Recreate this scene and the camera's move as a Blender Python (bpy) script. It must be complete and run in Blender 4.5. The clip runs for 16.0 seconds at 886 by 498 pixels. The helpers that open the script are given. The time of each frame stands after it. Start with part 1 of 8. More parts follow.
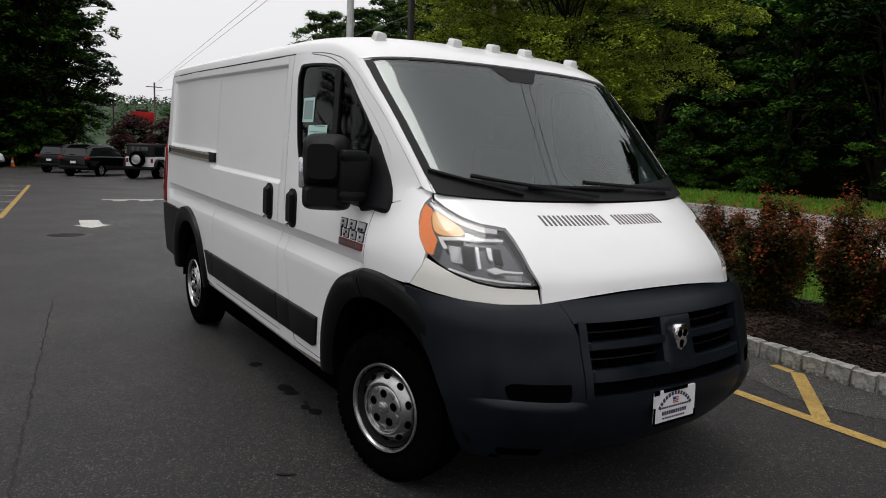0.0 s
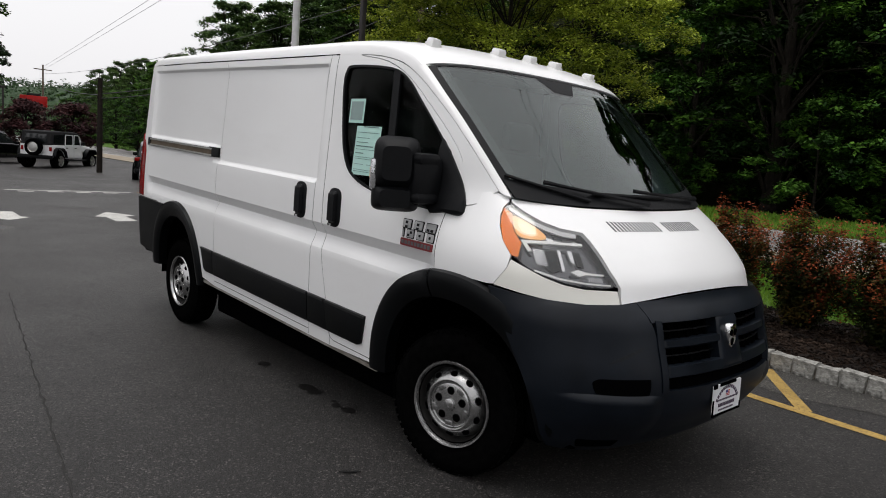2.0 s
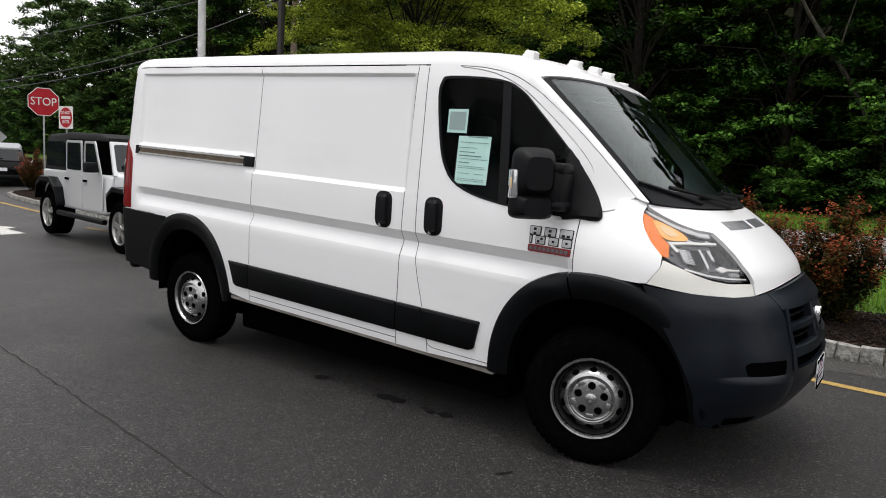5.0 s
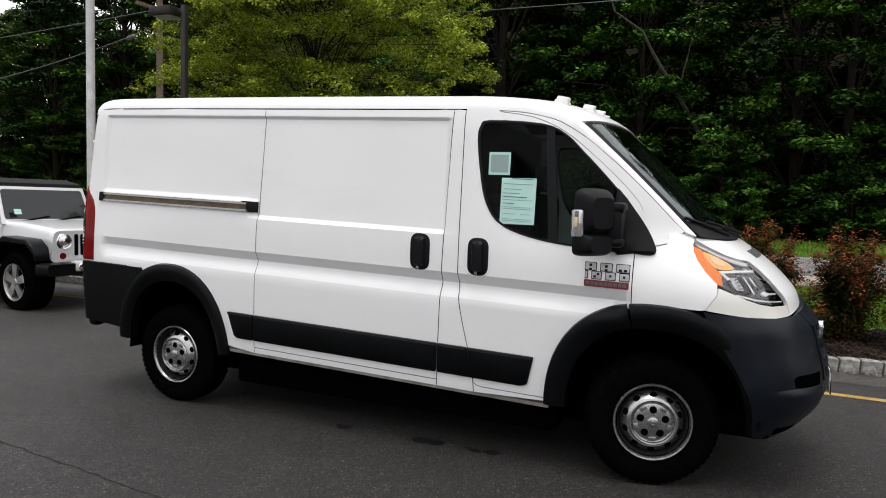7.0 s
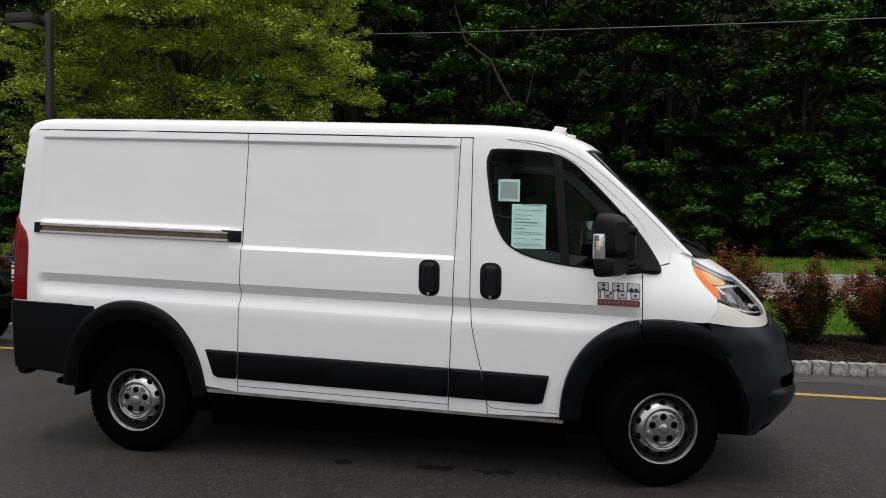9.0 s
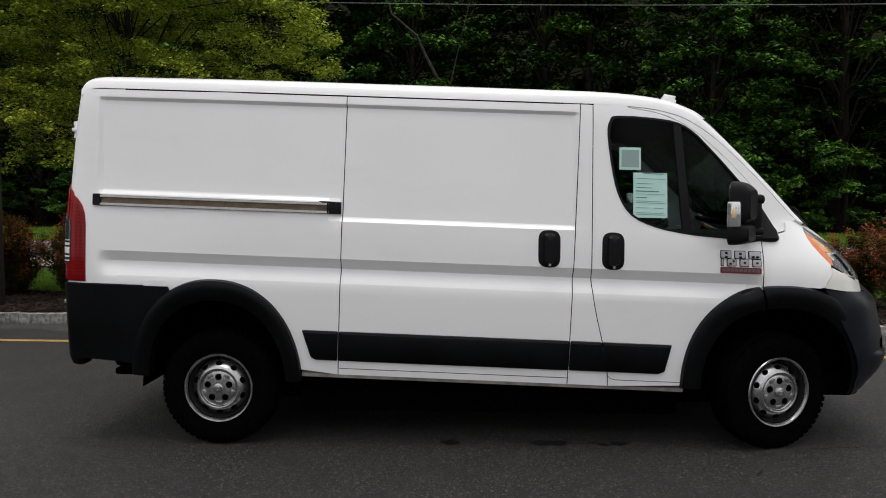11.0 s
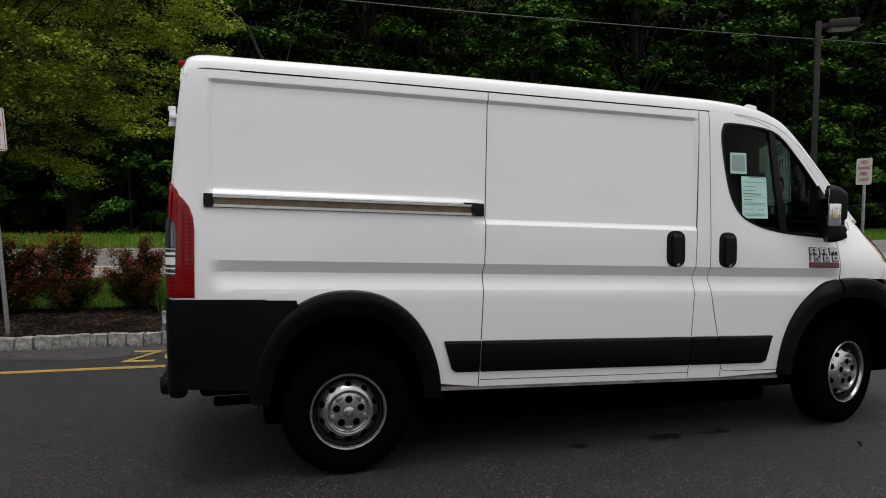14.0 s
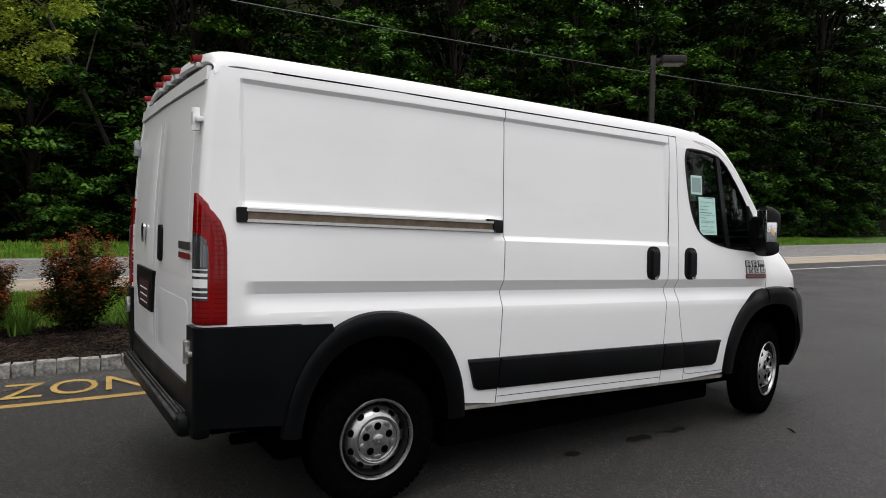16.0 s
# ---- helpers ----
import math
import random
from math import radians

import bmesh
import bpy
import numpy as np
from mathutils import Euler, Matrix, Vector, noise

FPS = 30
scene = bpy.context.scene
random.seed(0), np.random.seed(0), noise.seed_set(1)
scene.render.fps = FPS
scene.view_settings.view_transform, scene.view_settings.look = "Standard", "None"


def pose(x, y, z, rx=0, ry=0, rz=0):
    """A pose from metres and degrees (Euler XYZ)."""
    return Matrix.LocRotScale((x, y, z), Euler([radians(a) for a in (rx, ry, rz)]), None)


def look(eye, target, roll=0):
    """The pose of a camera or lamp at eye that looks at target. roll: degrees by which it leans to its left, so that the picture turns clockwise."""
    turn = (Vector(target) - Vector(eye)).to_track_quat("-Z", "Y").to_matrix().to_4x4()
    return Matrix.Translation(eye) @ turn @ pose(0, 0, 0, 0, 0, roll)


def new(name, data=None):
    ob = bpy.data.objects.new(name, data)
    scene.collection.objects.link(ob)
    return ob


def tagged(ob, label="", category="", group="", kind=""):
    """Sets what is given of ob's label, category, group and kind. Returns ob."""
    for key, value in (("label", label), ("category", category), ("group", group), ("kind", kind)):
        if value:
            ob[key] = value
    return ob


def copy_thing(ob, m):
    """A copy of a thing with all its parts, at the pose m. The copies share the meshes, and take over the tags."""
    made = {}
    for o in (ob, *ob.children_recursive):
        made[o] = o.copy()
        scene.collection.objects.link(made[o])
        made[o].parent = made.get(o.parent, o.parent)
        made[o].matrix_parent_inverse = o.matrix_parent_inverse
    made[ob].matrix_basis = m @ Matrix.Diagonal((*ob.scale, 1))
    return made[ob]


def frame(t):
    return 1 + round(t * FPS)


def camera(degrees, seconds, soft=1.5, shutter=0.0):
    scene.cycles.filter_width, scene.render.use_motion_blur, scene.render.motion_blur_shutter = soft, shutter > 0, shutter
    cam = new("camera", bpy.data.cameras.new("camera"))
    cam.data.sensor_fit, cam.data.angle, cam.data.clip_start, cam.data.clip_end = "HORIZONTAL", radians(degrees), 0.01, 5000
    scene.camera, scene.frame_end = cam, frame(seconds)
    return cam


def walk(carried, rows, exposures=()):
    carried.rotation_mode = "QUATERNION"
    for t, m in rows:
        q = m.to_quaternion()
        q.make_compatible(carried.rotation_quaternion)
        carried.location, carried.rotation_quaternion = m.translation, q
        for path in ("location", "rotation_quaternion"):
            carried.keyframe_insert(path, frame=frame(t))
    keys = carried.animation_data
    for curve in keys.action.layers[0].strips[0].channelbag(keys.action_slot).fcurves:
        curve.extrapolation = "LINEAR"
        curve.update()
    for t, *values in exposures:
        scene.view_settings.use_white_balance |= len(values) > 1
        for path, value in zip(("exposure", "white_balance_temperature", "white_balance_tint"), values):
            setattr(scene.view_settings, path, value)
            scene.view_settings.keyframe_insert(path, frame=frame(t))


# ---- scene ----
cam = camera(66.0, 16.0, 1.0)
PATH = [
    (0, (6.148, -2.505, 1.558), (4.509, -1.392, 1.283), 2.2),
    (0.5, (6.036, -2.609, 1.536), (4.428, -1.435, 1.343), 2.5),
    (1, (5.894, -2.756, 1.521), (4.313, -1.562, 1.245), 2.6),
    (1.5, (5.826, -2.973, 1.529), (4.303, -1.699, 1.285), 3.0),
    (2, (5.756, -3.2, 1.536), (4.289, -1.865, 1.278), 4.3),
    (2.5, (5.629, -3.411, 1.511), (4.187, -2.047, 1.264), 2.7),
    (3, (5.482, -3.57, 1.53), (4.094, -2.144, 1.332), 3.7),
    (3.5, (5.324, -3.76, 1.525), (4.041, -2.246, 1.28), 1.9),
    (4, (5.154, -3.9, 1.526), (3.907, -2.354, 1.294), 2.2),
    (6.5, (4.068, -4.725, 1.518), (3.183, -2.946, 1.292), 2.3),
    (7, (3.828, -4.827, 1.541), (3.036, -2.996, 1.402), 1.6),
    (7.5, (3.589, -4.965, 1.536), (2.882, -3.098, 1.414), 1.2),
    (8, (3.305, -5.01, 1.549), (2.598, -3.142, 1.444), 0.0),
    (8.5, (3.077, -5.088, 1.548), (2.576, -3.155, 1.435), 0.5),
    (9, (2.825, -5.169, 1.552), (2.487, -3.199, 1.484), 0.7),
    (9.5, (2.508, -5.108, 1.513), (2.182, -3.139, 1.383), -0.0),
    (12, (0.774, -5.139, 1.484), (0.992, -3.154, 1.366), 0.39),
    (12.5, (0.417, -5.018, 1.491), (0.733, -3.045, 1.428), -0.09),
    (13, (0.081, -4.937, 1.495), (0.499, -2.982, 1.437), 0.30),
    (13.5, (-0.224, -4.869, 1.496), (0.237, -2.925, 1.426), 1.19),
    (14, (-0.519, -4.706, 1.477), (0.026, -2.785, 1.356), 0.35),
    (14.5, (-0.846, -4.580, 1.490), (-0.166, -2.704, 1.365), -0.30),
    (15, (-1.093, -4.463, 1.480), (-0.279, -2.640, 1.361), -0.02),
    (15.5, (-1.335, -4.290, 1.496), (-0.433, -2.509, 1.394), 0.45),
    (16, (-1.605, -4.143, 1.509), (-0.540, -2.452, 1.418), 0.99),
]
EXPOSURES = [(0.0, -0.63), (0.5, -0.50), (1.0, -0.58), (2.0, -0.48), (3.0, -0.31), (3.5, -0.14), (6.5, -0.02), (7.0, -0.06), (7.5, -0.11), (8.0, -0.25), (8.5, -0.42), (9.0, -0.33), (9.7, -0.46), (12.0, -0.41), (12.5, -0.35), (13.0, -0.31), (13.5, -0.49), (14.0, -0.59), (14.5, -0.3), (15.0, -0.12), (15.5, -0.23), (16.0, -0.2)]
walk(cam, [(t, look(eye, target, roll)) for t, eye, target, roll in PATH], EXPOSURES)

# ---- light ----
SUN_EL, SUN_AZ = radians(82), radians(-95)
world = bpy.data.worlds.new("overcast_sky")
scene.world = world
world.use_nodes = True
wt = world.node_tree
wt.nodes.clear()
w_out = wt.nodes.new("ShaderNodeOutputWorld")
w_bg = wt.nodes.new("ShaderNodeBackground")
w_sky = wt.nodes.new("ShaderNodeTexSky")
w_sky.sky_type = "NISHITA"
w_sky.sun_disc = False
w_sky.sun_elevation, w_sky.sun_rotation = SUN_EL, radians(90) - SUN_AZ
w_sky.air_density, w_sky.dust_density, w_sky.ozone_density = 1.0, 6.0, 1.0
w_hsv = wt.nodes.new("ShaderNodeHueSaturation")
w_hsv.inputs["Saturation"].default_value = 0.12
w_mix = wt.nodes.new("ShaderNodeMix")
w_mix.data_type = "RGBA"
w_mix.inputs[0].default_value = 0.62
w_mix.inputs[7].default_value = (12.4, 12.25, 12.5, 1)
w_bg.inputs["Strength"].default_value = 0.15
wt.links.new(w_sky.outputs[0], w_hsv.inputs["Color"])
wt.links.new(w_hsv.outputs[0], w_mix.inputs[6])
wt.links.new(w_mix.outputs[2], w_bg.inputs[0])
wt.links.new(w_bg.outputs[0], w_out.inputs[0])
sun_data = bpy.data.lights.new("sun", "SUN")
sun_data.energy, sun_data.angle, sun_data.color = 1.2, radians(30), (1.0, 0.97, 0.93)
sun = new("sun", sun_data)
sun.matrix_basis = look((0, 0, 30), (-math.cos(SUN_AZ) * math.cos(SUN_EL), -math.sin(SUN_AZ) * math.cos(SUN_EL), 30 - math.sin(SUN_EL)))

# ---- materials ----
def mat(name, color, rough=0.5, metal=0.0, coat=0.0, spec=0.5):
    m = bpy.data.materials.new(name)
    m.use_nodes = True
    b = m.node_tree.nodes["Principled BSDF"]
    b.inputs["Base Color"].default_value = (*color, 1)
    b.inputs["Roughness"].default_value = rough
    b.inputs["Metallic"].default_value = metal
    b.inputs["Coat Weight"].default_value = coat
    b.inputs["Coat Roughness"].default_value = 0.06
    b.inputs["Specular IOR Level"].default_value = spec
    return m


def nd(m, kind, **inputs):
    n = m.node_tree.nodes.new(kind)
    for k, v in inputs.items():
        n.inputs[k.replace("_", " ")].default_value = v
    return n


def lk(m, a, b):
    m.node_tree.links.new(a, b)


def bsdf(m):
    return m.node_tree.nodes["Principled BSDF"]


def ramp(m, fac, stops):
    r = m.node_tree.nodes.new("ShaderNodeValToRGB")
    e = r.color_ramp.elements
    while len(e) < len(stops):
        e.new(0.5)
    for el, (p, c) in zip(e, stops):
        el.position, el.color = p, (*c, 1)
    lk(m, fac, r.inputs[0])
    return r.outputs[0]


def noise_fac(m, scale, detail=4, rough=0.55, stretch=None, obj=True):
    tc = nd(m, "ShaderNodeTexCoord")
    src = tc.outputs["Object"]
    if stretch:
        mp = nd(m, "ShaderNodeMapping")
        mp.inputs["Scale"].default_value = stretch
        lk(m, src, mp.inputs[0])
        src = mp.outputs[0]
    n = nd(m, "ShaderNodeTexNoise", Scale=scale, Detail=detail, Roughness=rough)
    lk(m, src, n.inputs["Vector"])
    return n.outputs["Fac"]


def mixc(m, fac, a, b, mode="MIX"):
    x = m.node_tree.nodes.new("ShaderNodeMix")
    x.data_type, x.blend_type = "RGBA", mode
    for sock, v in ((x.inputs[0], fac), (x.inputs[6], a), (x.inputs[7], b)):
        if isinstance(v, (int, float)):
            sock.default_value = v
        elif isinstance(v, tuple):
            sock.default_value = (*v, 1)
        else:
            lk(m, v, sock)
    return x.outputs[2]


def bump(m, fac, strength=0.3, dist=0.01):
    b = nd(m, "ShaderNodeBump", Strength=strength, Distance=dist)
    lk(m, fac, b.inputs["Height"])
    lk(m, b.outputs[0], bsdf(m).inputs["Normal"])


def grained(name, c1, c2, scale, rough=0.6, rvar=0.15, bstr=0.2, bdist=0.003, big=None, metal=0.0, coat=0.0, fine=None, spec=0.2):
    """Two colours mixed by noise, a larger mottling, uneven gloss and fine relief."""
    m = mat(name, c1, rough, metal, coat, spec)
    f = noise_fac(m, scale, 5)
    col = ramp(m, f, [(0.3, c1), (0.7, c2)])
    if big:
        g = noise_fac(m, big, 3)
        col = mixc(m, ramp(m, g, [(0.35, (0, 0, 0)), (0.7, (0.55, 0.55, 0.55))]), col, tuple(v * 0.62 for v in c1))
    lk(m, col, bsdf(m).inputs["Base Color"])
    r = nd(m, "ShaderNodeMapRange")
    r.inputs["To Min"].default_value, r.inputs["To Max"].default_value = max(0.02, rough - rvar), min(1, rough + rvar)
    lk(m, f, r.inputs["Value"])
    lk(m, r.outputs[0], bsdf(m).inputs["Roughness"])
    if bstr:
        bump(m, noise_fac(m, fine or scale * 3, 3), bstr, bdist)
    return m


def car_paint(name, color, dirt=(0.35, 0.33, 0.3), amount=0.12):
    """Clear-coated paint with faint road film and a trace of orange peel."""
    m = mat(name, color, 0.38, 0.0, 0.55)
    f = noise_fac(m, 1.3, 6, 0.65, (0.5, 0.5, 1.6))
    fac = ramp(m, f, [(0.52, (0, 0, 0)), (0.85, (amount,) * 3)])
    lk(m, mixc(m, fac, color, dirt), bsdf(m).inputs["Base Color"])
    bump(m, noise_fac(m, 90, 2), 0.02, 0.001)
    return m


def leaf_mat(name, c1, c2, c3, trans=0.35, bough=0.45, share=0.5):
    """Leaves that differ one by one, with lit and shaded boughs painted by noise."""
    m = mat(name, c1, 0.6, spec=0.12)
    g = nd(m, "ShaderNodeNewGeometry")
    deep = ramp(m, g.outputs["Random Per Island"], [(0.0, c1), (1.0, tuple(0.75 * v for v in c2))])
    bright_bough = ramp(m, g.outputs["Random Per Island"], [(0.0, c2), (0.55, tuple(0.5 * (a + b) for a, b in zip(c2, c3))), (1.0, c3)])
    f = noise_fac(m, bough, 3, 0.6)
    col = mixc(m, ramp(m, f, [(share - 0.07, (0, 0, 0)), (share + 0.07, (1, 1, 1))]), deep, bright_bough)
    lk(m, col, bsdf(m).inputs["Base Color"])
    t = nd(m, "ShaderNodeBsdfTranslucent")
    lk(m, col, t.inputs["Color"])
    mx = nd(m, "ShaderNodeMixShader", Fac=trans)
    out = m.node_tree.nodes["Material Output"]
    lk(m, bsdf(m).outputs[0], mx.inputs[1])
    lk(m, t.outputs[0], mx.inputs[2])
    lk(m, mx.outputs[0], out.inputs[0])
    return m


def glass_mat(name, color, rough=0.0, head_on=0.04):
    """A thin pane: partly clear, tinted, with a sharp reflection."""
    m = bpy.data.materials.new(name)
    m.use_nodes = True
    t = m.node_tree
    t.nodes.clear()
    out = t.nodes.new("ShaderNodeOutputMaterial")
    tr = t.nodes.new("ShaderNodeBsdfTransparent")
    tr.inputs[0].default_value = (*color, 1)
    gl = t.nodes.new("ShaderNodeBsdfGlossy")
    gl.inputs["Roughness"].default_value = rough
    lw = t.nodes.new("ShaderNodeLayerWeight")
    lw.inputs["Blend"].default_value = 0.5
    pw = t.nodes.new("ShaderNodeMath")
    pw.operation = "POWER"
    pw.inputs[1].default_value = 5.0
    fr = t.nodes.new("ShaderNodeMapRange")
    fr.inputs["To Min"].default_value, fr.inputs["To Max"].default_value = head_on, 0.9
    t.links.new(lw.outputs["Facing"], pw.inputs[0])
    t.links.new(pw.outputs[0], fr.inputs["Value"])
    mx = t.nodes.new("ShaderNodeMixShader")
    t.links.new(fr.outputs[0], mx.inputs[0])
    t.links.new(tr.outputs[0], mx.inputs[1])
    t.links.new(gl.outputs[0], mx.inputs[2])
    t.links.new(mx.outputs[0], out.inputs[0])
    return m


M_WHITE = car_paint("white_van_paint", (0.86, 0.86, 0.865))
M_BLACKP = grained("black_textured_plastic", (0.003, 0.0033, 0.0042), (0.006, 0.0066, 0.008), 40, 0.5, 0.12, 0.35, 0.0006, big=1.5, fine=700, spec=0.16)
M_BUMP = grained("weathered_grey_black_plastic", (0.0014, 0.0017, 0.0021), (0.0030, 0.0035, 0.0043), 5, 0.36, 0.12, 0.35, 0.0006, big=1.1, fine=700, spec=0.16)
# front bumper's plastic, paler and bluer than the flares and rear bumper
M_FRONTBUMP = grained("blue_grey_front_plastic", (0.0030, 0.0047, 0.0080), (0.0070, 0.0100, 0.0155), 6, 0.35, 0.08, 0.25, 0.0004, big=1.3, fine=700, spec=0.24)
M_WORNSTEP = grained("scuffed_step_plastic", (0.030, 0.030, 0.031), (0.090, 0.089, 0.087), 14, 0.7, 0.15, 0.3, 0.002, big=3)
# paler plastic that paints the sky highlight on the moulding's top edge
M_EDGELIGHT = grained("lit_plastic_edge", (0.010, 0.0105, 0.0115), (0.022, 0.0225, 0.024), 9, 0.45, 0.12, 0.2, 0.0006, big=1.1, spec=0.4)
M_RUBBER = grained("tyre_rubber", (0.0014, 0.0014, 0.0015), (0.0032, 0.0032, 0.0032), 30, 0.85, 0.1, 0.3, 0.001, spec=0.0)
bsdf(M_BUMP).inputs["Specular Tint"].default_value = (0.95, 0.975, 1.0, 1)
# black plastic; also puts the shade of wells, gaps and holes into colour
M_DARK = mat("shade_and_black_plastic", (0.0015, 0.0015, 0.0017), 1.0, spec=0.0)
M_STEEL = grained("silver_painted_steel", (0.40, 0.40, 0.40), (0.56, 0.56, 0.56), 25, 0.24, 0.06, 0.1, 0.001, big=9, metal=0.95)
M_BARREL = grained("near_black_barrel_steel", (0.010, 0.0095, 0.009), (0.025, 0.024, 0.023), 30, 0.7, 0.1, 0.1, 0.001)
M_RIM = grained("dull_grey_steel_rim", (0.10, 0.10, 0.10), (0.17, 0.17, 0.17), 25, 0.42, 0.1, 0.1, 0.001, big=9, metal=0.8)
M_CHROME = mat("bright_chrome", (0.75, 0.75, 0.76), 0.12, 1.0)
M_ALU = grained("brushed_aluminium_track", (0.42, 0.42, 0.41), (0.55, 0.54, 0.52), 60, 0.35, 0.1, 0.05, 0.001, metal=0.9)
M_GLASS = glass_mat("tinted_window_glass", (0.60, 0.66, 0.64), 0.0, 0.004)
M_WSGLASS = glass_mat("windscreen_glass", (0.66, 0.75, 0.74), 0.0, 0.100)
M_CLEAR = glass_mat("clear_lamp_lens", (0.95, 0.95, 0.95), 0.01, 0.05)
M_AMBER = mat("amber_lens", (0.90, 0.200, 0.0), 0.12, coat=0.1, spec=0.2)
M_RED = mat("red_lens", (0.20, 0.0012, 0.0018), 0.10, spec=0.3)
M_DEEPRED = mat("deep_red_lens_rib", (0.115, 0.001, 0.0013), 0.15, spec=0.3)
M_REFL = mat("lamp_reflector", (0.72, 0.72, 0.73), 0.14, 1.0)
M_CLEARLENS = mat("clear_grey_lens", (0.62, 0.63, 0.65), 0.1, 0.75, 0.5)
M_LAMPHOUSE = mat("smoky_chrome_housing", (0.115, 0.117, 0.125), 0.2, 0.85)
M_SMOKE = mat("smoky_clear_reflector", (0.16, 0.165, 0.175), 0.08, 0.8)
M_GREYTRIM = mat("grey_lamp_bezel", (0.10, 0.105, 0.11), 0.35)
M_PALEAMBER = mat("pale_amber_facet", (0.94, 0.46, 0.12), 0.18, coat=0.1, spec=0.3)
M_DOMEGREY = mat("amber_grey_reflector", (0.84, 0.58, 0.32), 0.25, 0.1)
M_BROW = mat("frosted_grey_plastic", (0.52, 0.52, 0.53), 0.2, coat=0.4)
M_CREAM = car_paint("yellowed_white_plastic", (0.80, 0.79, 0.735))
M_BADGEFACE = mat("bright_badge_plating", (0.42, 0.42, 0.425), 0.3, 0.45)
M_BADGERED = mat("badge_dark_red", (0.17, 0.006, 0.010), 0.35)
M_PAPER = grained("pale_green_paper", (0.44, 0.68, 0.62), (0.50, 0.73, 0.68), 12, 0.7, 0.1, 0)
M_INK = mat("dark_print", (0.10, 0.17, 0.165), 0.7)
M_WPLATE = grained("white_plate", (0.72, 0.73, 0.75), (0.8, 0.8, 0.82), 20, 0.4, 0.1, 0)
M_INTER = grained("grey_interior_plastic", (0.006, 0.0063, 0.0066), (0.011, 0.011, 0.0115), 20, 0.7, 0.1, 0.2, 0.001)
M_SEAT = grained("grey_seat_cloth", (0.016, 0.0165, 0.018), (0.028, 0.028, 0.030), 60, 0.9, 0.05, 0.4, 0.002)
M_CLEARANCE = mat("frosted_white_lens", (0.74, 0.74, 0.73), 0.2, coat=0.5)
def worn_paint(name, c1, c2):
    """Road paint, chipped down to the asphalt in patches."""
    m = grained(name, c1, c2, 8, 0.8, 0.1, 0.3, 0.002, big=3)
    src = bsdf(m).inputs["Base Color"].links[0].from_socket
    chips = ramp(m, noise_fac(m, 48, 6, 0.75), [(0.47, (0, 0, 0)), (0.66, (0.62, 0.62, 0.62))])
    lk(m, mixc(m, chips, src, (0.05, 0.048, 0.045)), bsdf(m).inputs["Base Color"])
    return m


M_YELLOW = worn_paint("worn_yellow_road_paint", (0.38, 0.245, 0.065), (0.50, 0.34, 0.11))
M_ROADWHITE = worn_paint("worn_white_road_paint", (0.56, 0.55, 0.52), (0.74, 0.73, 0.70))
M_GALV = grained("galvanised_steel", (0.30, 0.31, 0.32), (0.42, 0.43, 0.44), 14, 0.5, 0.12, 0.1, 0.001, metal=0.6)
M_POLEWHITE = grained("weathered_white_pole_paint", (0.60, 0.60, 0.60), (0.74, 0.74, 0.74), 9, 0.4, 0.1, 0.1, 0.001, big=2)
M_BRONZE = grained("dark_bronze_paint", (0.018, 0.016, 0.015), (0.032, 0.028, 0.026), 8, 0.45, 0.1, 0.05, 0.001)
M_SIGNWHITE = grained("sign_sheeting_white", (0.66, 0.66, 0.64), (0.74, 0.74, 0.73), 6, 0.5, 0.1, 0)
M_SIGNRED = grained("sign_sheeting_red", (0.36, 0.012, 0.02), (0.44, 0.02, 0.03), 6, 0.45, 0.1, 0)
M_SIGNBLACK = mat("sign_print_black", (0.012, 0.012, 0.012), 0.5)
M_POLEWOOD = grained("weathered_pole_wood", (0.10, 0.075, 0.055), (0.17, 0.13, 0.10), 9, 0.9, 0.05, 0.6, 0.01)
M_WIRE = mat("cable_grey", (0.045, 0.046, 0.048), 0.5)
M_BARK = grained("grey_brown_bark", (0.008, 0.0065, 0.005), (0.024, 0.019, 0.015), 7, 0.95, 0.04, 0.9, 0.03)
M_DEADWOOD = grained("bleached_dead_wood", (0.040, 0.035, 0.028), (0.095, 0.085, 0.072), 6, 0.9, 0.05, 0.7, 0.02)
M_ORANGE = grained("cone_orange", (0.72, 0.12, 0.02), (0.8, 0.17, 0.04), 10, 0.55, 0.1, 0)
# near-black to bright range puts shaded gaps and lit boughs into the colour
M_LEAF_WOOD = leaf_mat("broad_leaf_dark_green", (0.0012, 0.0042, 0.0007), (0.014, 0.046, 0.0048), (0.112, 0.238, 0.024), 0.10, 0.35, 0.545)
# far-tree green with the haze of distance mixed into the leaf colour
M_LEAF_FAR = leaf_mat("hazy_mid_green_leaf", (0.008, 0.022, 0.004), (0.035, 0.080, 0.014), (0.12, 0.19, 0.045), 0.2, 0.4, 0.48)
M_LEAF_LIGHT = leaf_mat("yellow_green_leaf", (0.018, 0.033, 0.003), (0.140, 0.198, 0.015), (0.50, 0.57, 0.074), 0.24, 1.3, 0.46)
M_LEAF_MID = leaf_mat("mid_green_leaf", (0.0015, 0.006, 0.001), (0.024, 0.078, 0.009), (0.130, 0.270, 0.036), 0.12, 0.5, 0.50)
M_LEAF_BARB = leaf_mat("barberry_dark_leaf", (0.006, 0.012, 0.003), (0.035, 0.042, 0.008), (0.100, 0.052, 0.012), 0.2, 2.2, 0.50)
M_LEAF_TIP = leaf_mat("barberry_red_shoot", (0.075, 0.015, 0.007), (0.20, 0.040, 0.016), (0.42, 0.110, 0.040), 0.25, 3.0, 0.45)
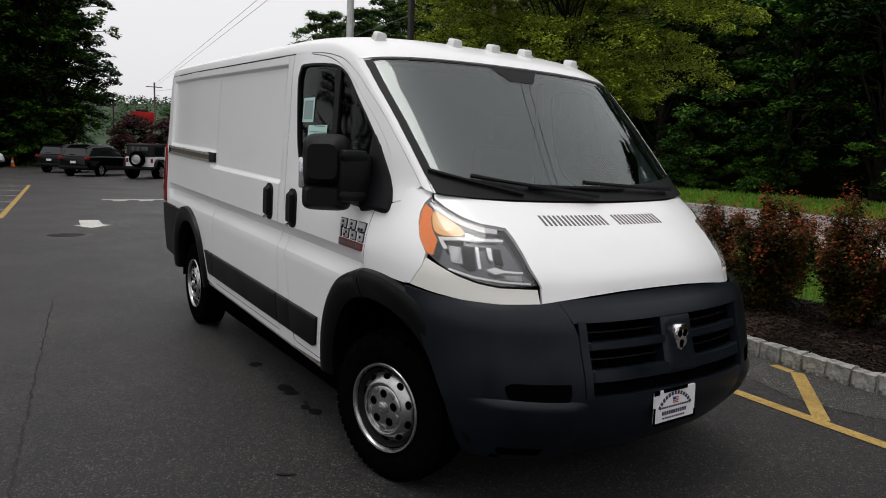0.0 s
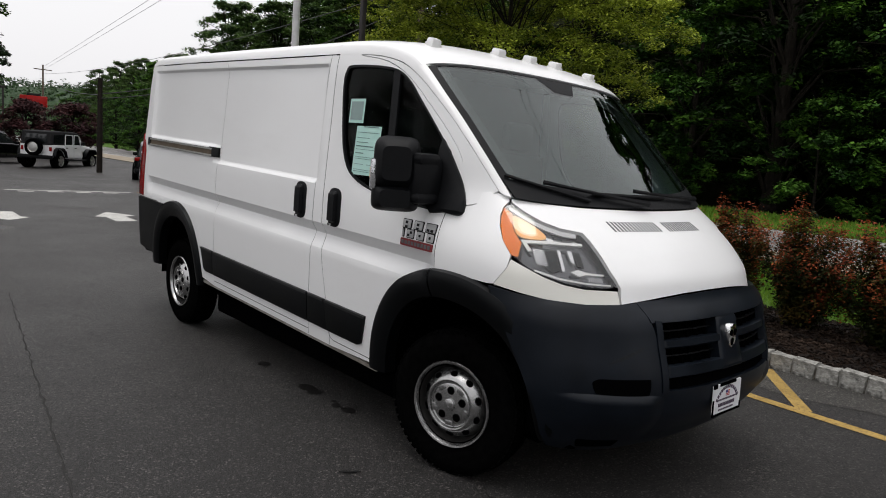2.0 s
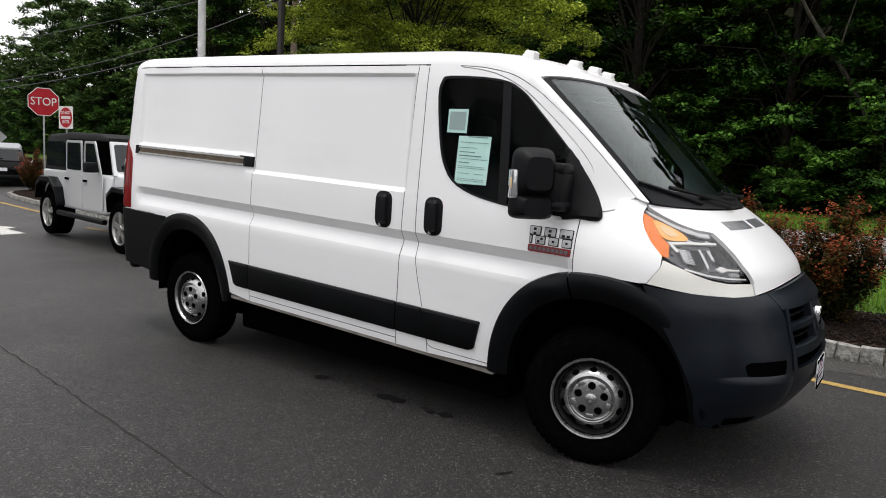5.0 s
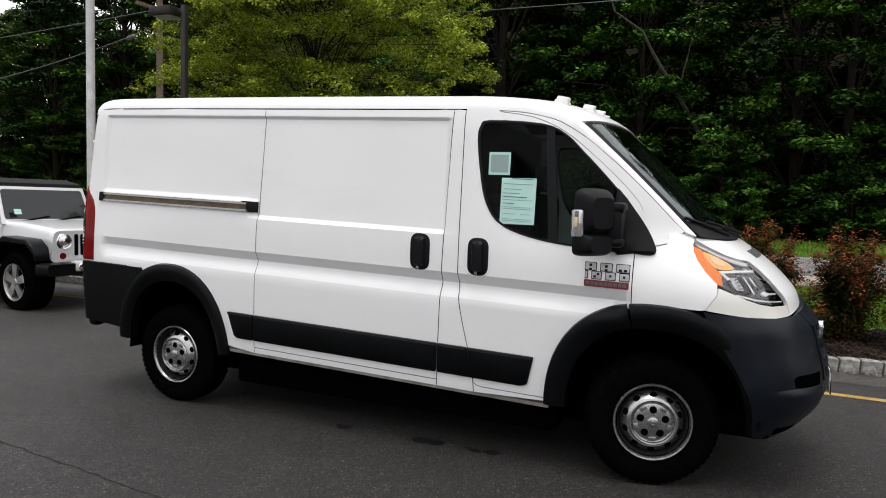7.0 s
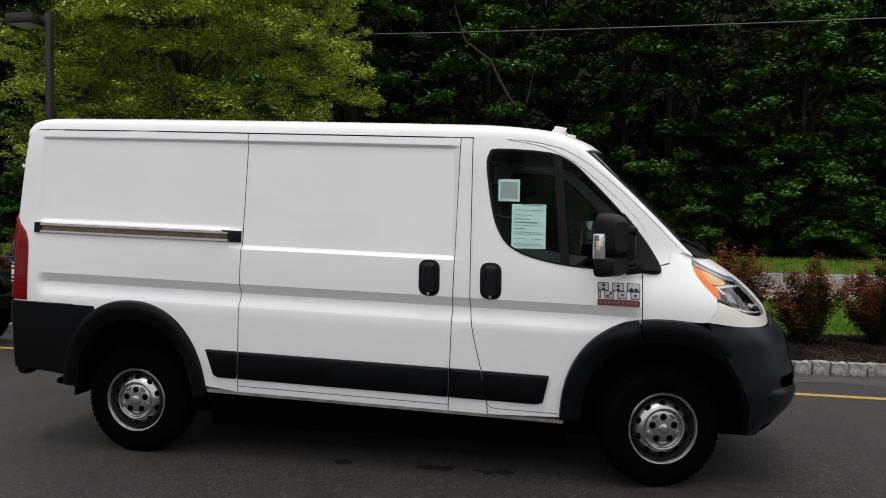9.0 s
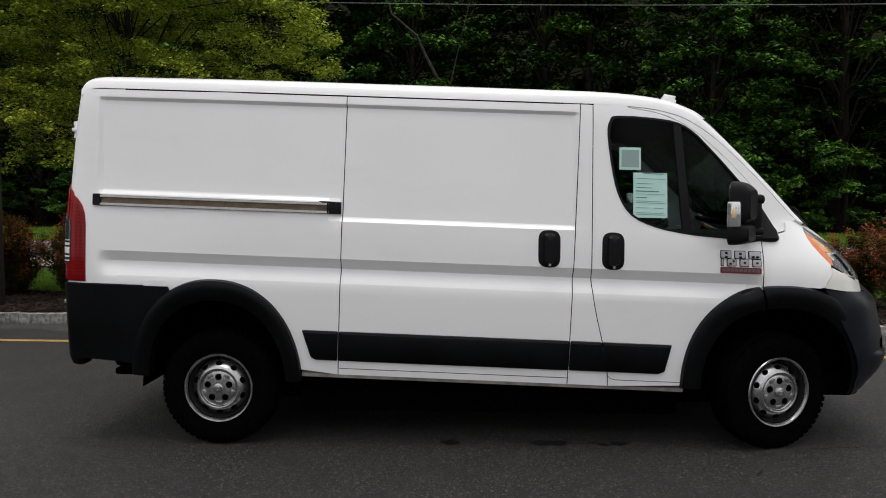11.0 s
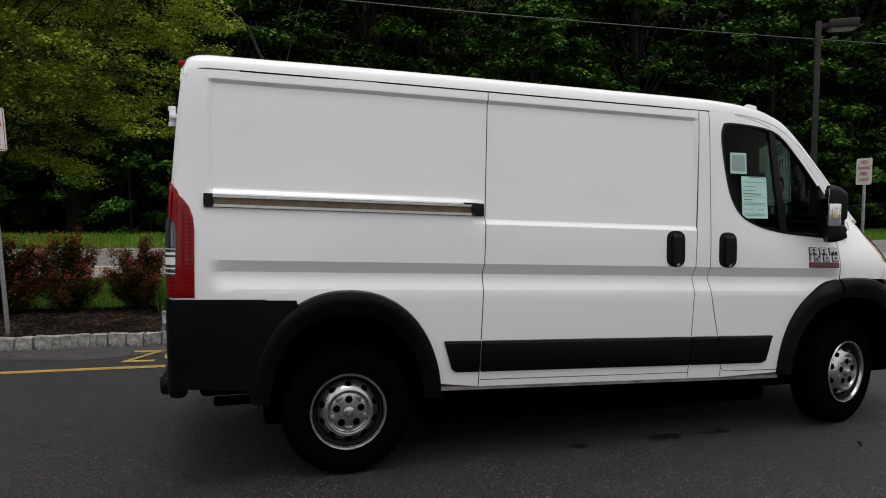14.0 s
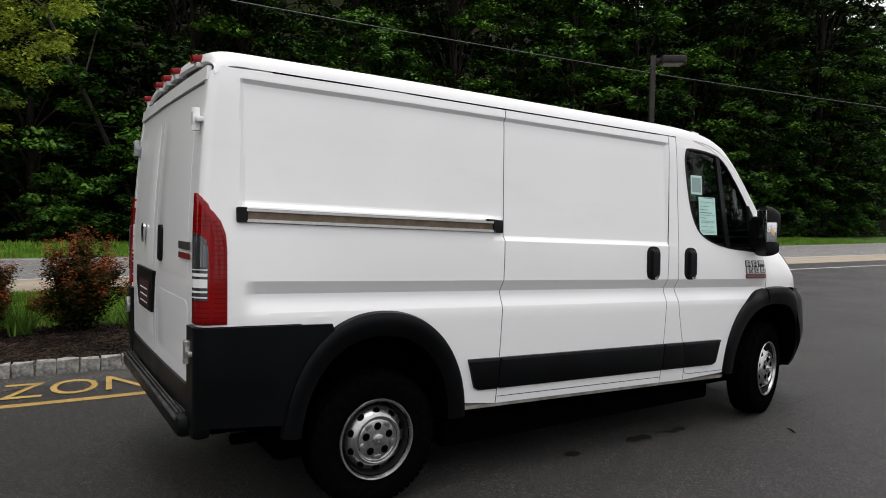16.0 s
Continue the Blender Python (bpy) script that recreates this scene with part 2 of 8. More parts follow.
M_LEAF_PLUM = leaf_mat("plum_dark_red_leaf", (0.030, 0.012, 0.014), (0.045, 0.016, 0.018), (0.07, 0.025, 0.025), 0.2, 0.7)
M_GRASS = leaf_mat("mown_grass", (0.085, 0.18, 0.018), (0.14, 0.27, 0.03), (0.21, 0.34, 0.05), 0.3, 1.5)
# air haze over the far hills is put into this green
M_HAZE = leaf_mat("haze_tinted_hill_green", (0.030, 0.060, 0.026), (0.045, 0.085, 0.036), (0.065, 0.11, 0.05), 0.2)
M_MULCH = grained("dark_bark_mulch", (0.004, 0.0026, 0.0021), (0.030, 0.019, 0.014), 45, 0.95, 0.04, 1.0, 0.03, fine=60, spec=0.05)
M_STONE = grained("rough_granite_block", (0.11, 0.107, 0.098), (0.60, 0.59, 0.55), 17, 0.85, 0.1, 1.0, 0.02, big=4, fine=30)
M_MORTAR = grained("sandy_mortar", (0.10, 0.092, 0.075), (0.21, 0.19, 0.155), 30, 0.95, 0.05, 0.5, 0.004)


def asphalt(name, dark, light):
    m = mat(name, dark, 0.8, spec=0.50)
    a = noise_fac(m, 100, 3, 0.7)
    b = noise_fac(m, 0.55, 6, 0.6)
    c = noise_fac(m, 6.0, 5, 0.6)
    col = ramp(m, a, [(0.40, tuple(v * 0.30 for v in dark)), (0.50, dark), (0.58, light), (0.66, tuple(v * 2.6 for v in light))])
    tg = nd(m, "ShaderNodeTexCoord")
    vg = nd(m, "ShaderNodeTexVoronoi", Scale=135.0)
    lk(m, tg.outputs["Object"], vg.inputs["Vector"])
    grit = ramp(m, vg.outputs["Color"], [(0.22, tuple(v * 0.15 for v in dark)), (0.52, tuple(v * 0.8 for v in dark)), (0.76, light), (0.94, tuple(v * 5.5 for v in light))])
    col = mixc(m, 0.88, col, grit)
    col = mixc(m, ramp(m, b, [(0.35, (0, 0, 0)), (0.72, (0.5, 0.5, 0.5))]), col, tuple(v * 0.62 for v in dark))
    col = mixc(m, ramp(m, c, [(0.55, (0, 0, 0)), (0.8, (0.35, 0.35, 0.35))]), col, light)
    tc = nd(m, "ShaderNodeTexCoord")
    wn = nd(m, "ShaderNodeTexNoise", Scale=1.2, Detail=5)
    lk(m, tc.outputs["Object"], wn.inputs["Vector"])
    warp = mixc(m, 0.25, tc.outputs["Object"], wn.outputs["Color"])
    v = nd(m, "ShaderNodeTexVoronoi", Scale=0.22)
    v.feature = "DISTANCE_TO_EDGE"
    lk(m, warp, v.inputs["Vector"])
    crack = ramp(m, v.outputs["Distance"], [(0.0, (0.3, 0.3, 0.3)), (0.003, (0, 0, 0))])
    col = mixc(m, crack, col, tuple(x * 0.3 for x in dark))
    lk(m, col, bsdf(m).inputs["Base Color"])
    lk(m, ramp(m, b, [(0.3, (0.49, 0.49, 0.49)), (0.75, (0.62, 0.62, 0.62))]), bsdf(m).inputs["Roughness"])
    bump(m, noise_fac(m, 130, 4, 0.7), 1.0, 0.012)
    return m


M_ASPHALT = asphalt("worn_asphalt", (0.0166, 0.0151, 0.0144), (0.043, 0.0391, 0.0372))
M_ROAD = asphalt("pale_road_asphalt", (0.19, 0.185, 0.18), (0.26, 0.25, 0.24))
M_SHOULDER = grained("tan_gravelly_shoulder", (0.32, 0.27, 0.21), (0.43, 0.37, 0.29), 25, 0.95, 0.04, 0.5, 0.01, big=1.2)
M_TURF = grained("turf_soil_green", (0.055, 0.12, 0.014), (0.10, 0.19, 0.026), 20, 0.95, 0.03, 0.9, 0.03, big=0.8)
M_FLOOR = grained("forest_floor", (0.006, 0.008, 0.003), (0.016, 0.018, 0.007), 6, 0.95, 0.03, 0.9, 0.05, spec=0.02)
M_BODYDARK = mat("black_car_paint", (0.0015, 0.0015, 0.002), 0.10, 0.0, 0.0, 0.22)
M_SILVER = mat("silver_car_paint", (0.70, 0.71, 0.72), 0.33, 0.35, 0.5)
M_CARWHITE = mat("white_car_paint", (0.74, 0.75, 0.76), 0.35, 0.0, 0.5)
M_CARGLASS = mat("dark_car_glass", (0.010, 0.012, 0.013), 0.04, 0.0, 0.15)
M_CLOTHTOP = grained("black_canvas_top", (0.012, 0.012, 0.013), (0.022, 0.022, 0.023), 30, 0.9, 0.05, 0.3, 0.002)

# ---- building helpers ----
def finish(bm, name, material, angle=35):
    bmesh.ops.recalc_face_normals(bm, faces=bm.faces)
    me = bpy.data.meshes.new(name)
    bm.to_mesh(me)
    bm.free()
    me.materials.append(material)
    me.shade_smooth()
    me.set_sharp_from_angle(angle=radians(angle))
    return me


def part(name, bm, material, parent=None, label="", angle=35):
    """Link a bmesh as one mesh object under a thing or a part."""
    ob = new(name, finish(bm, name, material, angle))
    if parent is not None:
        ob.parent = parent
    return tagged(ob, label)


def thing(name, label, category, at=None, group="", kind=""):
    ob = new(name)
    ob.empty_display_size = 0.2
    if at is not None:
        ob.matrix_basis = at
    return tagged(ob, label, category, group, kind)


def hermite(xs, ys):
    """A smooth curve through few points, without overshoot."""
    xs, ys = np.array(xs, float), np.array(ys, float)
    d = np.diff(ys) / np.diff(xs)
    m = np.zeros(len(xs))
    m[0], m[-1] = d[0], d[-1]
    for i in range(1, len(xs) - 1):
        m[i] = 0 if d[i - 1] * d[i] <= 0 else 2 * d[i - 1] * d[i] / (d[i - 1] + d[i])

    def f(x):
        x = min(max(x, xs[0]), xs[-1])
        i = min(int(np.searchsorted(xs, x, "right")) - 1, len(xs) - 2)
        h = xs[i + 1] - xs[i]
        t = (x - xs[i]) / h
        return float(ys[i] * (1 + 2 * t) * (1 - t) ** 2 + ys[i + 1] * t * t * (3 - 2 * t) + h * t * (1 - t) * (m[i] * (1 - t) - m[i + 1] * t))
    return f


def sstep(a, b, x):
    t = min(max((x - a) / (b - a), 0), 1)
    return t * t * (3 - 2 * t)


def box(bm, x0, x1, y0, y1, z0, z1, bevel=0.0, m=None, seg=2):
    r = bmesh.ops.create_cube(bm, size=1.0)
    vs = r["verts"]
    t = Matrix.Translation(((x0 + x1) / 2, (y0 + y1) / 2, (z0 + z1) / 2)) @ Matrix.Diagonal((x1 - x0, y1 - y0, z1 - z0, 1))
    bmesh.ops.transform(bm, matrix=t, verts=vs)
    if bevel:
        es = list({e for v in vs for e in v.link_edges})
        r = bmesh.ops.bevel(bm, geom=es, offset=bevel, segments=seg, affect="EDGES", profile=0.5)
        vs = list({v for f in r["faces"] for v in f.verts} | {v for v in vs if v.is_valid})
    if m is not None:
        bmesh.ops.transform(bm, matrix=m, verts=[v for v in vs if v.is_valid])
    return bm


def boxm(*a, **k):
    return box(bmesh.new(), *a, **k)


def revolve(bm, prof, seg=32, m=None, close=False):
    """Turn a profile of (radius, height) about z."""
    rings = []
    for r, z in prof:
        rings.append([bm.verts.new((r * math.cos(2 * math.pi * i / seg), r * math.sin(2 * math.pi * i / seg), z)) for i in range(seg)] if r > 1e-6 else [bm.verts.new((0, 0, z))])
    pairs = list(zip(rings, rings[1:])) + ([(rings[-1], rings[0])] if close else [])
    for a, b in pairs:
        for i in range(seg):
            j = (i + 1) % seg
            q = [a[i % len(a)], a[j % len(a)], b[j % len(b)], b[i % len(b)]]
            q = list(dict.fromkeys(q))
            if len(q) > 2:
                bm.faces.new(q)
    if m is not None:
        bmesh.ops.transform(bm, matrix=m, verts=[v for r in rings for v in r])
    return bm


def tube(bm, pts, radius, seg=8, taper=None):
    """A round bar along points; taper gives a radius for each point."""
    pts = [Vector(p) for p in pts]
    prev = None
    up = Vector((0, 0, 1))
    first = None
    for i, p in enumerate(pts):
        d = (pts[min(i + 1, len(pts) - 1)] - pts[max(i - 1, 0)]).normalized()
        if abs(d.dot(up)) > 0.95:
            up = Vector((1, 0, 0))
        s = d.cross(up).normalized()
        u = s.cross(d).normalized()
        r = float(taper[i] if taper else radius)
        ring = [bm.verts.new(p + r * (math.cos(a) * s + math.sin(a) * u)) for a in (2 * math.pi * k / seg for k in range(seg))]
        if prev:
            for k in range(seg):
                bm.faces.new((prev[k], prev[(k + 1) % seg], ring[(k + 1) % seg], ring[k]))
        else:
            first = ring
        prev = ring
    bm.faces.new(prev)
    bm.faces.new(first[::-1])
    return bm


def prism(bm, poly, z0, z1, m=None, bevel=0.0):
    """A flat outline of (x, y) given depth along z."""
    a = [bm.verts.new((x, y, z0)) for x, y in poly]
    b = [bm.verts.new((x, y, z1)) for x, y in poly]
    fs = [bm.faces.new(a[::-1]), bm.faces.new(b)]
    n = len(poly)
    for i in range(n):
        fs.append(bm.faces.new((a[i], a[(i + 1) % n], b[(i + 1) % n], b[i])))
    vs = a + b
    if bevel:
        r = bmesh.ops.bevel(bm, geom=list(fs[1].edges), offset=bevel, segments=2, affect="EDGES", profile=0.5)
        vs = list({v for f in r["faces"] for v in f.verts} | {v for v in vs if v.is_valid})
    if m is not None:
        bmesh.ops.transform(bm, matrix=m, verts=[v for v in vs if v.is_valid])
    return bm


def text_bm(words, size, depth, m, align="CENTER", spacing=1.0, widen=1.0, bold=0.0):
    """Letters of the built-in font as solid mesh."""
    c = bpy.data.curves.new("letters", "FONT")
    c.body, c.size, c.extrude, c.align_x, c.align_y = words, size, depth, align, "CENTER"
    c.space_character = spacing
    c.offset = bold
    c.resolution_u = 3
    ob = bpy.data.objects.new("letters", c)
    me = ob.to_mesh()
    bm = bmesh.new()
    bm.from_mesh(me)
    ob.to_mesh_clear()
    bpy.data.objects.remove(ob)
    bpy.data.curves.remove(c)
    bmesh.ops.transform(bm, matrix=m @ Matrix.Diagonal((widen, 1, 1, 1)), verts=bm.verts)
    return bm


def patch(poly, surf, du, dv, thick=0.02, lift=0.0, holes=(), extra_u=(), extra_v=(), soft=0.0):
    """A sheet with thickness: the outline poly in (u, v), laid on the surface surf(u, v) and cut so finely that it follows it."""
    bm = bmesh.new()
    face = bm.faces.new([bm.verts.new((u, v, 0)) for u, v in poly])
    us, vs_ = [p[0] for p in poly], [p[1] for p in poly]
    cuts = [((c, 0, 0), (1, 0, 0)) for c in list(np.arange(min(us) + du * 0.53, max(us), du)) + list(extra_u)]
    cuts += [((0, c, 0), (0, 1, 0)) for c in list(np.arange(min(vs_) + dv * 0.47, max(vs_), dv)) + list(extra_v)]
    for co, no in cuts:
        bmesh.ops.bisect_plane(bm, geom=bm.verts[:] + bm.edges[:] + bm.faces[:], plane_co=co, plane_no=no, dist=1e-5)
    bm.normal_update()
    outer = list(bm.verts)
    uv = {v: (v.co.x, v.co.y) for v in outer}
    edges = [e for e in bm.edges if e.is_boundary]
    rim = {v for e in edges for v in e.verts}
    faces = list(bm.faces)
    inner = {}
    for v in outer:
        u, w = uv[v]
        p = Vector(surf(u, w))
        n = (Vector(surf(u + 1e-3, w)) - Vector(surf(u - 1e-3, w))).cross(Vector(surf(u, w + 1e-3)) - Vector(surf(u, w - 1e-3)))
        n = n.normalized() * (-1 if surf is rear else 1) if n.length > 0 else Vector((0, -1, 0))
        v.co = p + n * (lift - (soft if v in rim else 0))
        inner[v] = bm.verts.new(v.co - n * thick)
    for f in faces:
        bm.faces.new([inner[v] for v in reversed(f.verts)])
    for e in edges:
        a, b = e.verts
        bm.faces.new((a, b, inner[b], inner[a]))
    return bm


def flip_y(bm):
    bmesh.ops.transform(bm, matrix=Matrix.Diagonal((1, -1, 1, 1)), verts=bm.verts)
    bmesh.ops.reverse_faces(bm, faces=bm.faces)
    return bm


def smooth_poly(points, n=6):
    """A closed outline through points, rounded by a Catmull-Rom curve."""
    out = []
    k = len(points)
    for i in range(k):
        p0, p1, p2, p3 = (np.array(points[(i + j - 1) % k], float) for j in range(4))
        for t in np.linspace(0, 1, n, endpoint=False):
            out.append(tuple(0.5 * (2 * p1 + (p2 - p0) * t + (2 * p0 - 5 * p1 + 4 * p2 - p3) * t * t + (3 * p1 - p0 - 3 * p2 + p3) * t ** 3)))
    return out


def round_poly(points, r, n=4):
    """A closed outline with its corners rounded."""
    out = []
    k = len(points)
    for i in range(k):
        a, b, c = (np.array(points[(i + j) % k], float) for j in (-1, 0, 1))
        da, dc = a - b, c - b
        la, lc = np.linalg.norm(da), np.linalg.norm(dc)
        q = min(r, 0.45 * la, 0.45 * lc)
        p0, p2 = b + da / la * q, b + dc / lc * q
        for t in np.linspace(0, 1, n):
            out.append(tuple((1 - t) ** 2 * p0 + 2 * t * (1 - t) * b + t * t * p2))
    return out

# ---- the van: x forward, rear axle at 0, right-hand side at negative y; the body sits nose-down on its wheels ----
PITCH = 0.030


def down(x, zb):
    return zb - PITCH * (x - 1.7)


W_Z = hermite([0.30, 0.45, 0.70, 1.00, 1.25, 1.45, 1.75, 2.00, 2.12, 2.2], [0.985, 1.005, 1.022, 1.030, 1.028, 1.018, 0.998, 0.982, 0.965, 0.94])
X_NOSE = hermite([0.25, 0.34, 0.45, 0.60, 0.72, 0.88, 0.97, 1.03, 1.07, 1.125, 1.20, 1.28, 1.36, 1.42, 1.48], [3.98, 4.12, 4.255, 4.322, 4.31, 4.265, 4.24, 4.208, 4.193, 4.175, 4.115, 4.03, 3.92, 3.82, 3.70])
XS, NP = 3.40, 2.6


CAB = hermite([2.55, 3.0, 3.3, 3.56, 3.8], [0.0, 0.018, 0.070, 0.125, 0.15])


def width(x, zb):
    """Half the van's width, with the cab's taper, the pressed panels and the swage lines."""
    w = W_Z(zb)
    w -= 0.07 * sstep(2.2, 3.2, x) * max(0, zb - 1.25) / 0.85
    w -= CAB(x) * sstep(1.12, 1.50, zb)
    w -= 0.02 * sstep(0.2, -0.6, x) * sstep(0.9, 1.6, zb)
    # undercut band along the waist, fading out at the front arch
    fade = sstep(3.34, 3.22, x) * sstep(-0.735, -0.635, x)
    band = min(1, max(0, (1.130 - zb) / 0.062)) * sstep(0.955, 1.068, zb)
    w -= 0.036 * fade * band
    # pressed upper panel
    inx = sstep(-0.725, -0.695, x) * sstep(2.205, 2.165, x)
    low = 1.365 if x > 0.765 else 1.482
    w -= 0.020 * inx * sstep(2.068, 2.045, zb) * sstep(low - 0.012, low + 0.02, zb)
    return w


def side(x, zb):
    return (x, -width(x, zb), down(x, zb))


def nose(phi, zb):
    """Round the nose: phi 0 is the right side, 90 the middle, 180 the left side."""
    if phi <= 0:
        return side(XS + phi * 0.0135, zb)
    if phi >= 180:
        x, y, z = side(XS + (180 - phi) * 0.0135, zb)
        return (x, -y, z)
    a = radians(phi)
    s, c = math.sin(a), math.cos(a)
    x = XS + (X_NOSE(zb) - XS) * max(s, 1e-9) ** (2 / NP)
    y = -width(XS, zb) * math.copysign(abs(c) ** (2 / NP), c)
    return (x, y, down(x, zb))


def flank(x, zb):
    """The side and the nose's flank, by x."""
    if x <= XS:
        return side(x, zb)
    k = min(0.999, (x - XS) / (X_NOSE(zb) - XS))
    return nose(math.degrees(math.asin(k ** (NP / 2))), zb)


def phi_y(y):
    """The angle round the nose at which the front stands y metres off the middle."""
    c = math.copysign(min(1, abs(y) / 1.025) ** (NP / 2), y)
    return math.degrees(math.acos(-c))


def rear(q, zb):
    """Round the back: q 0 to 1 along the right side from x -0.6, 1 to 2 round the corner, 2 to 3 to the middle, and so on to 6 on the left."""
    if q > 3:
        x, y, z = rear(6 - q, zb)
        return (x, -y, z)
    xr, r = X_REAR(zb), 0.045
    w = width(xr + r, zb)
    if q <= 1:
        x = -0.60 + (xr + r + 0.60) * q
        y = -width(x, zb)
    elif q <= 2:
        a = radians(90 * (q - 1))
        x, y = xr + r - r * math.sin(a), -(w - r) - r * math.cos(a)
    else:
        y = -(w - r) * (3 - q)
        x = xr - 0.012 * (1 - (3 - q) ** 2)
    return (x, y, down(x, zb))


X_REAR = hermite([0.40, 0.9, 1.3, 1.7, 2.0, 2.1], [-0.918, -0.920, -0.914, -0.888, -0.858, -0.845])
EDGE_Z = hermite([-0.9, 2.3, 2.6, 2.8, 2.95, 3.15, 3.35, 3.50, 3.58], [2.118, 2.118, 2.108, 2.075, 2.005, 1.855, 1.675, 1.525, 1.45])
# stations along the top: edge x, middle x, middle height
S_EX = hermite([0, 0.4, 1, 2, 3, 4, 5, 6, 7, 8], [-0.83, -0.81, -0.70, 1.0, 2.2, 2.60, 2.84, 3.08, 3.32, 3.56])
S_CX = hermite([0, 0.4, 1, 2, 3, 4, 5, 6, 7, 8], [-0.85, -0.835, -0.73, 1.0, 2.25, 2.74, 3.03, 3.30, 3.57, 3.83])
S_CZ = hermite([0, 0.4, 1, 2, 3, 4, 5, 6, 7, 8], [2.17, 2.215, 2.240, 2.25, 2.248, 2.225, 2.15, 1.92, 1.67, 1.425])
NT = 3.2


def top(s, f):
    """The roof, windscreen and their pillars: s along the van, f across from -1 (right) to 1 (left)."""
    ex, cx, cz = S_EX(s), S_CX(s), S_CZ(s)
    ez = EDGE_Z(ex) if s > 1 else 2.118 - 0.05 * sstep(1, 0, s)
    ey = width(ex, ez)
    g = min(abs(f), 1.0)
    y = ey * math.copysign(g, f)
    k = max(0.0, 1 - g ** NT) ** (1 / NT)
    zb = ez + (cz - ez) * k
    k2 = max(0.0, 1 - g ** 2.0) ** (1 / 2.0) if s < 4 else max(0.0, 1 - g ** 1.95) ** (1 / 1.95)
    x = ex + (cx - ex) * k2
    return (x, y, down(x, zb))


van = thing("cargo_van", "white low-roof cargo van with black plastic bumpers, parked on asphalt", "van", Matrix.Identity(4))


def vpart(name, bm, m, label="", both=False, parent=None, angle=35):
    ob = part(name, bm, m, parent or van, label, angle)
    if both:
        b2 = bmesh.new()
        b2.from_mesh(ob.data)
        part(name, flip_y(b2), m, parent or van, label, angle)
    return ob


def arch(cx, cz, rx, rz, a0, a1, n=28, p=2.2):
    """Points of a wheel arch from angle a0 to a1 (degrees, 0 forward, 90 up)."""
    out = []
    for a in np.linspace(radians(a0), radians(a1), n):
        c, s = math.cos(a), math.sin(a)
        out.append((cx + rx * math.copysign(abs(c) ** (2 / p), c), cz + rz * math.copysign(abs(s) ** (2 / p), s)))
    return out


SILL, ROOFLINE = 0.414, 2.112
RA = (0.0, 0.309, 0.50, 0.64)     # rear arch, white panel cut
FA = (3.45, 0.405, 0.585, 0.645)  # front arch
G = 0.0028


def seam1(z):
    return 0.749 + 0.033 * (z - 0.41)


def seam2(z):
    return 2.154 + 0.033 * (z - 0.41)


def seam3(z):
    return 2.285 + 0.115 * sstep(1.15, 0.42, z) ** 1.2


FINE_V = (0.955, 0.98, 1.0, 1.02, 1.04, 1.055, 1.068, 1.09, 1.11, 1.130, 1.140, 1.355, 1.365, 1.375, 1.385, 2.035, 2.045, 2.055, 2.065, 2.075)
zs = np.linspace(SILL, ROOFLINE, 9)
# rear quarter panel with its wheel arch
quarter = [(seam1(z) - G, z) for z in zs[::-1]] + [p for p in arch(*RA, 10, 134) if p[1] >= SILL]
quarter += [(-0.44, 0.925), (-0.60, 0.925), (-0.60, ROOFLINE)]
vpart("rear_quarter_panel", patch(quarter, side, 0.07, 0.09, 0.02, extra_v=FINE_V + (1.465, 1.475, 1.485, 1.495, 1.505)), M_WHITE, both=True, angle=11)
# sliding door
sd = [(seam1(z) + G, z) for z in zs] + [(seam2(z) - G, z) for z in zs[::-1]]
slide = vpart("sliding_door", patch(sd, side, 0.09, 0.09, 0.02, extra_v=FINE_V, extra_u=(2.155, 2.165, 2.175, 2.185)), M_WHITE, angle=11)
vpart("side_panel", flip_y(patch(sd, side, 0.09, 0.09, 0.02, extra_v=FINE_V)), M_WHITE)
# pillar between the doors
bp = [(seam2(z) + G, z) for z in zs] + [(seam3(z) - G, z) for z in np.linspace(ROOFLINE, SILL, 22)]
vpart("door_pillar", patch(bp, side, 0.05, 0.09, 0.02, extra_v=FINE_V), M_WHITE, both=True, angle=11)
# front door: frame round the window opening
WIN = [(2.372, 1.93), (2.385, 2.02), (2.44, 2.052), (2.75, 2.04), (2.89, 1.985), (3.00, 1.885), (3.10, 1.785), (3.21, 1.668), (3.265, 1.60), (3.275, 1.42), (3.24, 1.338), (3.06, 1.342), (2.86, 1.355), (2.66, 1.392), (2.52, 1.455), (2.445, 1.56), (2.405, 1.70)]
WIN = smooth_poly(WIN, 3)
TOPSEAM = [(2.30, 2.112), (2.52, 2.10), (2.72, 2.068), (2.90, 1.985), (3.09, 1.835), (3.24, 1.695), (3.32, 1.60), (3.335, 1.54), (3.315, 1.44), (3.31, 1.30)]
top_seam = smooth_poly(TOPSEAM, 4)[: 4 * (len(TOPSEAM) - 1)]
iL = min(range(len(WIN)), key=lambda i: WIN[i][0])
iR = max(range(len(WIN)), key=lambda i: WIN[i][0] + 0.001 * WIN[i][1])
wl, wr = WIN[iL], WIN[iR]
a_, b_ = sorted((iL, iR))
chain1, chain2 = WIN[a_:b_ + 1], WIN[b_:] + WIN[:a_ + 1]
upper = chain1 if sum(p[1] for p in chain1) / len(chain1) > sum(p[1] for p in chain2) / len(chain2) else chain2
lower = chain2 if upper is chain1 else chain1
if upper[0][0] > upper[-1][0]:
    upper = upper[::-1]
if lower[0][0] > lower[-1][0]:
    lower = lower[::-1]
up_part = [(seam3(z) + G, z) for z in np.linspace(wl[1], 2.105, 8)] + top_seam[1:]
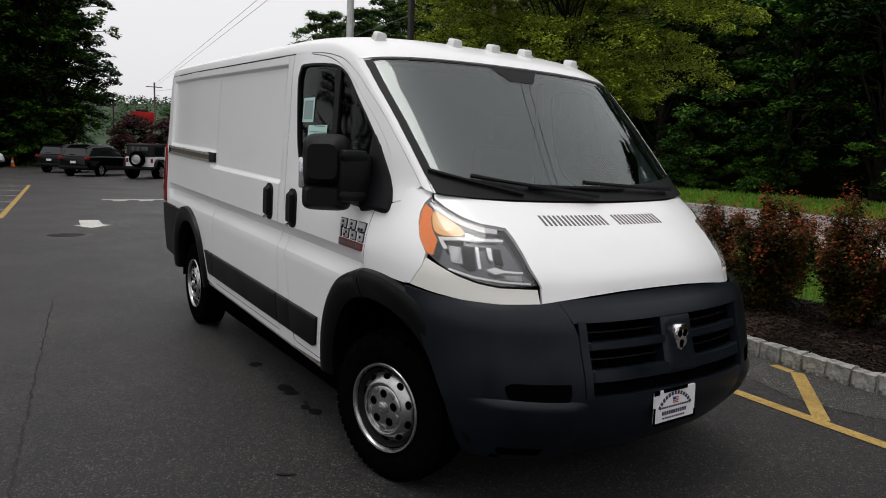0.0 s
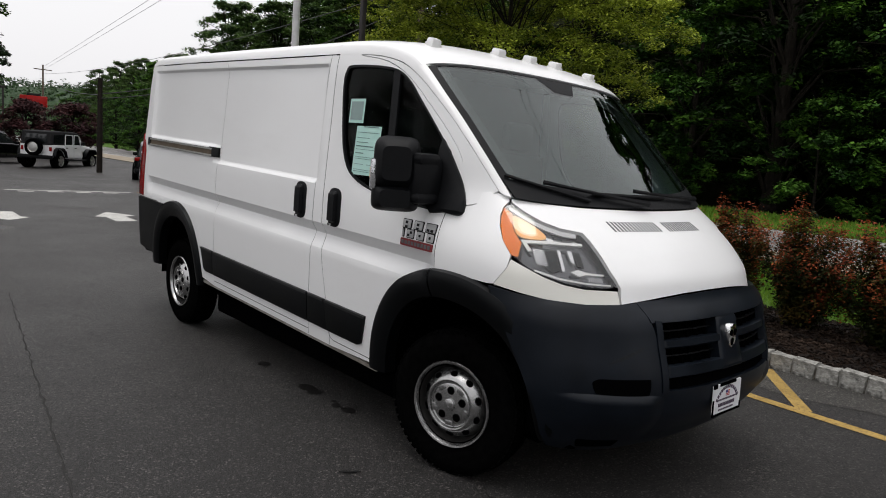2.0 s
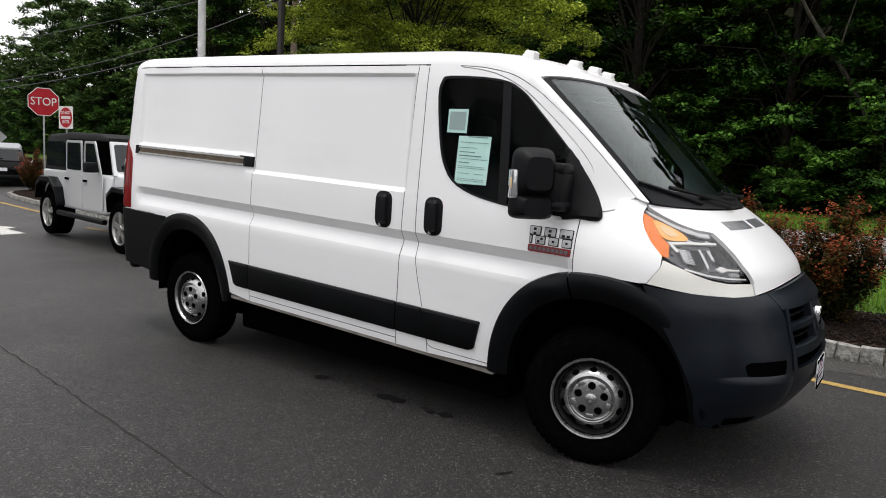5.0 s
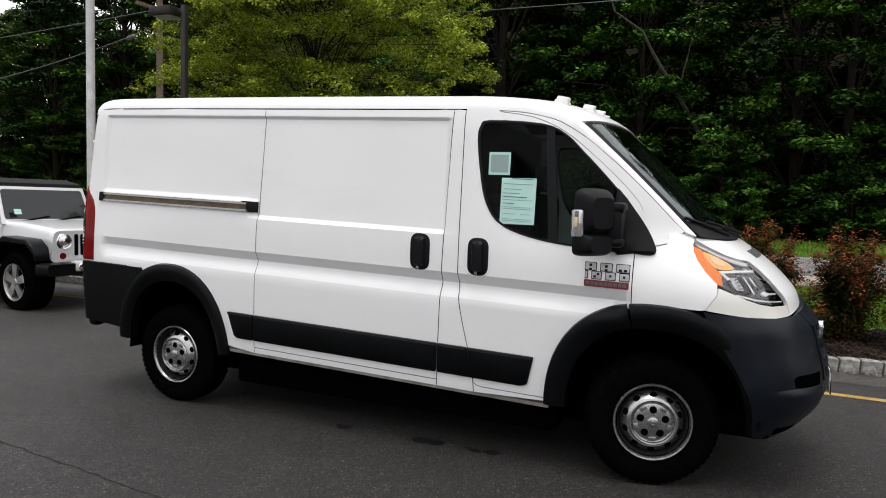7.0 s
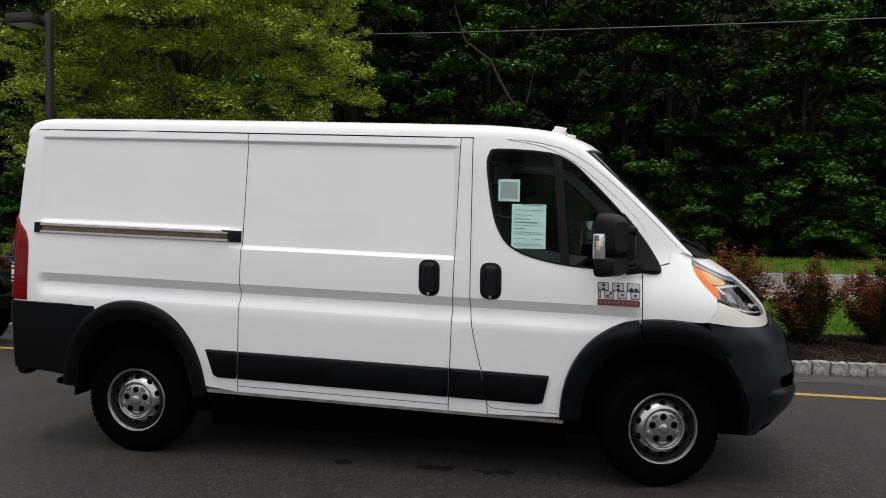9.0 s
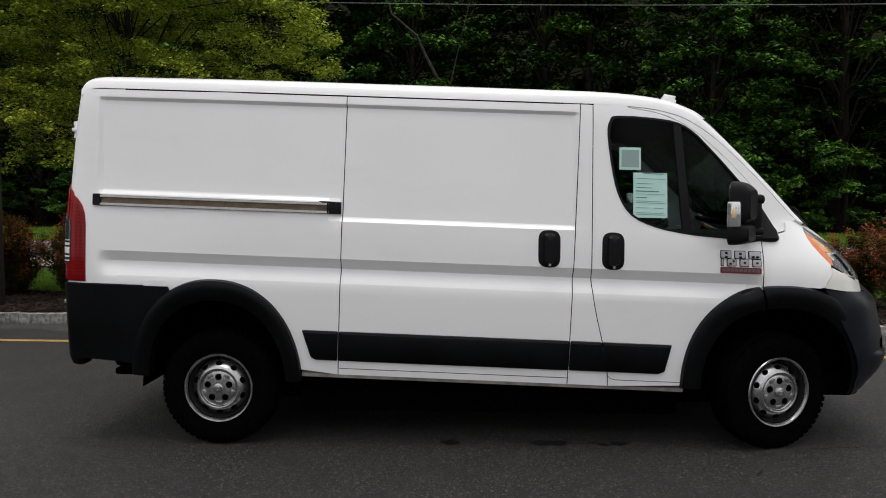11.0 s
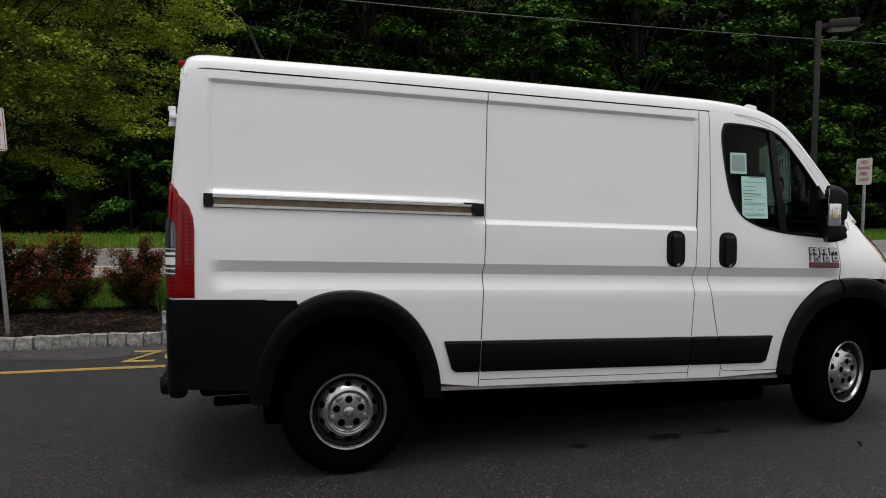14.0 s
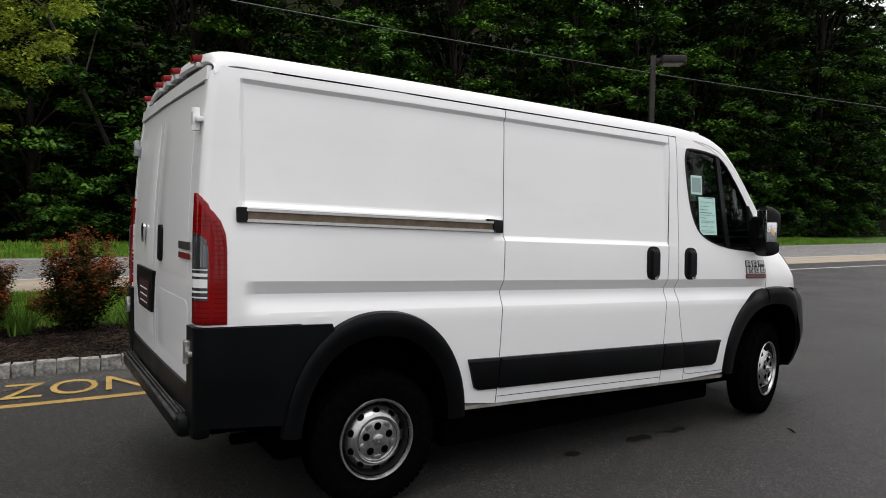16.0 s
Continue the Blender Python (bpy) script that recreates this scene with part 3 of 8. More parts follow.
up_part = [p for p in up_part if p[1] > wr[1] or p[0] < 3.0] + [(3.33, wr[1])] + upper[::-1]
arc_f = [p for p in arch(*FA, 90, 178) if p[1] >= SILL + 0.005][::-1]
low_part = [(seam3(z) + G, z) for z in np.linspace(wl[1], SILL, 24)] + arc_f + [(3.31 - G, FA[1] + FA[3] - 0.012)]
low_part = [p for p in low_part if not (p[0] > 3.31)] + [(3.31 - G, z) for z in (1.15, 1.30, 1.44)] + [(3.325, wr[1])] + lower[::-1]
d1 = patch(up_part, side, 0.06, 0.05, 0.02)
d2 = patch(low_part, side, 0.06, 0.07, 0.02, extra_v=FINE_V)
me_tmp = bpy.data.meshes.new("tmp")
d2.to_mesh(me_tmp)
d1.from_mesh(me_tmp)
d2.free()
bmesh.ops.remove_doubles(d1, verts=d1.verts, dist=0.0004)
bpy.data.meshes.remove(me_tmp)
door = vpart("front_door", d1, M_WHITE, both=True, angle=11)
# roof frame and pillar between door and windscreen
edge_up = [(x, EDGE_Z(x) - 0.004) for x in np.linspace(3.555, 2.30, 26)]
frame_poly = [(2.29, ROOFLINE + 0.002)] + [(x, z + G * 1.6) for x, z in top_seam[1:] if z > 1.45] + [(3.322, 1.40), (3.345, 1.365), (3.47, 1.40)] + edge_up
vpart("windscreen_pillar", patch(frame_poly, side, 0.05, 0.05, 0.02), M_WHITE, both=True)
gut = [(-0.56, 2.1105), (2.29, 2.1105), (2.29, 2.1185), (-0.56, 2.1185)]
vpart("roof_gutter", patch(gut, side, 0.3, 0.1, 0.02, 0.0006), M_DARK, both=True)


# front wing round the nose, from the door seam to the lamp and bumper
def qphi(x):
    return (x - XS) / 0.0135


TIP = (25.5, 1.432)
wing = [(qphi(3.31 + G), z) for z in (1.058, 1.15, 1.25, 1.345)] + [(qphi(3.345), 1.358), (qphi(3.47), 1.395)]
wing += [(8, 1.452), (16, 1.462), (24, 1.452), TIP]
OUT = [(25.0, 1.422), (31.0, 1.384), (37.9, 1.349), (44.9, 1.328), (49.8, 1.324), (53.1, 1.318), (54.6, 1.283), (56.1, 1.227), (57.0, 1.171), (58.1, 1.108), (53.5, 1.100), (46.7, 1.100), (39.7, 1.112), (33.6, 1.134), (27.6, 1.165), (22.6, 1.205), (19.6, 1.262), (18.2, 1.320), (18.7, 1.365), (21.0, 1.400)]


def inset(poly, k):
    mx, mz = sum(p[0] for p in poly) / len(poly), sum(p[1] for p in poly) / len(poly)
    return [(mx + (x - mx) * k, mz + (z - mz) * k) for x, z in poly]


GAP = inset(OUT, 1.009)
wing += GAP[19:14:-1] + [(20.6, 1.150), (18.0, 1.110), (15.5, 1.066), (13, 1.062), (6, 1.066), (0, 1.063)]
vpart("front_wing", patch(wing, nose, 2.4, 0.05, 0.02), M_WHITE, both=True)
AMB = [(21.1, 1.400), (18.9, 1.364), (18.35, 1.322), (19.6, 1.262), (22.6, 1.206), (25.0, 1.200), (27.1, 1.262), (25.6, 1.285), (24.3, 1.310), (23.9, 1.345), (24.8, 1.378)]
DOME = smooth_poly([(24.4, 1.345), (25.0, 1.372), (28.0, 1.366), (32.6, 1.346), (36.8, 1.318), (37.6, 1.292), (33.0, 1.284), (28.0, 1.286), (25.2, 1.302)], 3)
DOME_IN = smooth_poly([(26.4, 1.340), (28.4, 1.352), (32.2, 1.333), (34.0, 1.310), (31.4, 1.301), (28.0, 1.308)], 3)
BROW = [(23.0, 1.412), (28.3, 1.388), (33.3, 1.361), (38.7, 1.340), (44.9, 1.322), (50.4, 1.316), (50.0, 1.300), (44.6, 1.304), (38.4, 1.322), (33.0, 1.345), (28.2, 1.371), (24.0, 1.392)]
CHROME = [[(38.6, 1.318), (41.3, 1.311), (41.2, 1.291), (38.4, 1.290)], [(41.8, 1.309), (44.4, 1.305), (44.4, 1.291), (41.7, 1.291)], [(45.0, 1.303), (49.8, 1.299), (51.2, 1.290), (45.0, 1.291)], [(31.7, 1.200), (33.6, 1.192), (35.0, 1.252), (31.9, 1.250)], [(41.0, 1.170), (42.2, 1.175), (42.6, 1.258), (41.4, 1.259)], [(45.4, 1.215), (46.6, 1.205), (47.2, 1.258), (45.4, 1.258)]]
STRIPS = [[(27.0, 1.278), (37.7, 1.284), (51.8, 1.283), (51.5, 1.274), (37.6, 1.273), (29.2, 1.267), (31.0, 1.238), (29.4, 1.232)], [(43.6, 1.166), (46.6, 1.178), (49.4, 1.167), (55.1, 1.164), (54.9, 1.158), (48.9, 1.159), (46.2, 1.150)], [(30.5, 1.160), (39.1, 1.136), (48.0, 1.124), (56.6, 1.120), (56.4, 1.113), (47.9, 1.116), (38.6, 1.127), (30.2, 1.152)]]
BOWLS = [[(35.4, 1.250), (40.8, 1.256), (40.4, 1.176), (37.4, 1.160), (34.4, 1.190)], [(47.9, 1.256), (50.3, 1.256), (50.1, 1.196), (47.6, 1.200)]]
for sg in (1, -1):
    def lp(name, poly, m_, thick, lift, label="", par=None, du=2.0):
        b = patch(poly, nose, du, 0.03, thick, lift)
        return vpart(name, flip_y(b) if sg < 0 else b, m_, label, parent=par)
    lamp = lp("headlamp", OUT, M_LAMPHOUSE, 0.012, -0.050, "smoky chrome housing under a clear lens")
    lp("lens", inset(OUT, 0.985), M_CLEAR, 0.003, 0.001, "clear plastic lens", lamp).visible_shadow = False
    rim_in = inset(OUT, 0.968)
    lp("lens_rim", OUT[9:] + OUT[:1] + rim_in[:1] + rim_in[:8:-1], M_BLACKP, 0.01, -0.018, "", lamp)
    lp("indicator", AMB, M_AMBER, 0.005, -0.006, "amber turn signal", lamp)
    dome = lp("indicator_dome", DOME, M_PALEAMBER, 0.006, -0.010, "pale amber bulb dome", lamp)
    lp("dome_centre", DOME_IN, M_DOMEGREY, 0.004, -0.008, "", dome)
    lp("lamp_brow", BROW, M_BROW, 0.006, -0.005, "frosted grey upper edge of the lens", lamp)
    for q in BOWLS:
        lp("reflector_bowl", q, M_DARK, 0.01, -0.034, "", lamp)
    for q in CHROME:
        lp("reflector", q, M_REFL, 0.012, -0.028, "", lamp)
    for q in STRIPS:
        lp("light_strip", q, M_CLEARANCE, 0.010, -0.012, "", lamp)
    for k in range(9):
        z = 1.188 + 0.0075 * k
        lp("reflector_rib", [(31.6 - 0.05 * k, z), (36.0, z - 0.005), (36.0, z - 0.0015), (31.6 - 0.05 * k, z + 0.0035)], M_REFL, 0.008, -0.020, "", lamp)
    for k in range(7):
        u = 49.4 + 0.75 * k
        lp("lens_rib", [(u, 1.132), (u + 0.3, 1.132), (u + 0.3, 1.150), (u, 1.150)], M_REFL, 0.006, -0.020, "", lamp)
    lp("lamp_gap", inset(OUT, 1.008), M_DARK, 0.02, -0.070)
# white panel under the lamp
lip = [(15.62, 1.064), (18.1, 1.1085), (20.75, 1.149), (22.4, 1.185)] + [(a, z - 0.005) for a, z in GAP[14:9:-1]] + [(58.0, 1.092), (58.2, 1.036), (46, 1.030), (34, 1.036), (24, 1.050)]
vpart("lamp_surround_panel", patch(lip, nose, 2.4, 0.03, 0.02), M_CREAM, "slightly yellowed panel under the lamp", both=True)
# bonnet
hood = [(58.8, 1.038), (59.2, 1.105)] + [(a + 0.4, z + 0.002) for a, z in OUT[8:3:-1]] + [(45.0, 1.333), (38.2, 1.355), (31.4, 1.390), (26.5, 1.424), (27, 1.438)]
hood += [(40, 1.430), (60, 1.420), (90, 1.415)]
hood += [(180 - a, z) for a, z in reversed(hood[:-1])] + [(114, 1.052)] + [(106, 1.066), (98, 1.076), (90, 1.079), (82, 1.076), (74, 1.066), (66, 1.052)]
bonnet = vpart("bonnet", patch(hood, nose, 2.6, 0.03, 0.02, extra_v=(1.048, 1.056, 1.064)), M_WHITE)
for k in range(15):
    y = -0.40 + 0.027 * k
    for x0, lean in ((-0.10, 0.014), (0.365, 0.014)):
        yy = y + x0
        if x0 > 0 and k > 12:
            continue
        a, b = phi_y(yy), phi_y(yy + 0.011)
        a2, b2 = phi_y(yy + lean), phi_y(yy + lean + 0.011)
        vpart("vent_slot", patch([(a2, 1.330), (b2, 1.330), (b, 1.368), (a, 1.368)], nose, 3, 0.05, 0.004, 0.0022), M_GREYTRIM, parent=bonnet)
# black cowl below the windscreen
cowl = [(21, 1.455), (30, 1.438), (45, 1.428), (65, 1.42), (90, 1.415)]
cowl += [(180 - a, z) for a, z in reversed(cowl[:-1])]
cowl += [(158, 1.475), (130, 1.470), (90, 1.465), (50, 1.470), (22, 1.475)]
vpart("windscreen_cowl", patch(cowl, nose, 3, 0.02, 0.02, -0.012), M_BLACKP)

# roof, windscreen
roof_poly = [(s, -1) for s in np.linspace(0, 5.28, 33)] + [(5.32, f) for f in np.linspace(-0.96, 0.96, 25)] + [(s, 1) for s in np.linspace(5.28, 0, 33)]
vpart("roof", patch(roof_poly, top, 0.12, 0.055, 0.02, extra_v=(-0.99, -0.975, -0.955, -0.93, 0.93, 0.955, 0.975, 0.99)), M_WHITE, "white painted roof skin", angle=50)


def wsf(s):
    """How far across the glass reaches at station s."""
    return 0.962 + 0.012 * (s - 5.1) / 2.9


pil = [(5.28, -1)] + [(s, -1) for s in np.linspace(5.4, 8, 13)] + [(s, -wsf(s)) for s in np.linspace(8, 5.32, 13)]
for sg in (1, -1):
    bmp = patch(pil, top, 0.2, 0.03, 0.02, extra_v=(-0.995, -0.988))
    vpart("windscreen_frame", flip_y(bmp) if sg < 0 else bmp, M_WHITE)
ring_o = [(s, -wsf(s) + 0.002) for s in np.linspace(5.335, 8, 10)] + [(8, f) for f in np.linspace(-0.95, 0.95, 15)] + [(s, wsf(s) - 0.002) for s in np.linspace(8, 5.335, 10)] + [(5.335, f) for f in np.linspace(0.94, -0.94, 15)]
glass = vpart("windscreen", patch(ring_o, top, 0.15, 0.06, 0.004, -0.004), M_WSGLASS, "large raked windscreen reflecting sky and trees")
glass.visible_shadow = False
for pl, lift in (([(s, -wsf(s) + 0.003) for s in np.linspace(5.37, 7.7, 10)] + [(s, -wsf(s) + 0.040) for s in np.linspace(7.7, 5.37, 10)], -0.002),
                 ([(s, wsf(s) - 0.003) for s in np.linspace(7.7, 5.37, 10)] + [(s, wsf(s) - 0.040) for s in np.linspace(5.37, 7.7, 10)], -0.002),
                 ([(5.345, f) for f in np.linspace(-0.93, 0.93, 20)][::-1] + [(5.385, f) for f in np.linspace(-0.93, 0.93, 20)], -0.002),
                 ([(7.60 + 0.13 * math.cos(f * 1.5) - 0.03 * f, f * 0.968) for f in np.linspace(1, -1, 24)] + [(8.0, f) for f in np.linspace(-0.96, 0.96, 20)], 0.002)):
    vpart("black_border", patch(pl, top, 0.15, 0.06, 0.003, lift), M_BLACKP, parent=glass)
for sg in (1, -1):
    b = patch([(s, -wsf(s) - 0.004) for s in np.linspace(5.36, 7.7, 10)] + [(s, -wsf(s) + 0.115) for s in np.linspace(7.7, 5.36, 10)], top, 0.15, 0.03, 0.012, -0.030)
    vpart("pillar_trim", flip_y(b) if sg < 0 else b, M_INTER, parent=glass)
vpart("sensor_housing", patch([(5.37, -0.22), (5.37, 0.15), (5.66, 0.06), (5.66, -0.12)], top, 0.1, 0.05, 0.03, -0.003), M_BLACKP, parent=glass)

# side windows
win_in = inset(WIN, 0.965)


def ring_patch(outer, inner, surf, thick, lift):
    """A closed band between two outlines on a surface, with depth."""
    bm = bmesh.new()
    k = len(outer)
    rows = []
    for pl, dl in ((outer, lift), (inner, lift), (inner, lift - thick), (outer, lift - thick)):
        row = []
        for u, v in pl:
            p = Vector(surf(u, v))
            n = (Vector(surf(u + 1e-3, v)) - Vector(surf(u - 1e-3, v))).cross(Vector(surf(u, v + 1e-3)) - Vector(surf(u, v - 1e-3))).normalized()
            row.append(bm.verts.new(p + n * dl))
        rows.append(row)
    for a, b in zip(rows, rows[1:] + rows[:1]):
        for i in range(k):
            j = (i + 1) % k
            bm.faces.new((a[i], a[j], b[j], b[i]))
    return bm


vpart("window_seal", ring_patch(WIN, win_in, side, 0.022, 0.003), M_BLACKP, "black rubber window surround", both=True)
gl_side = vpart("side_window", patch(win_in, side, 0.1, 0.1, 0.004, -0.012), M_GLASS, "dark tinted side glass", both=False)
gl_side.visible_shadow = False
gl2 = vpart("side_window", flip_y(patch(win_in, side, 0.1, 0.1, 0.004, -0.012)), M_GLASS)
gl2.visible_shadow = False
vpart("window_divider", patch([(2.775, 2.03), (2.825, 2.018), (2.885, 1.36), (2.83, 1.362)], side, 0.1, 0.1, 0.018, 0.0), M_BLACKP, both=True)
# papers inside the glass
pap1 = vpart("paper_notice", patch([(2.532, 1.446), (2.739, 1.451), (2.739, 1.721), (2.532, 1.716)], side, 0.05, 0.05, 0.001, -0.008), M_PAPER, "pale green printed notice in the window")
pap2 = vpart("paper_square", patch([(2.447, 1.731), (2.578, 1.733), (2.578, 1.868), (2.447, 1.864)], side, 0.05, 0.05, 0.001, -0.008), M_PAPER, "small pale green paper square in the window")
bars = [(0.30, 0.265, 0.010, 0.62), (0.06, 0.235, 0.005, 0.90), (0.06, 0.205, 0.005, 0.55), (0.06, 0.180, 0.007, 0.5), (0.06, 0.158, 0.011, 0.72), (0.06, 0.142, 0.004, 0.9), (0.06, 0.120, 0.009, 0.35), (0.06, 0.100, 0.004, 0.85), (0.06, 0.090, 0.004, 0.9), (0.06, 0.060, 0.004, 0.4), (0.60, 0.060, 0.004, 0.3), (0.06, 0.030, 0.004, 0.85), (0.06, 0.020, 0.004, 0.88)]
for fx, dz, h, fw in bars:
    x0 = 2.534 + 0.2 * fx
    x1 = min(2.732, x0 + 0.2 * fw)
    vpart("print_bar", patch([(x0, 1.446 + dz), (x1, 1.446 + dz), (x1, 1.446 + dz + h * 0.5), (x0, 1.446 + dz + h * 0.5)], side, 0.1, 0.1, 0.0006, -0.0066), M_INK, parent=pap1)
rng = random.Random(4)
vpart("print_block", patch([(2.460, 1.748), (2.566, 1.749), (2.566, 1.852), (2.460, 1.850)], side, 0.05, 0.05, 0.0006, -0.0066), mat("pale_grey_print", (0.26, 0.35, 0.34), 0.7), parent=pap2)

# lower cladding
for u0, u1 in ((0.53, 0.785), (0.792, 2.163), (2.172, 2.352), (2.360, 2.78)):
    pl = []
    if u0 < 0.6:
        pl = [(0.535, 0.686), (0.754, 0.686), (0.748, 0.505), (0.615, 0.505), (0.585, 0.52)]
    elif u1 > 2.7:
        pl = [(2.362, 0.686), (2.775, 0.686), (2.738, 0.52), (2.70, 0.505), (2.386, 0.505)]
    else:
        e0, e1 = (seam1, seam2) if u0 < 1 else (seam2, seam3)
        pl = [(e0(0.686) + 0.004, 0.686), (e1(0.686) - 0.004, 0.686), (e1(0.505) - 0.004, 0.505), (e0(0.505) + 0.004, 0.505)]
    sm = vpart("side_moulding", patch(round_poly(pl, 0.008, 3), side, 0.2, 0.06, 0.03, 0.020, soft=0.008), M_BUMP, both=True)
    (ua, _), (ub, _) = pl[0], pl[1]
    if u0 > 0.6 and u1 < 2.7:
        ua, ub = ua + 0.004, ub - 0.004
    # raised pale strip stands in for the highlight along the upper edge
    vpart("moulding_highlight", patch([(ua + 0.004, 0.671), (ub - 0.004, 0.671), (ub - 0.002, 0.685), (ua + 0.002, 0.685)], side, 0.2, 0.06, 0.02, 0.0235, soft=0.007), M_EDGELIGHT, both=True)
# sill
vpart("sill", patch([(0.505, 0.390), (2.86, 0.390), (2.865, 0.412), (0.50, 0.412)], side, 0.3, 0.1, 0.04, -0.010), grained("road_dirty_white_sill", (0.17, 0.15, 0.125), (0.50, 0.48, 0.45), 7, 0.7, 0.2, 0.2, 0.002, big=2.0), "sill dulled by road dirt", both=True)
# dark rubber in the door gaps
def strip(points, w):
    """A narrow outline along a line of (u, v) points."""
    left, right = [], []
    for i, (a, b) in enumerate(points):
        (a0, b0), (a1, b1) = points[max(i - 1, 0)], points[min(i + 1, len(points) - 1)]
        l_ = math.hypot(a1 - a0, b1 - b0)
        nx, nz = -(b1 - b0) / l_ * w / 2, (a1 - a0) / l_ * w / 2
        left.append((a + nx, b + nz))
        right.append((a - nx, b - nz))
    return right + left[::-1]


zz = np.linspace(SILL + 0.004, 2.10, 30)
for fn in (seam1, seam2, seam3):
    vpart("door_seal", patch(strip([(fn(z), z) for z in zz], 2 * G + 0.003), side, 0.5, 0.09, 0.012, -0.0018, extra_v=FINE_V), M_DARK, both=True)
vpart("door_seal", patch(strip([(3.31, z) for z in np.linspace(1.055, 1.42, 8)], 2 * G + 0.002), side, 0.5, 0.06, 0.012, -0.0018, extra_v=FINE_V), M_DARK, both=True)
vpart("door_bottom_gap", patch(strip([(0.758, 0.4535), (1.3, 0.4535), (1.8, 0.4535), (2.156, 0.4535)], 0.0036), side, 0.3, 0.05, 0.002, 0.0008), M_DARK, both=True)
vpart("door_bottom_gap", patch(strip([(2.392, 0.50), (2.400, 0.476), (2.418, 0.460), (2.450, 0.4535), (2.60, 0.4535), (2.84, 0.4535)], 0.0032), side, 0.3, 0.05, 0.002, 0.0008), M_DARK, both=True)
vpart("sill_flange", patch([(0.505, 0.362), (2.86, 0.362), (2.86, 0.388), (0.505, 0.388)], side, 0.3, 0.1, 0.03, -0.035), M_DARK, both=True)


# wheel-arch flares: a rounded band that stands out from the panel
def flare(cx, cz, rx, rz, inner, a0, a1, lift, p=2.2):
    bm = bmesh.new()
    prof = [(1.0, -0.004), (0.985, lift * 0.75), (0.95, lift), (0.88, lift * 0.96), (0.80, lift * 0.62), (0.76, lift * 0.25), (0.755, -0.03), (0.755, -0.06)]
    n = 44
    rows = []
    for i in range(n + 1):
        a = radians(a0 + (a1 - a0) * i / n)
        c, s = math.cos(a), math.sin(a)
        c, s = math.copysign(abs(c) ** (2 / p), c), math.copysign(abs(s) ** (2 / p), s)
        row = []
        for k, l in prof:
            kk = inner + (1 - inner) * (k - 0.755) / 0.245
            u, v = cx + rx * kk * c, cz + rz * kk * s
            q = flank(u, v)
            row.append(bm.verts.new(Vector(q) + Vector((0, -l, 0))))
        rows.append(row)
    for a, b in zip(rows, rows[1:]):
        for i in range(len(prof) - 1):
            bm.faces.new((a[i], a[i + 1], b[i + 1], b[i]))
    return bm


vpart("wheel_arch_flare", flare(0.0, 0.309, 0.53, 0.668, 0.80, 4, 176, 0.035), M_BUMP, "black plastic flare over the rear wheel", both=True)
fl_split = 102.0
vpart("wheel_arch_flare", flare(3.45, 0.405, 0.615, 0.668, 0.79, fl_split + 0.3, 179, 0.035, 2.3), M_BUMP, "black plastic flare over the front wheel", both=True)
vpart("wheel_arch_flare", flare(3.45, 0.405, 0.60, 0.668, 0.79, 58, fl_split - 0.3, 0.035, 2.3), M_BUMP, both=True)
vpart("bumper_arch_lip", flare(3.45, 0.405, 0.585, 0.665, 0.80, -1, 57.6, 0.034, 2.3), M_BUMP, both=True)


# inner wheel wells and underside
def well(cx, rx, rz):
    bm = bmesh.new()
    n = 20
    rows = []
    for i in range(n + 1):
        a = math.pi * i / n
        x, z = cx + rx * math.cos(a), 0.34 + rz * math.sin(a)
        out_y = -0.962 + 0.20 * sstep(3.70, 3.95, x)
        rows.append([bm.verts.new((x, y, z)) for y in (out_y, -0.60)])
    for a, b in zip(rows, rows[1:]):
        bm.faces.new((a[0], a[1], b[1], b[0]))
    bm.faces.new([r_[1] for r_ in rows])
    return bm


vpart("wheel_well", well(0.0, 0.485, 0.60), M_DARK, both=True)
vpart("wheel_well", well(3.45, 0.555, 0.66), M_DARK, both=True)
vpart("underbody_block", boxm(-0.45, 3.78, -0.68, 0.68, 0.20, 0.36, 0.03), M_DARK)
# wider low box, added to block light and darken the shadow beneath
vpart("underbody_block", boxm(0.48, 2.88, -0.86, 0.86, 0.17, 0.44, 0.03), M_DARK)
# near-black box added to fill the shade behind the bumper
vpart("under_fill_box", boxm(3.74, 4.05, -0.80, 0.80, 0.285, 0.44, 0.05), M_DARK)
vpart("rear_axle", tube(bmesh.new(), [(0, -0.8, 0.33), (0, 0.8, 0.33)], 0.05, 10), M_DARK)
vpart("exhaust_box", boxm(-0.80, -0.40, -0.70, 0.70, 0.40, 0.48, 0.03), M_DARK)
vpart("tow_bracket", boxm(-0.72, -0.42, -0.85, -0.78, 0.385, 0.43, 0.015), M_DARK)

# front bumper
def bumper_skin(phi, zb):
    """The nose, swelling out below a rolled top edge."""
    x, y, z = nose(phi, zb)
    e = 0.034 * sstep(1.055, 0.965, zb) * sstep(0.45, 0.70, zb) * sstep(16, 36, min(phi, 180 - phi))
    q = min(phi, 180 - phi)
    e += 0.020 * sstep(0.668, 0.640, zb) * sstep(0.40, 0.56, zb) * sstep(33, 46, q) * sstep(67, 62, q)
    a = radians(min(max(phi, 0), 180))
    return (x + e * math.sin(a), y - e * math.cos(a), z)


wing_b = [(14.6, 1.056), (24, 1.044), (34, 1.030), (46, 1.023), (58, 1.029), (63.5, 1.040), (66.2, 0.90), (66.9, 0.72), (66.9, 0.56), (66.9, 0.40), (60, 0.380), (48, 0.372), (37.0, 0.392), (32.6, 0.455), (29.0, 0.57), (24.8, 0.72), (20.3, 0.87)]
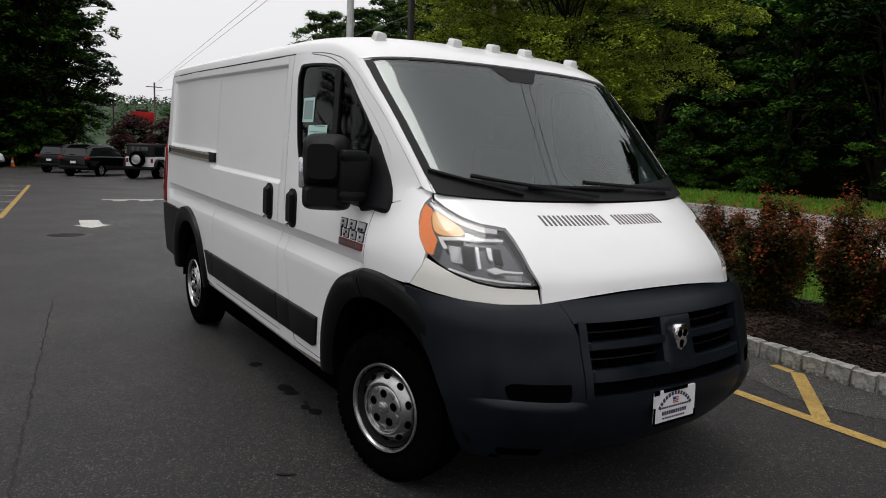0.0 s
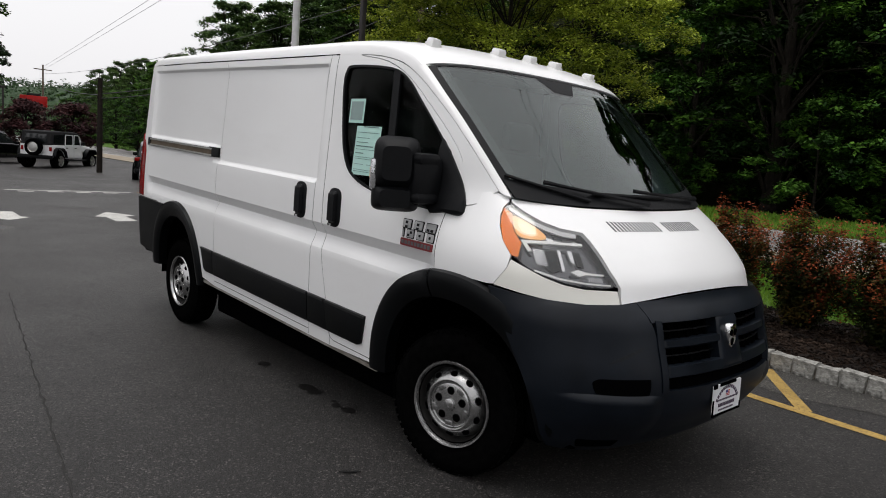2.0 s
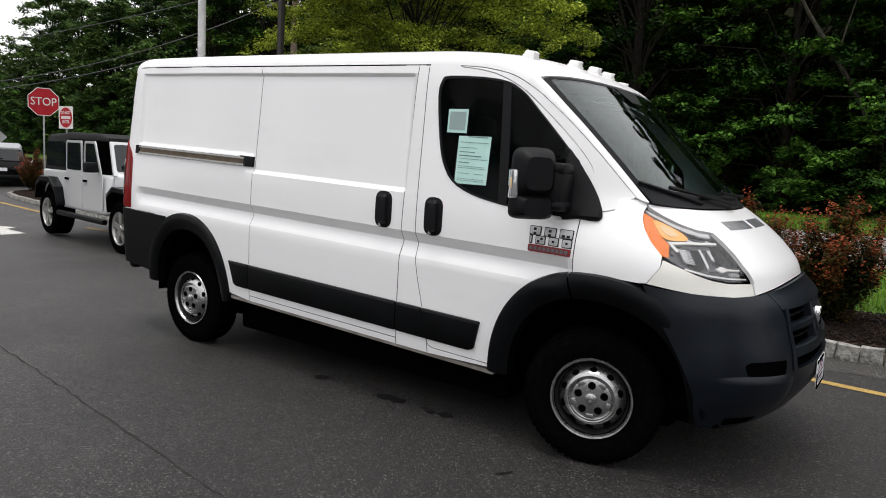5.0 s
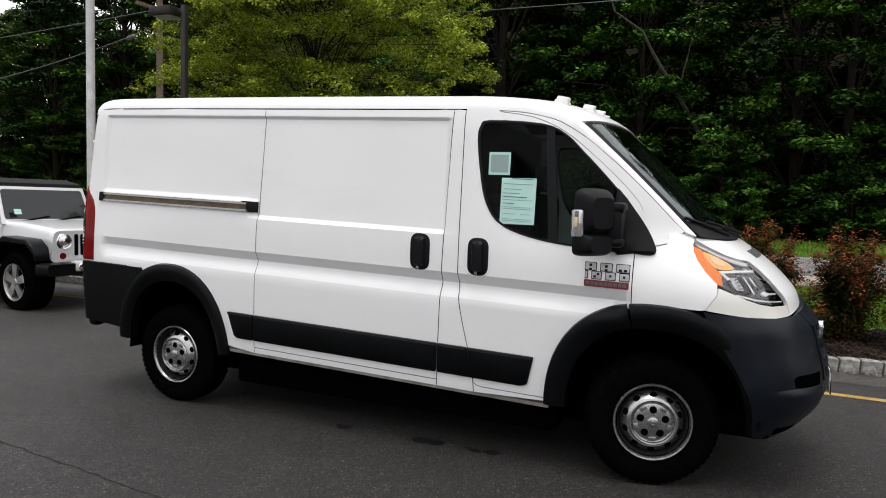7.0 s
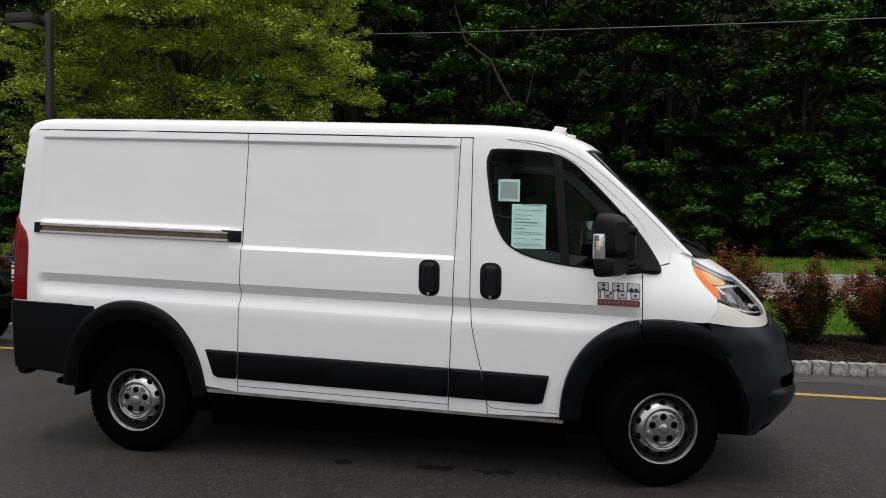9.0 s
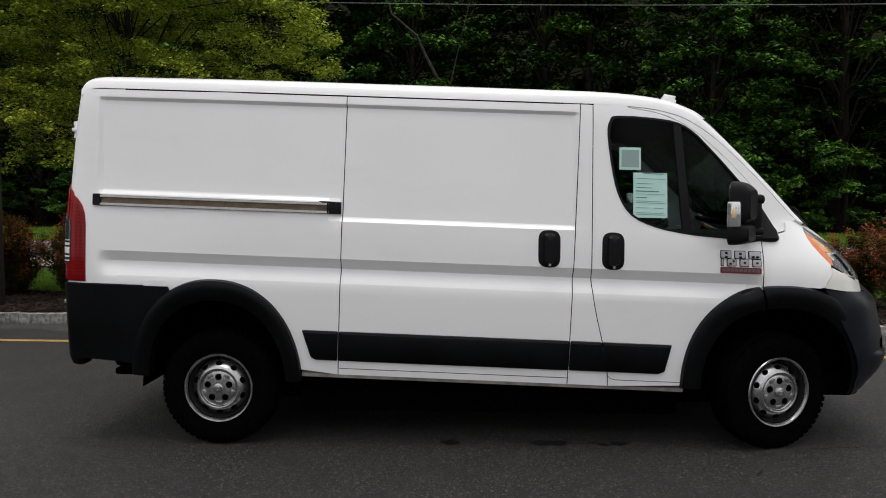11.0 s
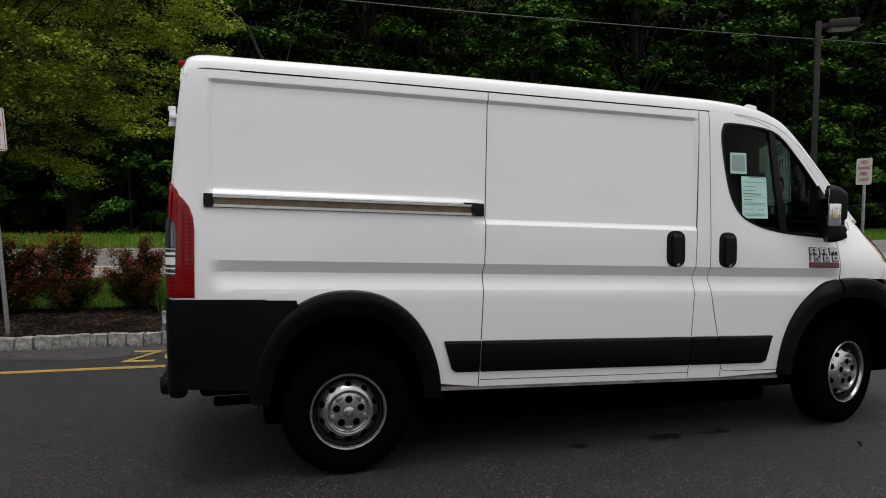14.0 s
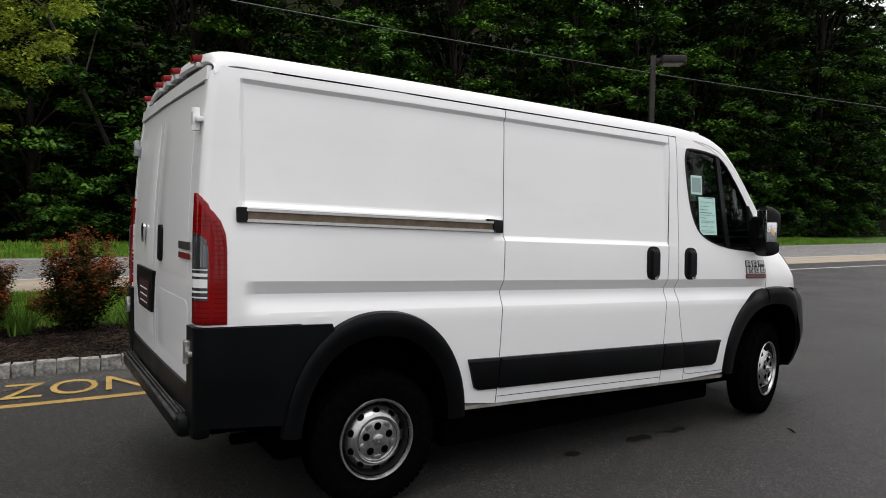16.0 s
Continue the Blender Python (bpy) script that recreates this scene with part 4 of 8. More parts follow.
NOTCH = [(45, 0.722), (47, 0.738), (62.5, 0.738), (62.5, 0.706), (62, 0.672), (57, 0.670), (46, 0.676)]
bw = patch(wing_b, bumper_skin, 2.2, 0.03, 0.02, 0.022, extra_v=(0.60, 0.625, 0.635, 0.640, 0.646, 0.652, 0.658, 0.664, 0.670, 0.68))
fb = vpart("front_bumper", bw, M_FRONTBUMP, "weathered dark grey plastic front bumper")
vpart("front_bumper", flip_y(patch(wing_b, bumper_skin, 2.2, 0.03, 0.02, 0.022)), M_FRONTBUMP)
# both recesses are flat near-black patches, their shade only painted
for sg in (1, -1):
    b1 = patch(round_poly(NOTCH, 1.2, 3), bumper_skin, 2, 0.03, 0.004, 0.0235)
    b3 = patch(round_poly([(44, 0.45), (58, 0.45), (58, 0.41), (46, 0.405)], 1.0, 3), bumper_skin, 2, 0.03, 0.004, 0.0235)
    for nm, b, m_ in (("fog_lamp_recess", b1, M_DARK), ("lower_recess", b3, M_DARK)):
        vpart(nm, flip_y(b) if sg < 0 else b, m_, parent=fb)
mid_top = [(64.8, 0.968), (62.6, 1.0405), (74, 1.058), (82, 1.068), (90, 1.071), (98, 1.068), (106, 1.058), (117.4, 1.0405), (115.2, 0.968)]
vpart("bumper_centre", patch(mid_top, bumper_skin, 2, 0.03, 0.03, 0.0238), M_FRONTBUMP, parent=fb)
mid_low = [(66.8, 0.685), (66.8, 0.40), (76, 0.41), (90, 0.415), (104, 0.41), (113.2, 0.40), (113.2, 0.685)]
vpart("bumper_centre", patch(mid_low, bumper_skin, 2, 0.03, 0.03, 0.0215), M_FRONTBUMP, parent=fb)
for u0, u1 in ((66.0, 68.0), (112.0, 114.0)):
    vpart("grille_surround", patch([(u0, 0.68), (u1, 0.68), (u1, 0.972), (u0, 0.972)], bumper_skin, 2, 0.03, 0.04, 0.028), M_FRONTBUMP, parent=fb)
vpart("grille_backing", patch([(66.6, 0.66), (113.4, 0.66), (113.4, 0.98), (66.6, 0.98)], bumper_skin, 4, 0.05, 0.02, -0.05), M_DARK, parent=fb)
for z0, z1, u0, u1 in ((0.858, 0.898, 67.8, 112.2), (0.735, 0.790, 67.8, 112.2)):
    vpart("grille_bar", patch(round_poly([(u0, z0), (u1, z0), (u1, z1), (u0, z1)], 0.012, 3), bumper_skin, 2.2, 0.014, 0.05, 0.024, soft=0.014), M_FRONTBUMP, parent=fb)
vpart("grille_post", patch([(87.0, 0.735), (93.0, 0.735), (92.5, 0.972), (87.5, 0.972)], bumper_skin, 1.5, 0.04, 0.06, 0.026, soft=0.01), M_FRONTBUMP, parent=fb)
for z0 in (0.930, 0.825):
    vpart("grille_mesh", patch([(68, z0), (112, z0), (112, z0 + 0.006), (68, z0 + 0.006)], bumper_skin, 3, 0.02, 0.03, -0.012), M_BLACKP, parent=fb)
for k in range(13):
    u = 69.5 + k * 3.3
    if abs(u - 90) > 3.5:
        vpart("grille_mesh", patch([(u, 0.79), (u + 0.35, 0.79), (u + 0.35, 0.965), (u, 0.965)], bumper_skin, 2, 0.06, 0.02, -0.02), M_DARK, parent=fb)
vpart("lower_slot", patch(round_poly([(67.5, 0.688), (112.5, 0.688), (112.5, 0.728), (67.5, 0.728)], 0.02, 3), bumper_skin, 3, 0.02, 0.004, 0.0), M_DARK, parent=fb)
vpart("bumper_scuff", patch(smooth_poly([(50, 0.80), (56, 0.838), (62, 0.872), (60, 0.850), (54, 0.812)], 3), bumper_skin, 2, 0.02, 0.001, 0.0225), grained("scuffed_plastic", (0.007, 0.008, 0.0095), (0.016, 0.0175, 0.019), 60, 0.6, 0.1, 0.1, 0.001), parent=fb)
# plain shield badge on the grille
badge = bmesh.new()
prism(badge, smooth_poly([(-0.035, 0.05), (0, 0.06), (0.035, 0.05), (0.040, 0.0), (0.018, -0.055), (0, -0.066), (-0.018, -0.055), (-0.040, 0.0)], 3), 0, 0.028, bevel=0.012)
xe, ye, ze = bumper_skin(90, 0.883)
vpart("shield_badge", badge, M_CHROME, "chrome shield badge", parent=fb).matrix_basis = pose(xe + 0.016, 0, ze, 90, 0, 90)
dk = bmesh.new()
for sx in (-1, 1):
    prism(dk, smooth_poly([(sx * 0.008, 0.030), (sx * 0.026, 0.034), (sx * 0.027, 0.012), (sx * 0.012, 0.004)], 3), 0.026, 0.031)
prism(dk, smooth_poly([(-0.010, -0.012), (0.010, -0.012), (0.006, -0.042), (-0.006, -0.042)], 3), 0.026, 0.031)
vpart("badge_inlay", dk, M_DARK, parent=fb).matrix_basis = pose(xe + 0.016, 0, ze, 90, 0, 90)
# front plate
xp, _, zp = bumper_skin(90, 0.600)
PL = pose(xp + 0.030, -0.062, zp + 0.008, 88, 0, 90) @ Matrix.Diagonal((0.88, 0.90, 1, 1))
plate = vpart("dealer_plate", prism(bmesh.new(), round_poly([(-0.155, -0.078), (0.155, -0.078), (0.155, 0.078), (-0.155, 0.078)], 0.008, 3), 0, 0.006), M_WPLATE, "white dealer plate with dark print", parent=fb)
plate.matrix_basis = PL
frm = bmesh.new()
for b in ((-0.158, -0.148, -0.08, 0.0), (0.148, 0.158, -0.082, -0.05), (-0.158, 0.158, -0.088, -0.076), (-0.09, 0.09, 0.066, 0.082), (-0.158, -0.12, 0.06, 0.082)):
    box(frm, b[0], b[1], b[2], b[3], 0.004, 0.009)
vpart("plate_frame", frm, M_DARK, parent=plate)
pr = bmesh.new()
for a in np.linspace(-58, 58, 13):
    q = radians(a)
    box(pr, -0.0075, 0.0075, -0.009, 0.009, 0.006, 0.0075, m=Matrix.Translation((0.135 * math.sin(q), -0.07 + 0.125 * math.cos(q), 0)) @ pose(0, 0, 0, 0, 0, -a))
for x0, x1, z0, z1 in ((-0.115, 0.12, -0.012, -0.003), (-0.095, 0.095, -0.044, -0.026), (-0.09, 0.09, -0.064, -0.056)):
    for k in range(int((x1 - x0) / 0.017)):
        box(pr, x0 + k * 0.017, x0 + k * 0.017 + 0.012, z0, z1, 0.006, 0.0075)
vpart("print", pr, mat("plate_print_dark", (0.05, 0.03, 0.06), 0.5), parent=plate)
fl = bmesh.new()
for k in range(4):
    box(fl, -0.018, 0.024, 0.006 + k * 0.008, 0.010 + k * 0.008, 0.006, 0.0078)
vpart("flag_stripe", fl, M_SIGNRED, parent=plate)
vpart("flag_corner", boxm(-0.018, 0.002, 0.022, 0.036, 0.0062, 0.0082), mat("flag_blue", (0.03, 0.05, 0.2), 0.5), parent=plate)

# sliding-door track
TR = [(-0.70, 1.400), (0.730, 1.400), (0.730, 1.466), (-0.70, 1.466)]
track = vpart("door_track", patch(TR, side, 0.3, 0.1, 0.006, 0.004), M_DARK, "recessed aluminium sliding-door track")
vpart("track_rail", patch([(-0.70, 1.452), (0.70, 1.452), (0.70, 1.464), (-0.70, 1.464)], side, 0.3, 0.1, 0.012, 0.014), M_ALU, parent=track)
vpart("track_rail", patch([(-0.70, 1.402), (0.70, 1.402), (0.70, 1.416), (-0.70, 1.416)], side, 0.3, 0.1, 0.012, 0.014), M_ALU, parent=track)
vpart("track_web", patch([(-0.70, 1.416), (0.70, 1.416), (0.70, 1.452), (-0.70, 1.452)], side, 0.3, 0.1, 0.004, 0.006), grained("weathered_track_brown", (0.10, 0.075, 0.05), (0.17, 0.135, 0.10), 20, 0.5, 0.1, 0.1, 0.001, metal=0.4), parent=track)
vpart("track_end", patch(round_poly([(-0.745, 1.400), (-0.695, 1.400), (-0.695, 1.470), (-0.745, 1.470)], 0.008, 3), side, 0.1, 0.1, 0.02, 0.018, soft=0.004), M_BLACKP, parent=track)
vpart("track_end", patch(round_poly([(0.690, 1.400), (0.772, 1.400), (0.772, 1.472), (0.64, 1.472), (0.690, 1.456)], 0.006, 3), side, 0.1, 0.1, 0.02, 0.017, soft=0.003), M_BLACKP, parent=track)
# door handles
for hx in (2.030, 2.412):
    hp = round_poly([(hx - 0.066, 1.128), (hx + 0.066, 1.128), (hx + 0.066, 1.352), (hx - 0.066, 1.352)], 0.058, 6)
    hd = vpart("door_handle", patch(hp, side, 0.03, 0.03, 0.03, 0.008, soft=0.006), M_BLACKP, "black plastic pull handle", parent=slide if hx < 2.2 else door)
    vpart("handle_grip", patch(round_poly([(hx - 0.036, 1.15), (hx + 0.036, 1.15), (hx + 0.036, 1.335), (hx - 0.036, 1.335)], 0.03, 4), side, 0.012, 0.03, 0.03, 0.030, soft=0.014), M_BLACKP, parent=hd)
    vpart("lock_barrel", revolve(bmesh.new(), [(0, 0.012), (0.009, 0.012), (0.01, 0)], 12, Matrix.Translation(Vector(side(hx + 0.0, 1.145))) @ pose(0, -0.024, 0, 90)), M_STEEL, parent=hd)
# chrome badge on the front door, in plain blocks over a dark red strip
def badge_block(x0, x1, z0, z1, slots):
    bk = vpart("badge_block", patch(round_poly([(x0 - 0.004, z0 - 0.004), (x1 + 0.004, z0 - 0.004), (x1 + 0.004, z1 + 0.004), (x0 - 0.004, z1 + 0.004)], 0.005, 3), side, 0.05, 0.05, 0.004, 0.003), M_BLACKP, "chrome block badge with black edges", parent=door)
    vpart("chrome_face", patch(round_poly([(x0, z0), (x1, z0), (x1, z1), (x0, z1)], 0.006, 3), side, 0.05, 0.05, 0.005, 0.008, soft=0.002), M_BADGEFACE, parent=bk)
    for a, b in slots:
        zm, w, h = z0 + (z1 - z0) * b, (x1 - x0) * 0.13, (z1 - z0) * 0.16
        xm = x0 + (x1 - x0) * a
        vpart("black_slot", patch([(xm - w, zm - h), (xm + w, zm - h), (xm + w, zm + h), (xm - w, zm + h)], side, 0.05, 0.05, 0.002, 0.0095), M_BLACKP, parent=bk)


for x0, x1, slots in ((3.042, 3.116, ((0.5, 0.68), (0.5, 0.12))), (3.126, 3.202, ((0.5, 0.10), (0.5, 0.60))), (3.212, 3.296, ((0.30, 0.20), (0.70, 0.20)))):
    badge_block(x0 + 0.012, x1 - 0.004, 1.226, 1.266, slots)
for x0, x1, slots in ((3.044, 3.070, ()), (3.080, 3.146, ((0.68, 0.68), (0.32, 0.30))), (3.156, 3.222, ((0.5, 0.5),)), (3.232, 3.296, ((0.5, 0.5),))):
    badge_block(x0 + 0.012, x1 - 0.004, 1.180, 1.218, slots)
bdg = vpart("badge_plate", patch(round_poly([(3.050, 1.135), (3.294, 1.135), (3.294, 1.172), (3.050, 1.172)], 0.006, 3), side, 0.1, 0.1, 0.02, 0.007), M_BADGERED, "dark red badge strip", parent=door)
for k in range(9):
    u = 3.060 + 0.0253 * k
    vpart("badge_bar", patch([(u, 1.145), (u + 0.018, 1.145), (u + 0.018, 1.163), (u, 1.163)], side, 0.1, 0.1, 0.002, 0.0088), M_GREYTRIM, parent=bdg)

# door mirror
sail = smooth_poly([(3.19, 1.345), (3.19, 1.66), (3.225, 1.655), (3.29, 1.575), (3.345, 1.50), (3.395, 1.415), (3.42, 1.35), (3.39, 1.328), (3.30, 1.332)], 3)
mirror = vpart("door_mirror", patch(sail, side, 0.04, 0.05, 0.02, 0.026, soft=0.012), M_BLACKP, "large black two-piece door mirror")
sail_l = vpart("door_mirror", flip_y(patch(sail, side, 0.04, 0.05, 0.02, 0.026, soft=0.012)), M_BLACKP)


def mirror_shell(bm, w, d, h, r, m):
    """A rounded hood, flat at the back."""
    n, k = 14, 9
    rows = []
    for i in range(k):
        t = i / (k - 1)
        sc = 1 - 0.38 * t ** 2.4
        dx = d * (1 - (1 - t) ** 1.0)
        row = []
        for a in range(n * 2):
            q = 2 * math.pi * a / (2 * n)
            c, s = math.cos(q), math.sin(q)
            row.append(bm.verts.new((dx, w / 2 * sc * math.copysign(abs(c) ** (2 / 4.5), c), h / 2 * sc * math.copysign(abs(s) ** (2 / 4.5), s))))
        rows.append(row)
    for a, b in zip(rows, rows[1:]):
        for i in range(2 * n):
            j = (i + 1) % (2 * n)
            bm.faces.new((a[i], a[j], b[j], b[i]))
    bm.faces.new(rows[0])
    bm.faces.new(rows[-1][::-1])
    bmesh.ops.transform(bm, matrix=m, verts=[v for r_ in rows for v in r_])
    return bm


for sg in (-1, 1):
    par = mirror if sg < 0 else sail_l
    base = Vector((3.085, sg * 1.150, 1.475))
    turn = Matrix.Translation((3.13, sg * 1.14, 0)) @ pose(0, 0, 0, 0, 0, 38 * sg) @ Matrix.Translation((-3.13, -sg * 1.14, 0))
    vpart("mirror_shell", mirror_shell(bmesh.new(), 0.230, 0.105, 0.265, 0.05, turn @ Matrix.Translation(base + Vector((0, 0, 0.028)))), M_BLACKP, "rounded black upper mirror housing", parent=par)
    vpart("mirror_shell", mirror_shell(bmesh.new(), 0.235, 0.105, 0.135, 0.04, turn @ Matrix.Translation(base + Vector((-0.004, 0, -0.140)))), M_BLACKP, "black lower mirror housing", parent=par)
    ya, yb = sorted((sg * 0.955, sg * 1.115))
    vpart("mirror_arm", boxm(3.150, 3.260, ya, yb, 1.325, 1.550, 0.035), M_BLACKP, "thick black folding arm", parent=par)
    vpart("arm_cap", boxm(3.140, 3.268, *sorted((sg * 0.985, sg * 1.120)), 1.505, 1.562, 0.022), M_BLACKP, parent=par)
    vpart("arm_cap", boxm(3.140, 3.268, *sorted((sg * 0.985, sg * 1.120)), 1.318, 1.372, 0.022), M_BLACKP, parent=par)
    vpart("mirror_glass", boxm(3.078, 3.083, sg * 1.15 - 0.095, sg * 1.15 + 0.095, 1.40, 1.61, 0.002, m=turn), M_CHROME, parent=par)
    lx = sg * 1.266
    vpart("mirror_lamp", boxm(3.076, 3.150, lx - 0.016 - sg * 0.006, lx + 0.016 - sg * 0.006, 1.372, 1.520, 0.012, m=turn), M_CLEARLENS, "clear side repeater lamp with amber bulb", parent=par)
    vpart("mirror_lamp_bulb", boxm(3.106, 3.130, lx - 0.003 + sg * 0.010, lx + 0.003 + sg * 0.010, 1.425, 1.478, 0.003, m=turn), M_DOMEGREY, parent=par)

# clearance lamps on the roof
def clearance(s, f, m_, name, size=1.0, parent=van):
    p = Vector(top(s, f))
    bm = bmesh.new()
    prism(bm, round_poly([(-0.065, -0.035), (0.05, -0.045), (0.065, 0), (0.05, 0.045), (-0.065, 0.035)], 0.015, 3), -0.02, 0.004 if m_ is M_RED else 0.012)
    b = vpart(name, bm, M_CLEARANCE, "small marker lamp on the roof", parent=parent)
    lens = bmesh.new()
    prism(lens, round_poly([(-0.055, -0.034), (0.040, -0.040), (0.050, 0), (0.040, 0.040), (-0.055, 0.034)], 0.015, 3), 0.004 if m_ is M_RED else 0.012, 0.048, bevel=0.012 if m_ is M_RED else 0.018)
    vpart("marker_lens", lens, m_, parent=b)
    return b, p


for f in (-0.76, -0.28, 0.0, 0.28, 0.76):
    b, p = clearance(4.50 - 0.12 * abs(f), f, M_CLEARANCE, "roof_marker_lamp")
    b.matrix_basis = Matrix.Translation(p) @ pose(0, 0, 0, f * 12, 13, f * 8) @ Matrix.Diagonal((0.78, 0.78, 0.82, 1))

# back of the van
def q_y(y):
    """The place across the back doors, y metres off the middle (negative: right)."""
    return 3 + y / 0.90


CORN = (0.2, 0.32, 0.38, 0.44, 0.5, 0.56, 0.62, 0.7, 0.8, 1.0, 1.1, 1.2, 1.3, 1.4, 1.5, 1.6, 1.7, 1.8, 1.9, 2.0)
for a0, a1 in ((2.06, 2.994), (3.006, 3.94)):
    dp = [(a0, 0.62), (a1, 0.62), (a1, 2.035), (a0, 2.035)]
    rd_ = vpart("rear_door", patch(dp, rear, 0.2, 0.08, 0.02, -0.006), M_WHITE, "white rear cargo door")
    if a0 < 3:
        rd = rd_
    else:
        rd_left = rd_
for z0, z1 in ((0.70, 1.02), (1.12, 1.95)):
    for sg in (-1, 1):
        b = patch(round_poly([(2.18, z0), (2.90, z0), (2.90, z1), (2.18, z1)], 0.05, 3), rear, 0.2, 0.1, 0.006, -0.002, soft=0.003)
        vpart("door_pressing", flip_y(b) if sg > 0 else b, M_WHITE, parent=rd if sg < 0 else rd_left)
corner = [(-0.004, 0.925), (2.045, 0.925), (2.045, 2.05), (1.6, 2.085), (1.2, 2.105), (-0.004, 2.112)]
vpart("rear_corner_panel", patch(corner, rear, 0.5, 0.1, 0.02, 0.0, extra_u=CORN, extra_v=FINE_V + (1.465, 1.475, 1.485, 1.495, 1.505)), M_WHITE, both=True, angle=13)
vpart("rear_header", patch([(2.0, 2.045), (4.0, 2.045), (4.0, 2.11), (2.0, 2.11)], rear, 0.2, 0.03, 0.02, 0.006), M_WHITE)
vpart("rear_header_seal", patch([(2.05, 2.036), (3.95, 2.036), (3.95, 2.047), (2.05, 2.047)], rear, 0.2, 0.03, 0.02, -0.002), M_GREYTRIM)
for y in (-0.70, -0.24, 0.0, 0.24, 0.70):
    p = Vector(top(0.45, y / 0.95))
    b = vpart("rear_marker_lamp", boxm(-0.030, 0.06, -0.036, 0.036, -0.03, 0.006, 0.01), M_WHITE, "small marker lamp on a white pod")
    vpart("marker_lens", boxm(-0.050, 0.022, -0.048, 0.048, 0.002, 0.046, 0.008), M_RED, parent=b)
    b.matrix_basis = Matrix.Translation(p + Vector((-0.020, 0, -0.042))) @ pose(0, 0, 0, 0, -8, 0) @ Matrix.Diagonal((0.68, 0.70, 0.72, 1))
TL = [(0.70, 0.935), (2.045, 0.935), (2.045, 1.525), (1.85, 1.520), (1.50, 1.505), (1.10, 1.475), (0.93, 1.440), (0.81, 1.400), (0.73, 1.345), (0.705, 1.28), (0.70, 1.10)]
for sg in (1, -1):
    b = patch(TL, rear, 0.4, 0.03, 0.03, 0.012, extra_u=CORN, soft=0.006)
    tl = vpart("tail_lamp", flip_y(b) if sg < 0 else b, M_RED, "tall red tail lamp with a clear reversing section")
    b = patch(round_poly([(1.06, 1.045), (2.0, 1.045), (2.0, 1.345), (1.45, 1.338), (1.14, 1.312), (1.04, 1.255)], 0.02, 3), rear, 0.4, 0.03, 0.006, 0.016, extra_u=CORN)
    clear = vpart("reversing_lens", flip_y(b) if sg < 0 else b, M_LAMPHOUSE, parent=tl)
    b = patch(round_poly([(1.14, 1.195), (1.90, 1.195), (1.90, 1.325), (1.45, 1.318), (1.20, 1.29)], 0.02, 3), rear, 0.4, 0.03, 0.004, 0.018, extra_u=CORN)
    vpart("reversing_inner", flip_y(b) if sg < 0 else b, M_SMOKE, parent=clear)
    for z0, z1 in ((1.102, 1.140), (1.152, 1.166), (1.080, 1.088), (1.056, 1.062), (1.180, 1.184)):
        b = patch([(1.09, z0), (1.96, z0), (1.96, z1), (1.09, z1)], rear, 0.4, 0.03, 0.004, 0.0185, extra_u=CORN)
        vpart("bright_band", flip_y(b) if sg < 0 else b, M_CLEARANCE, parent=clear)
    for k in range(26):
        z0 = 0.945 + 0.0215 * k
        u0 = 0.03 + float(np.interp(z0 + 0.006, (1.10, 1.28, 1.345, 1.40, 1.44, 1.475), (0.70, 0.71, 0.74, 0.83, 0.95, 1.12)))
        b = patch([(u0, z0), (0.93, z0), (0.93, z0 + 0.005), (u0, z0 + 0.005)], rear, 0.4, 0.03, 0.003, 0.0135, extra_u=CORN)
        if u0 < 0.9:
            vpart("lens_rib", flip_y(b) if sg < 0 else b, M_DEEPRED, parent=tl)
        if z0 < 1.03 or 1.36 < z0 < 1.42:
            b = patch([(1.0, z0), (1.96, z0), (1.96, z0 + 0.005), (1.0, z0 + 0.005)], rear, 0.4, 0.03, 0.003, 0.0135, extra_u=CORN)
            vpart("lens_rib", flip_y(b) if sg < 0 else b, M_DEEPRED, parent=tl)
    bc = [(-0.455, 0.43), (-0.455, 0.55), (-0.435, 0.66), (-0.385, 0.76), (-0.335, 0.84), (-0.275, 0.895), (-0.285, 0.921), (-0.601, 0.921), (-0.601, 0.445)]
    b = patch(bc, side, 0.06, 0.06, 0.03, 0.016)
    vpart("rear_bumper_end", flip_y(b) if sg < 0 else b, M_BUMP)
    b = patch([(0.0, 0.445), (1.0, 0.462), (2.12, 0.462), (2.12, 0.56), (2.10, 0.62), (2.10, 0.921), (0.0, 0.921)], rear, 0.5, 0.06, 0.03, 0.016, extra_u=CORN)
    vpart("rear_bumper_end", flip_y(b) if sg < 0 else b, M_BUMP)
    for z0 in (0.80, 1.86):
        q = Vector(rear(2.05, z0))
        hb = bmesh.new()
        box(hb, -0.028, 0.01, -0.055, 0.03, -0.014, 0.014, 0.004)
        for dz in (-0.06, 0.04):
            revolve(hb, [(0, dz), (0.016, dz), (0.016, dz + 0.026), (0, dz + 0.026)], 10, Matrix.Translation((-0.024, -0.005, 0)))
        box(hb, -0.034, 0.0, -0.018, 0.022, -0.06, 0.07, 0.006)
        h_ = vpart("door_hinge", flip_y(hb) if sg < 0 else hb, M_GALV if sg < 0 and z0 > 1 else M_WHITE if z0 > 1 else M_ALU, "exposed door hinge")
        h_.matrix_basis = Matrix.Translation((q.x - 0.006, q.y * sg, q.z)) @ Matrix.Diagonal((0.95, 1.0, 0.8, 1))
step = boxm(-0.985, -0.86, -0.90, 0.90, 0.475, 0.575, 0.028)
st = vpart("rear_step", step, M_BUMP, "ridged dark plastic rear step")
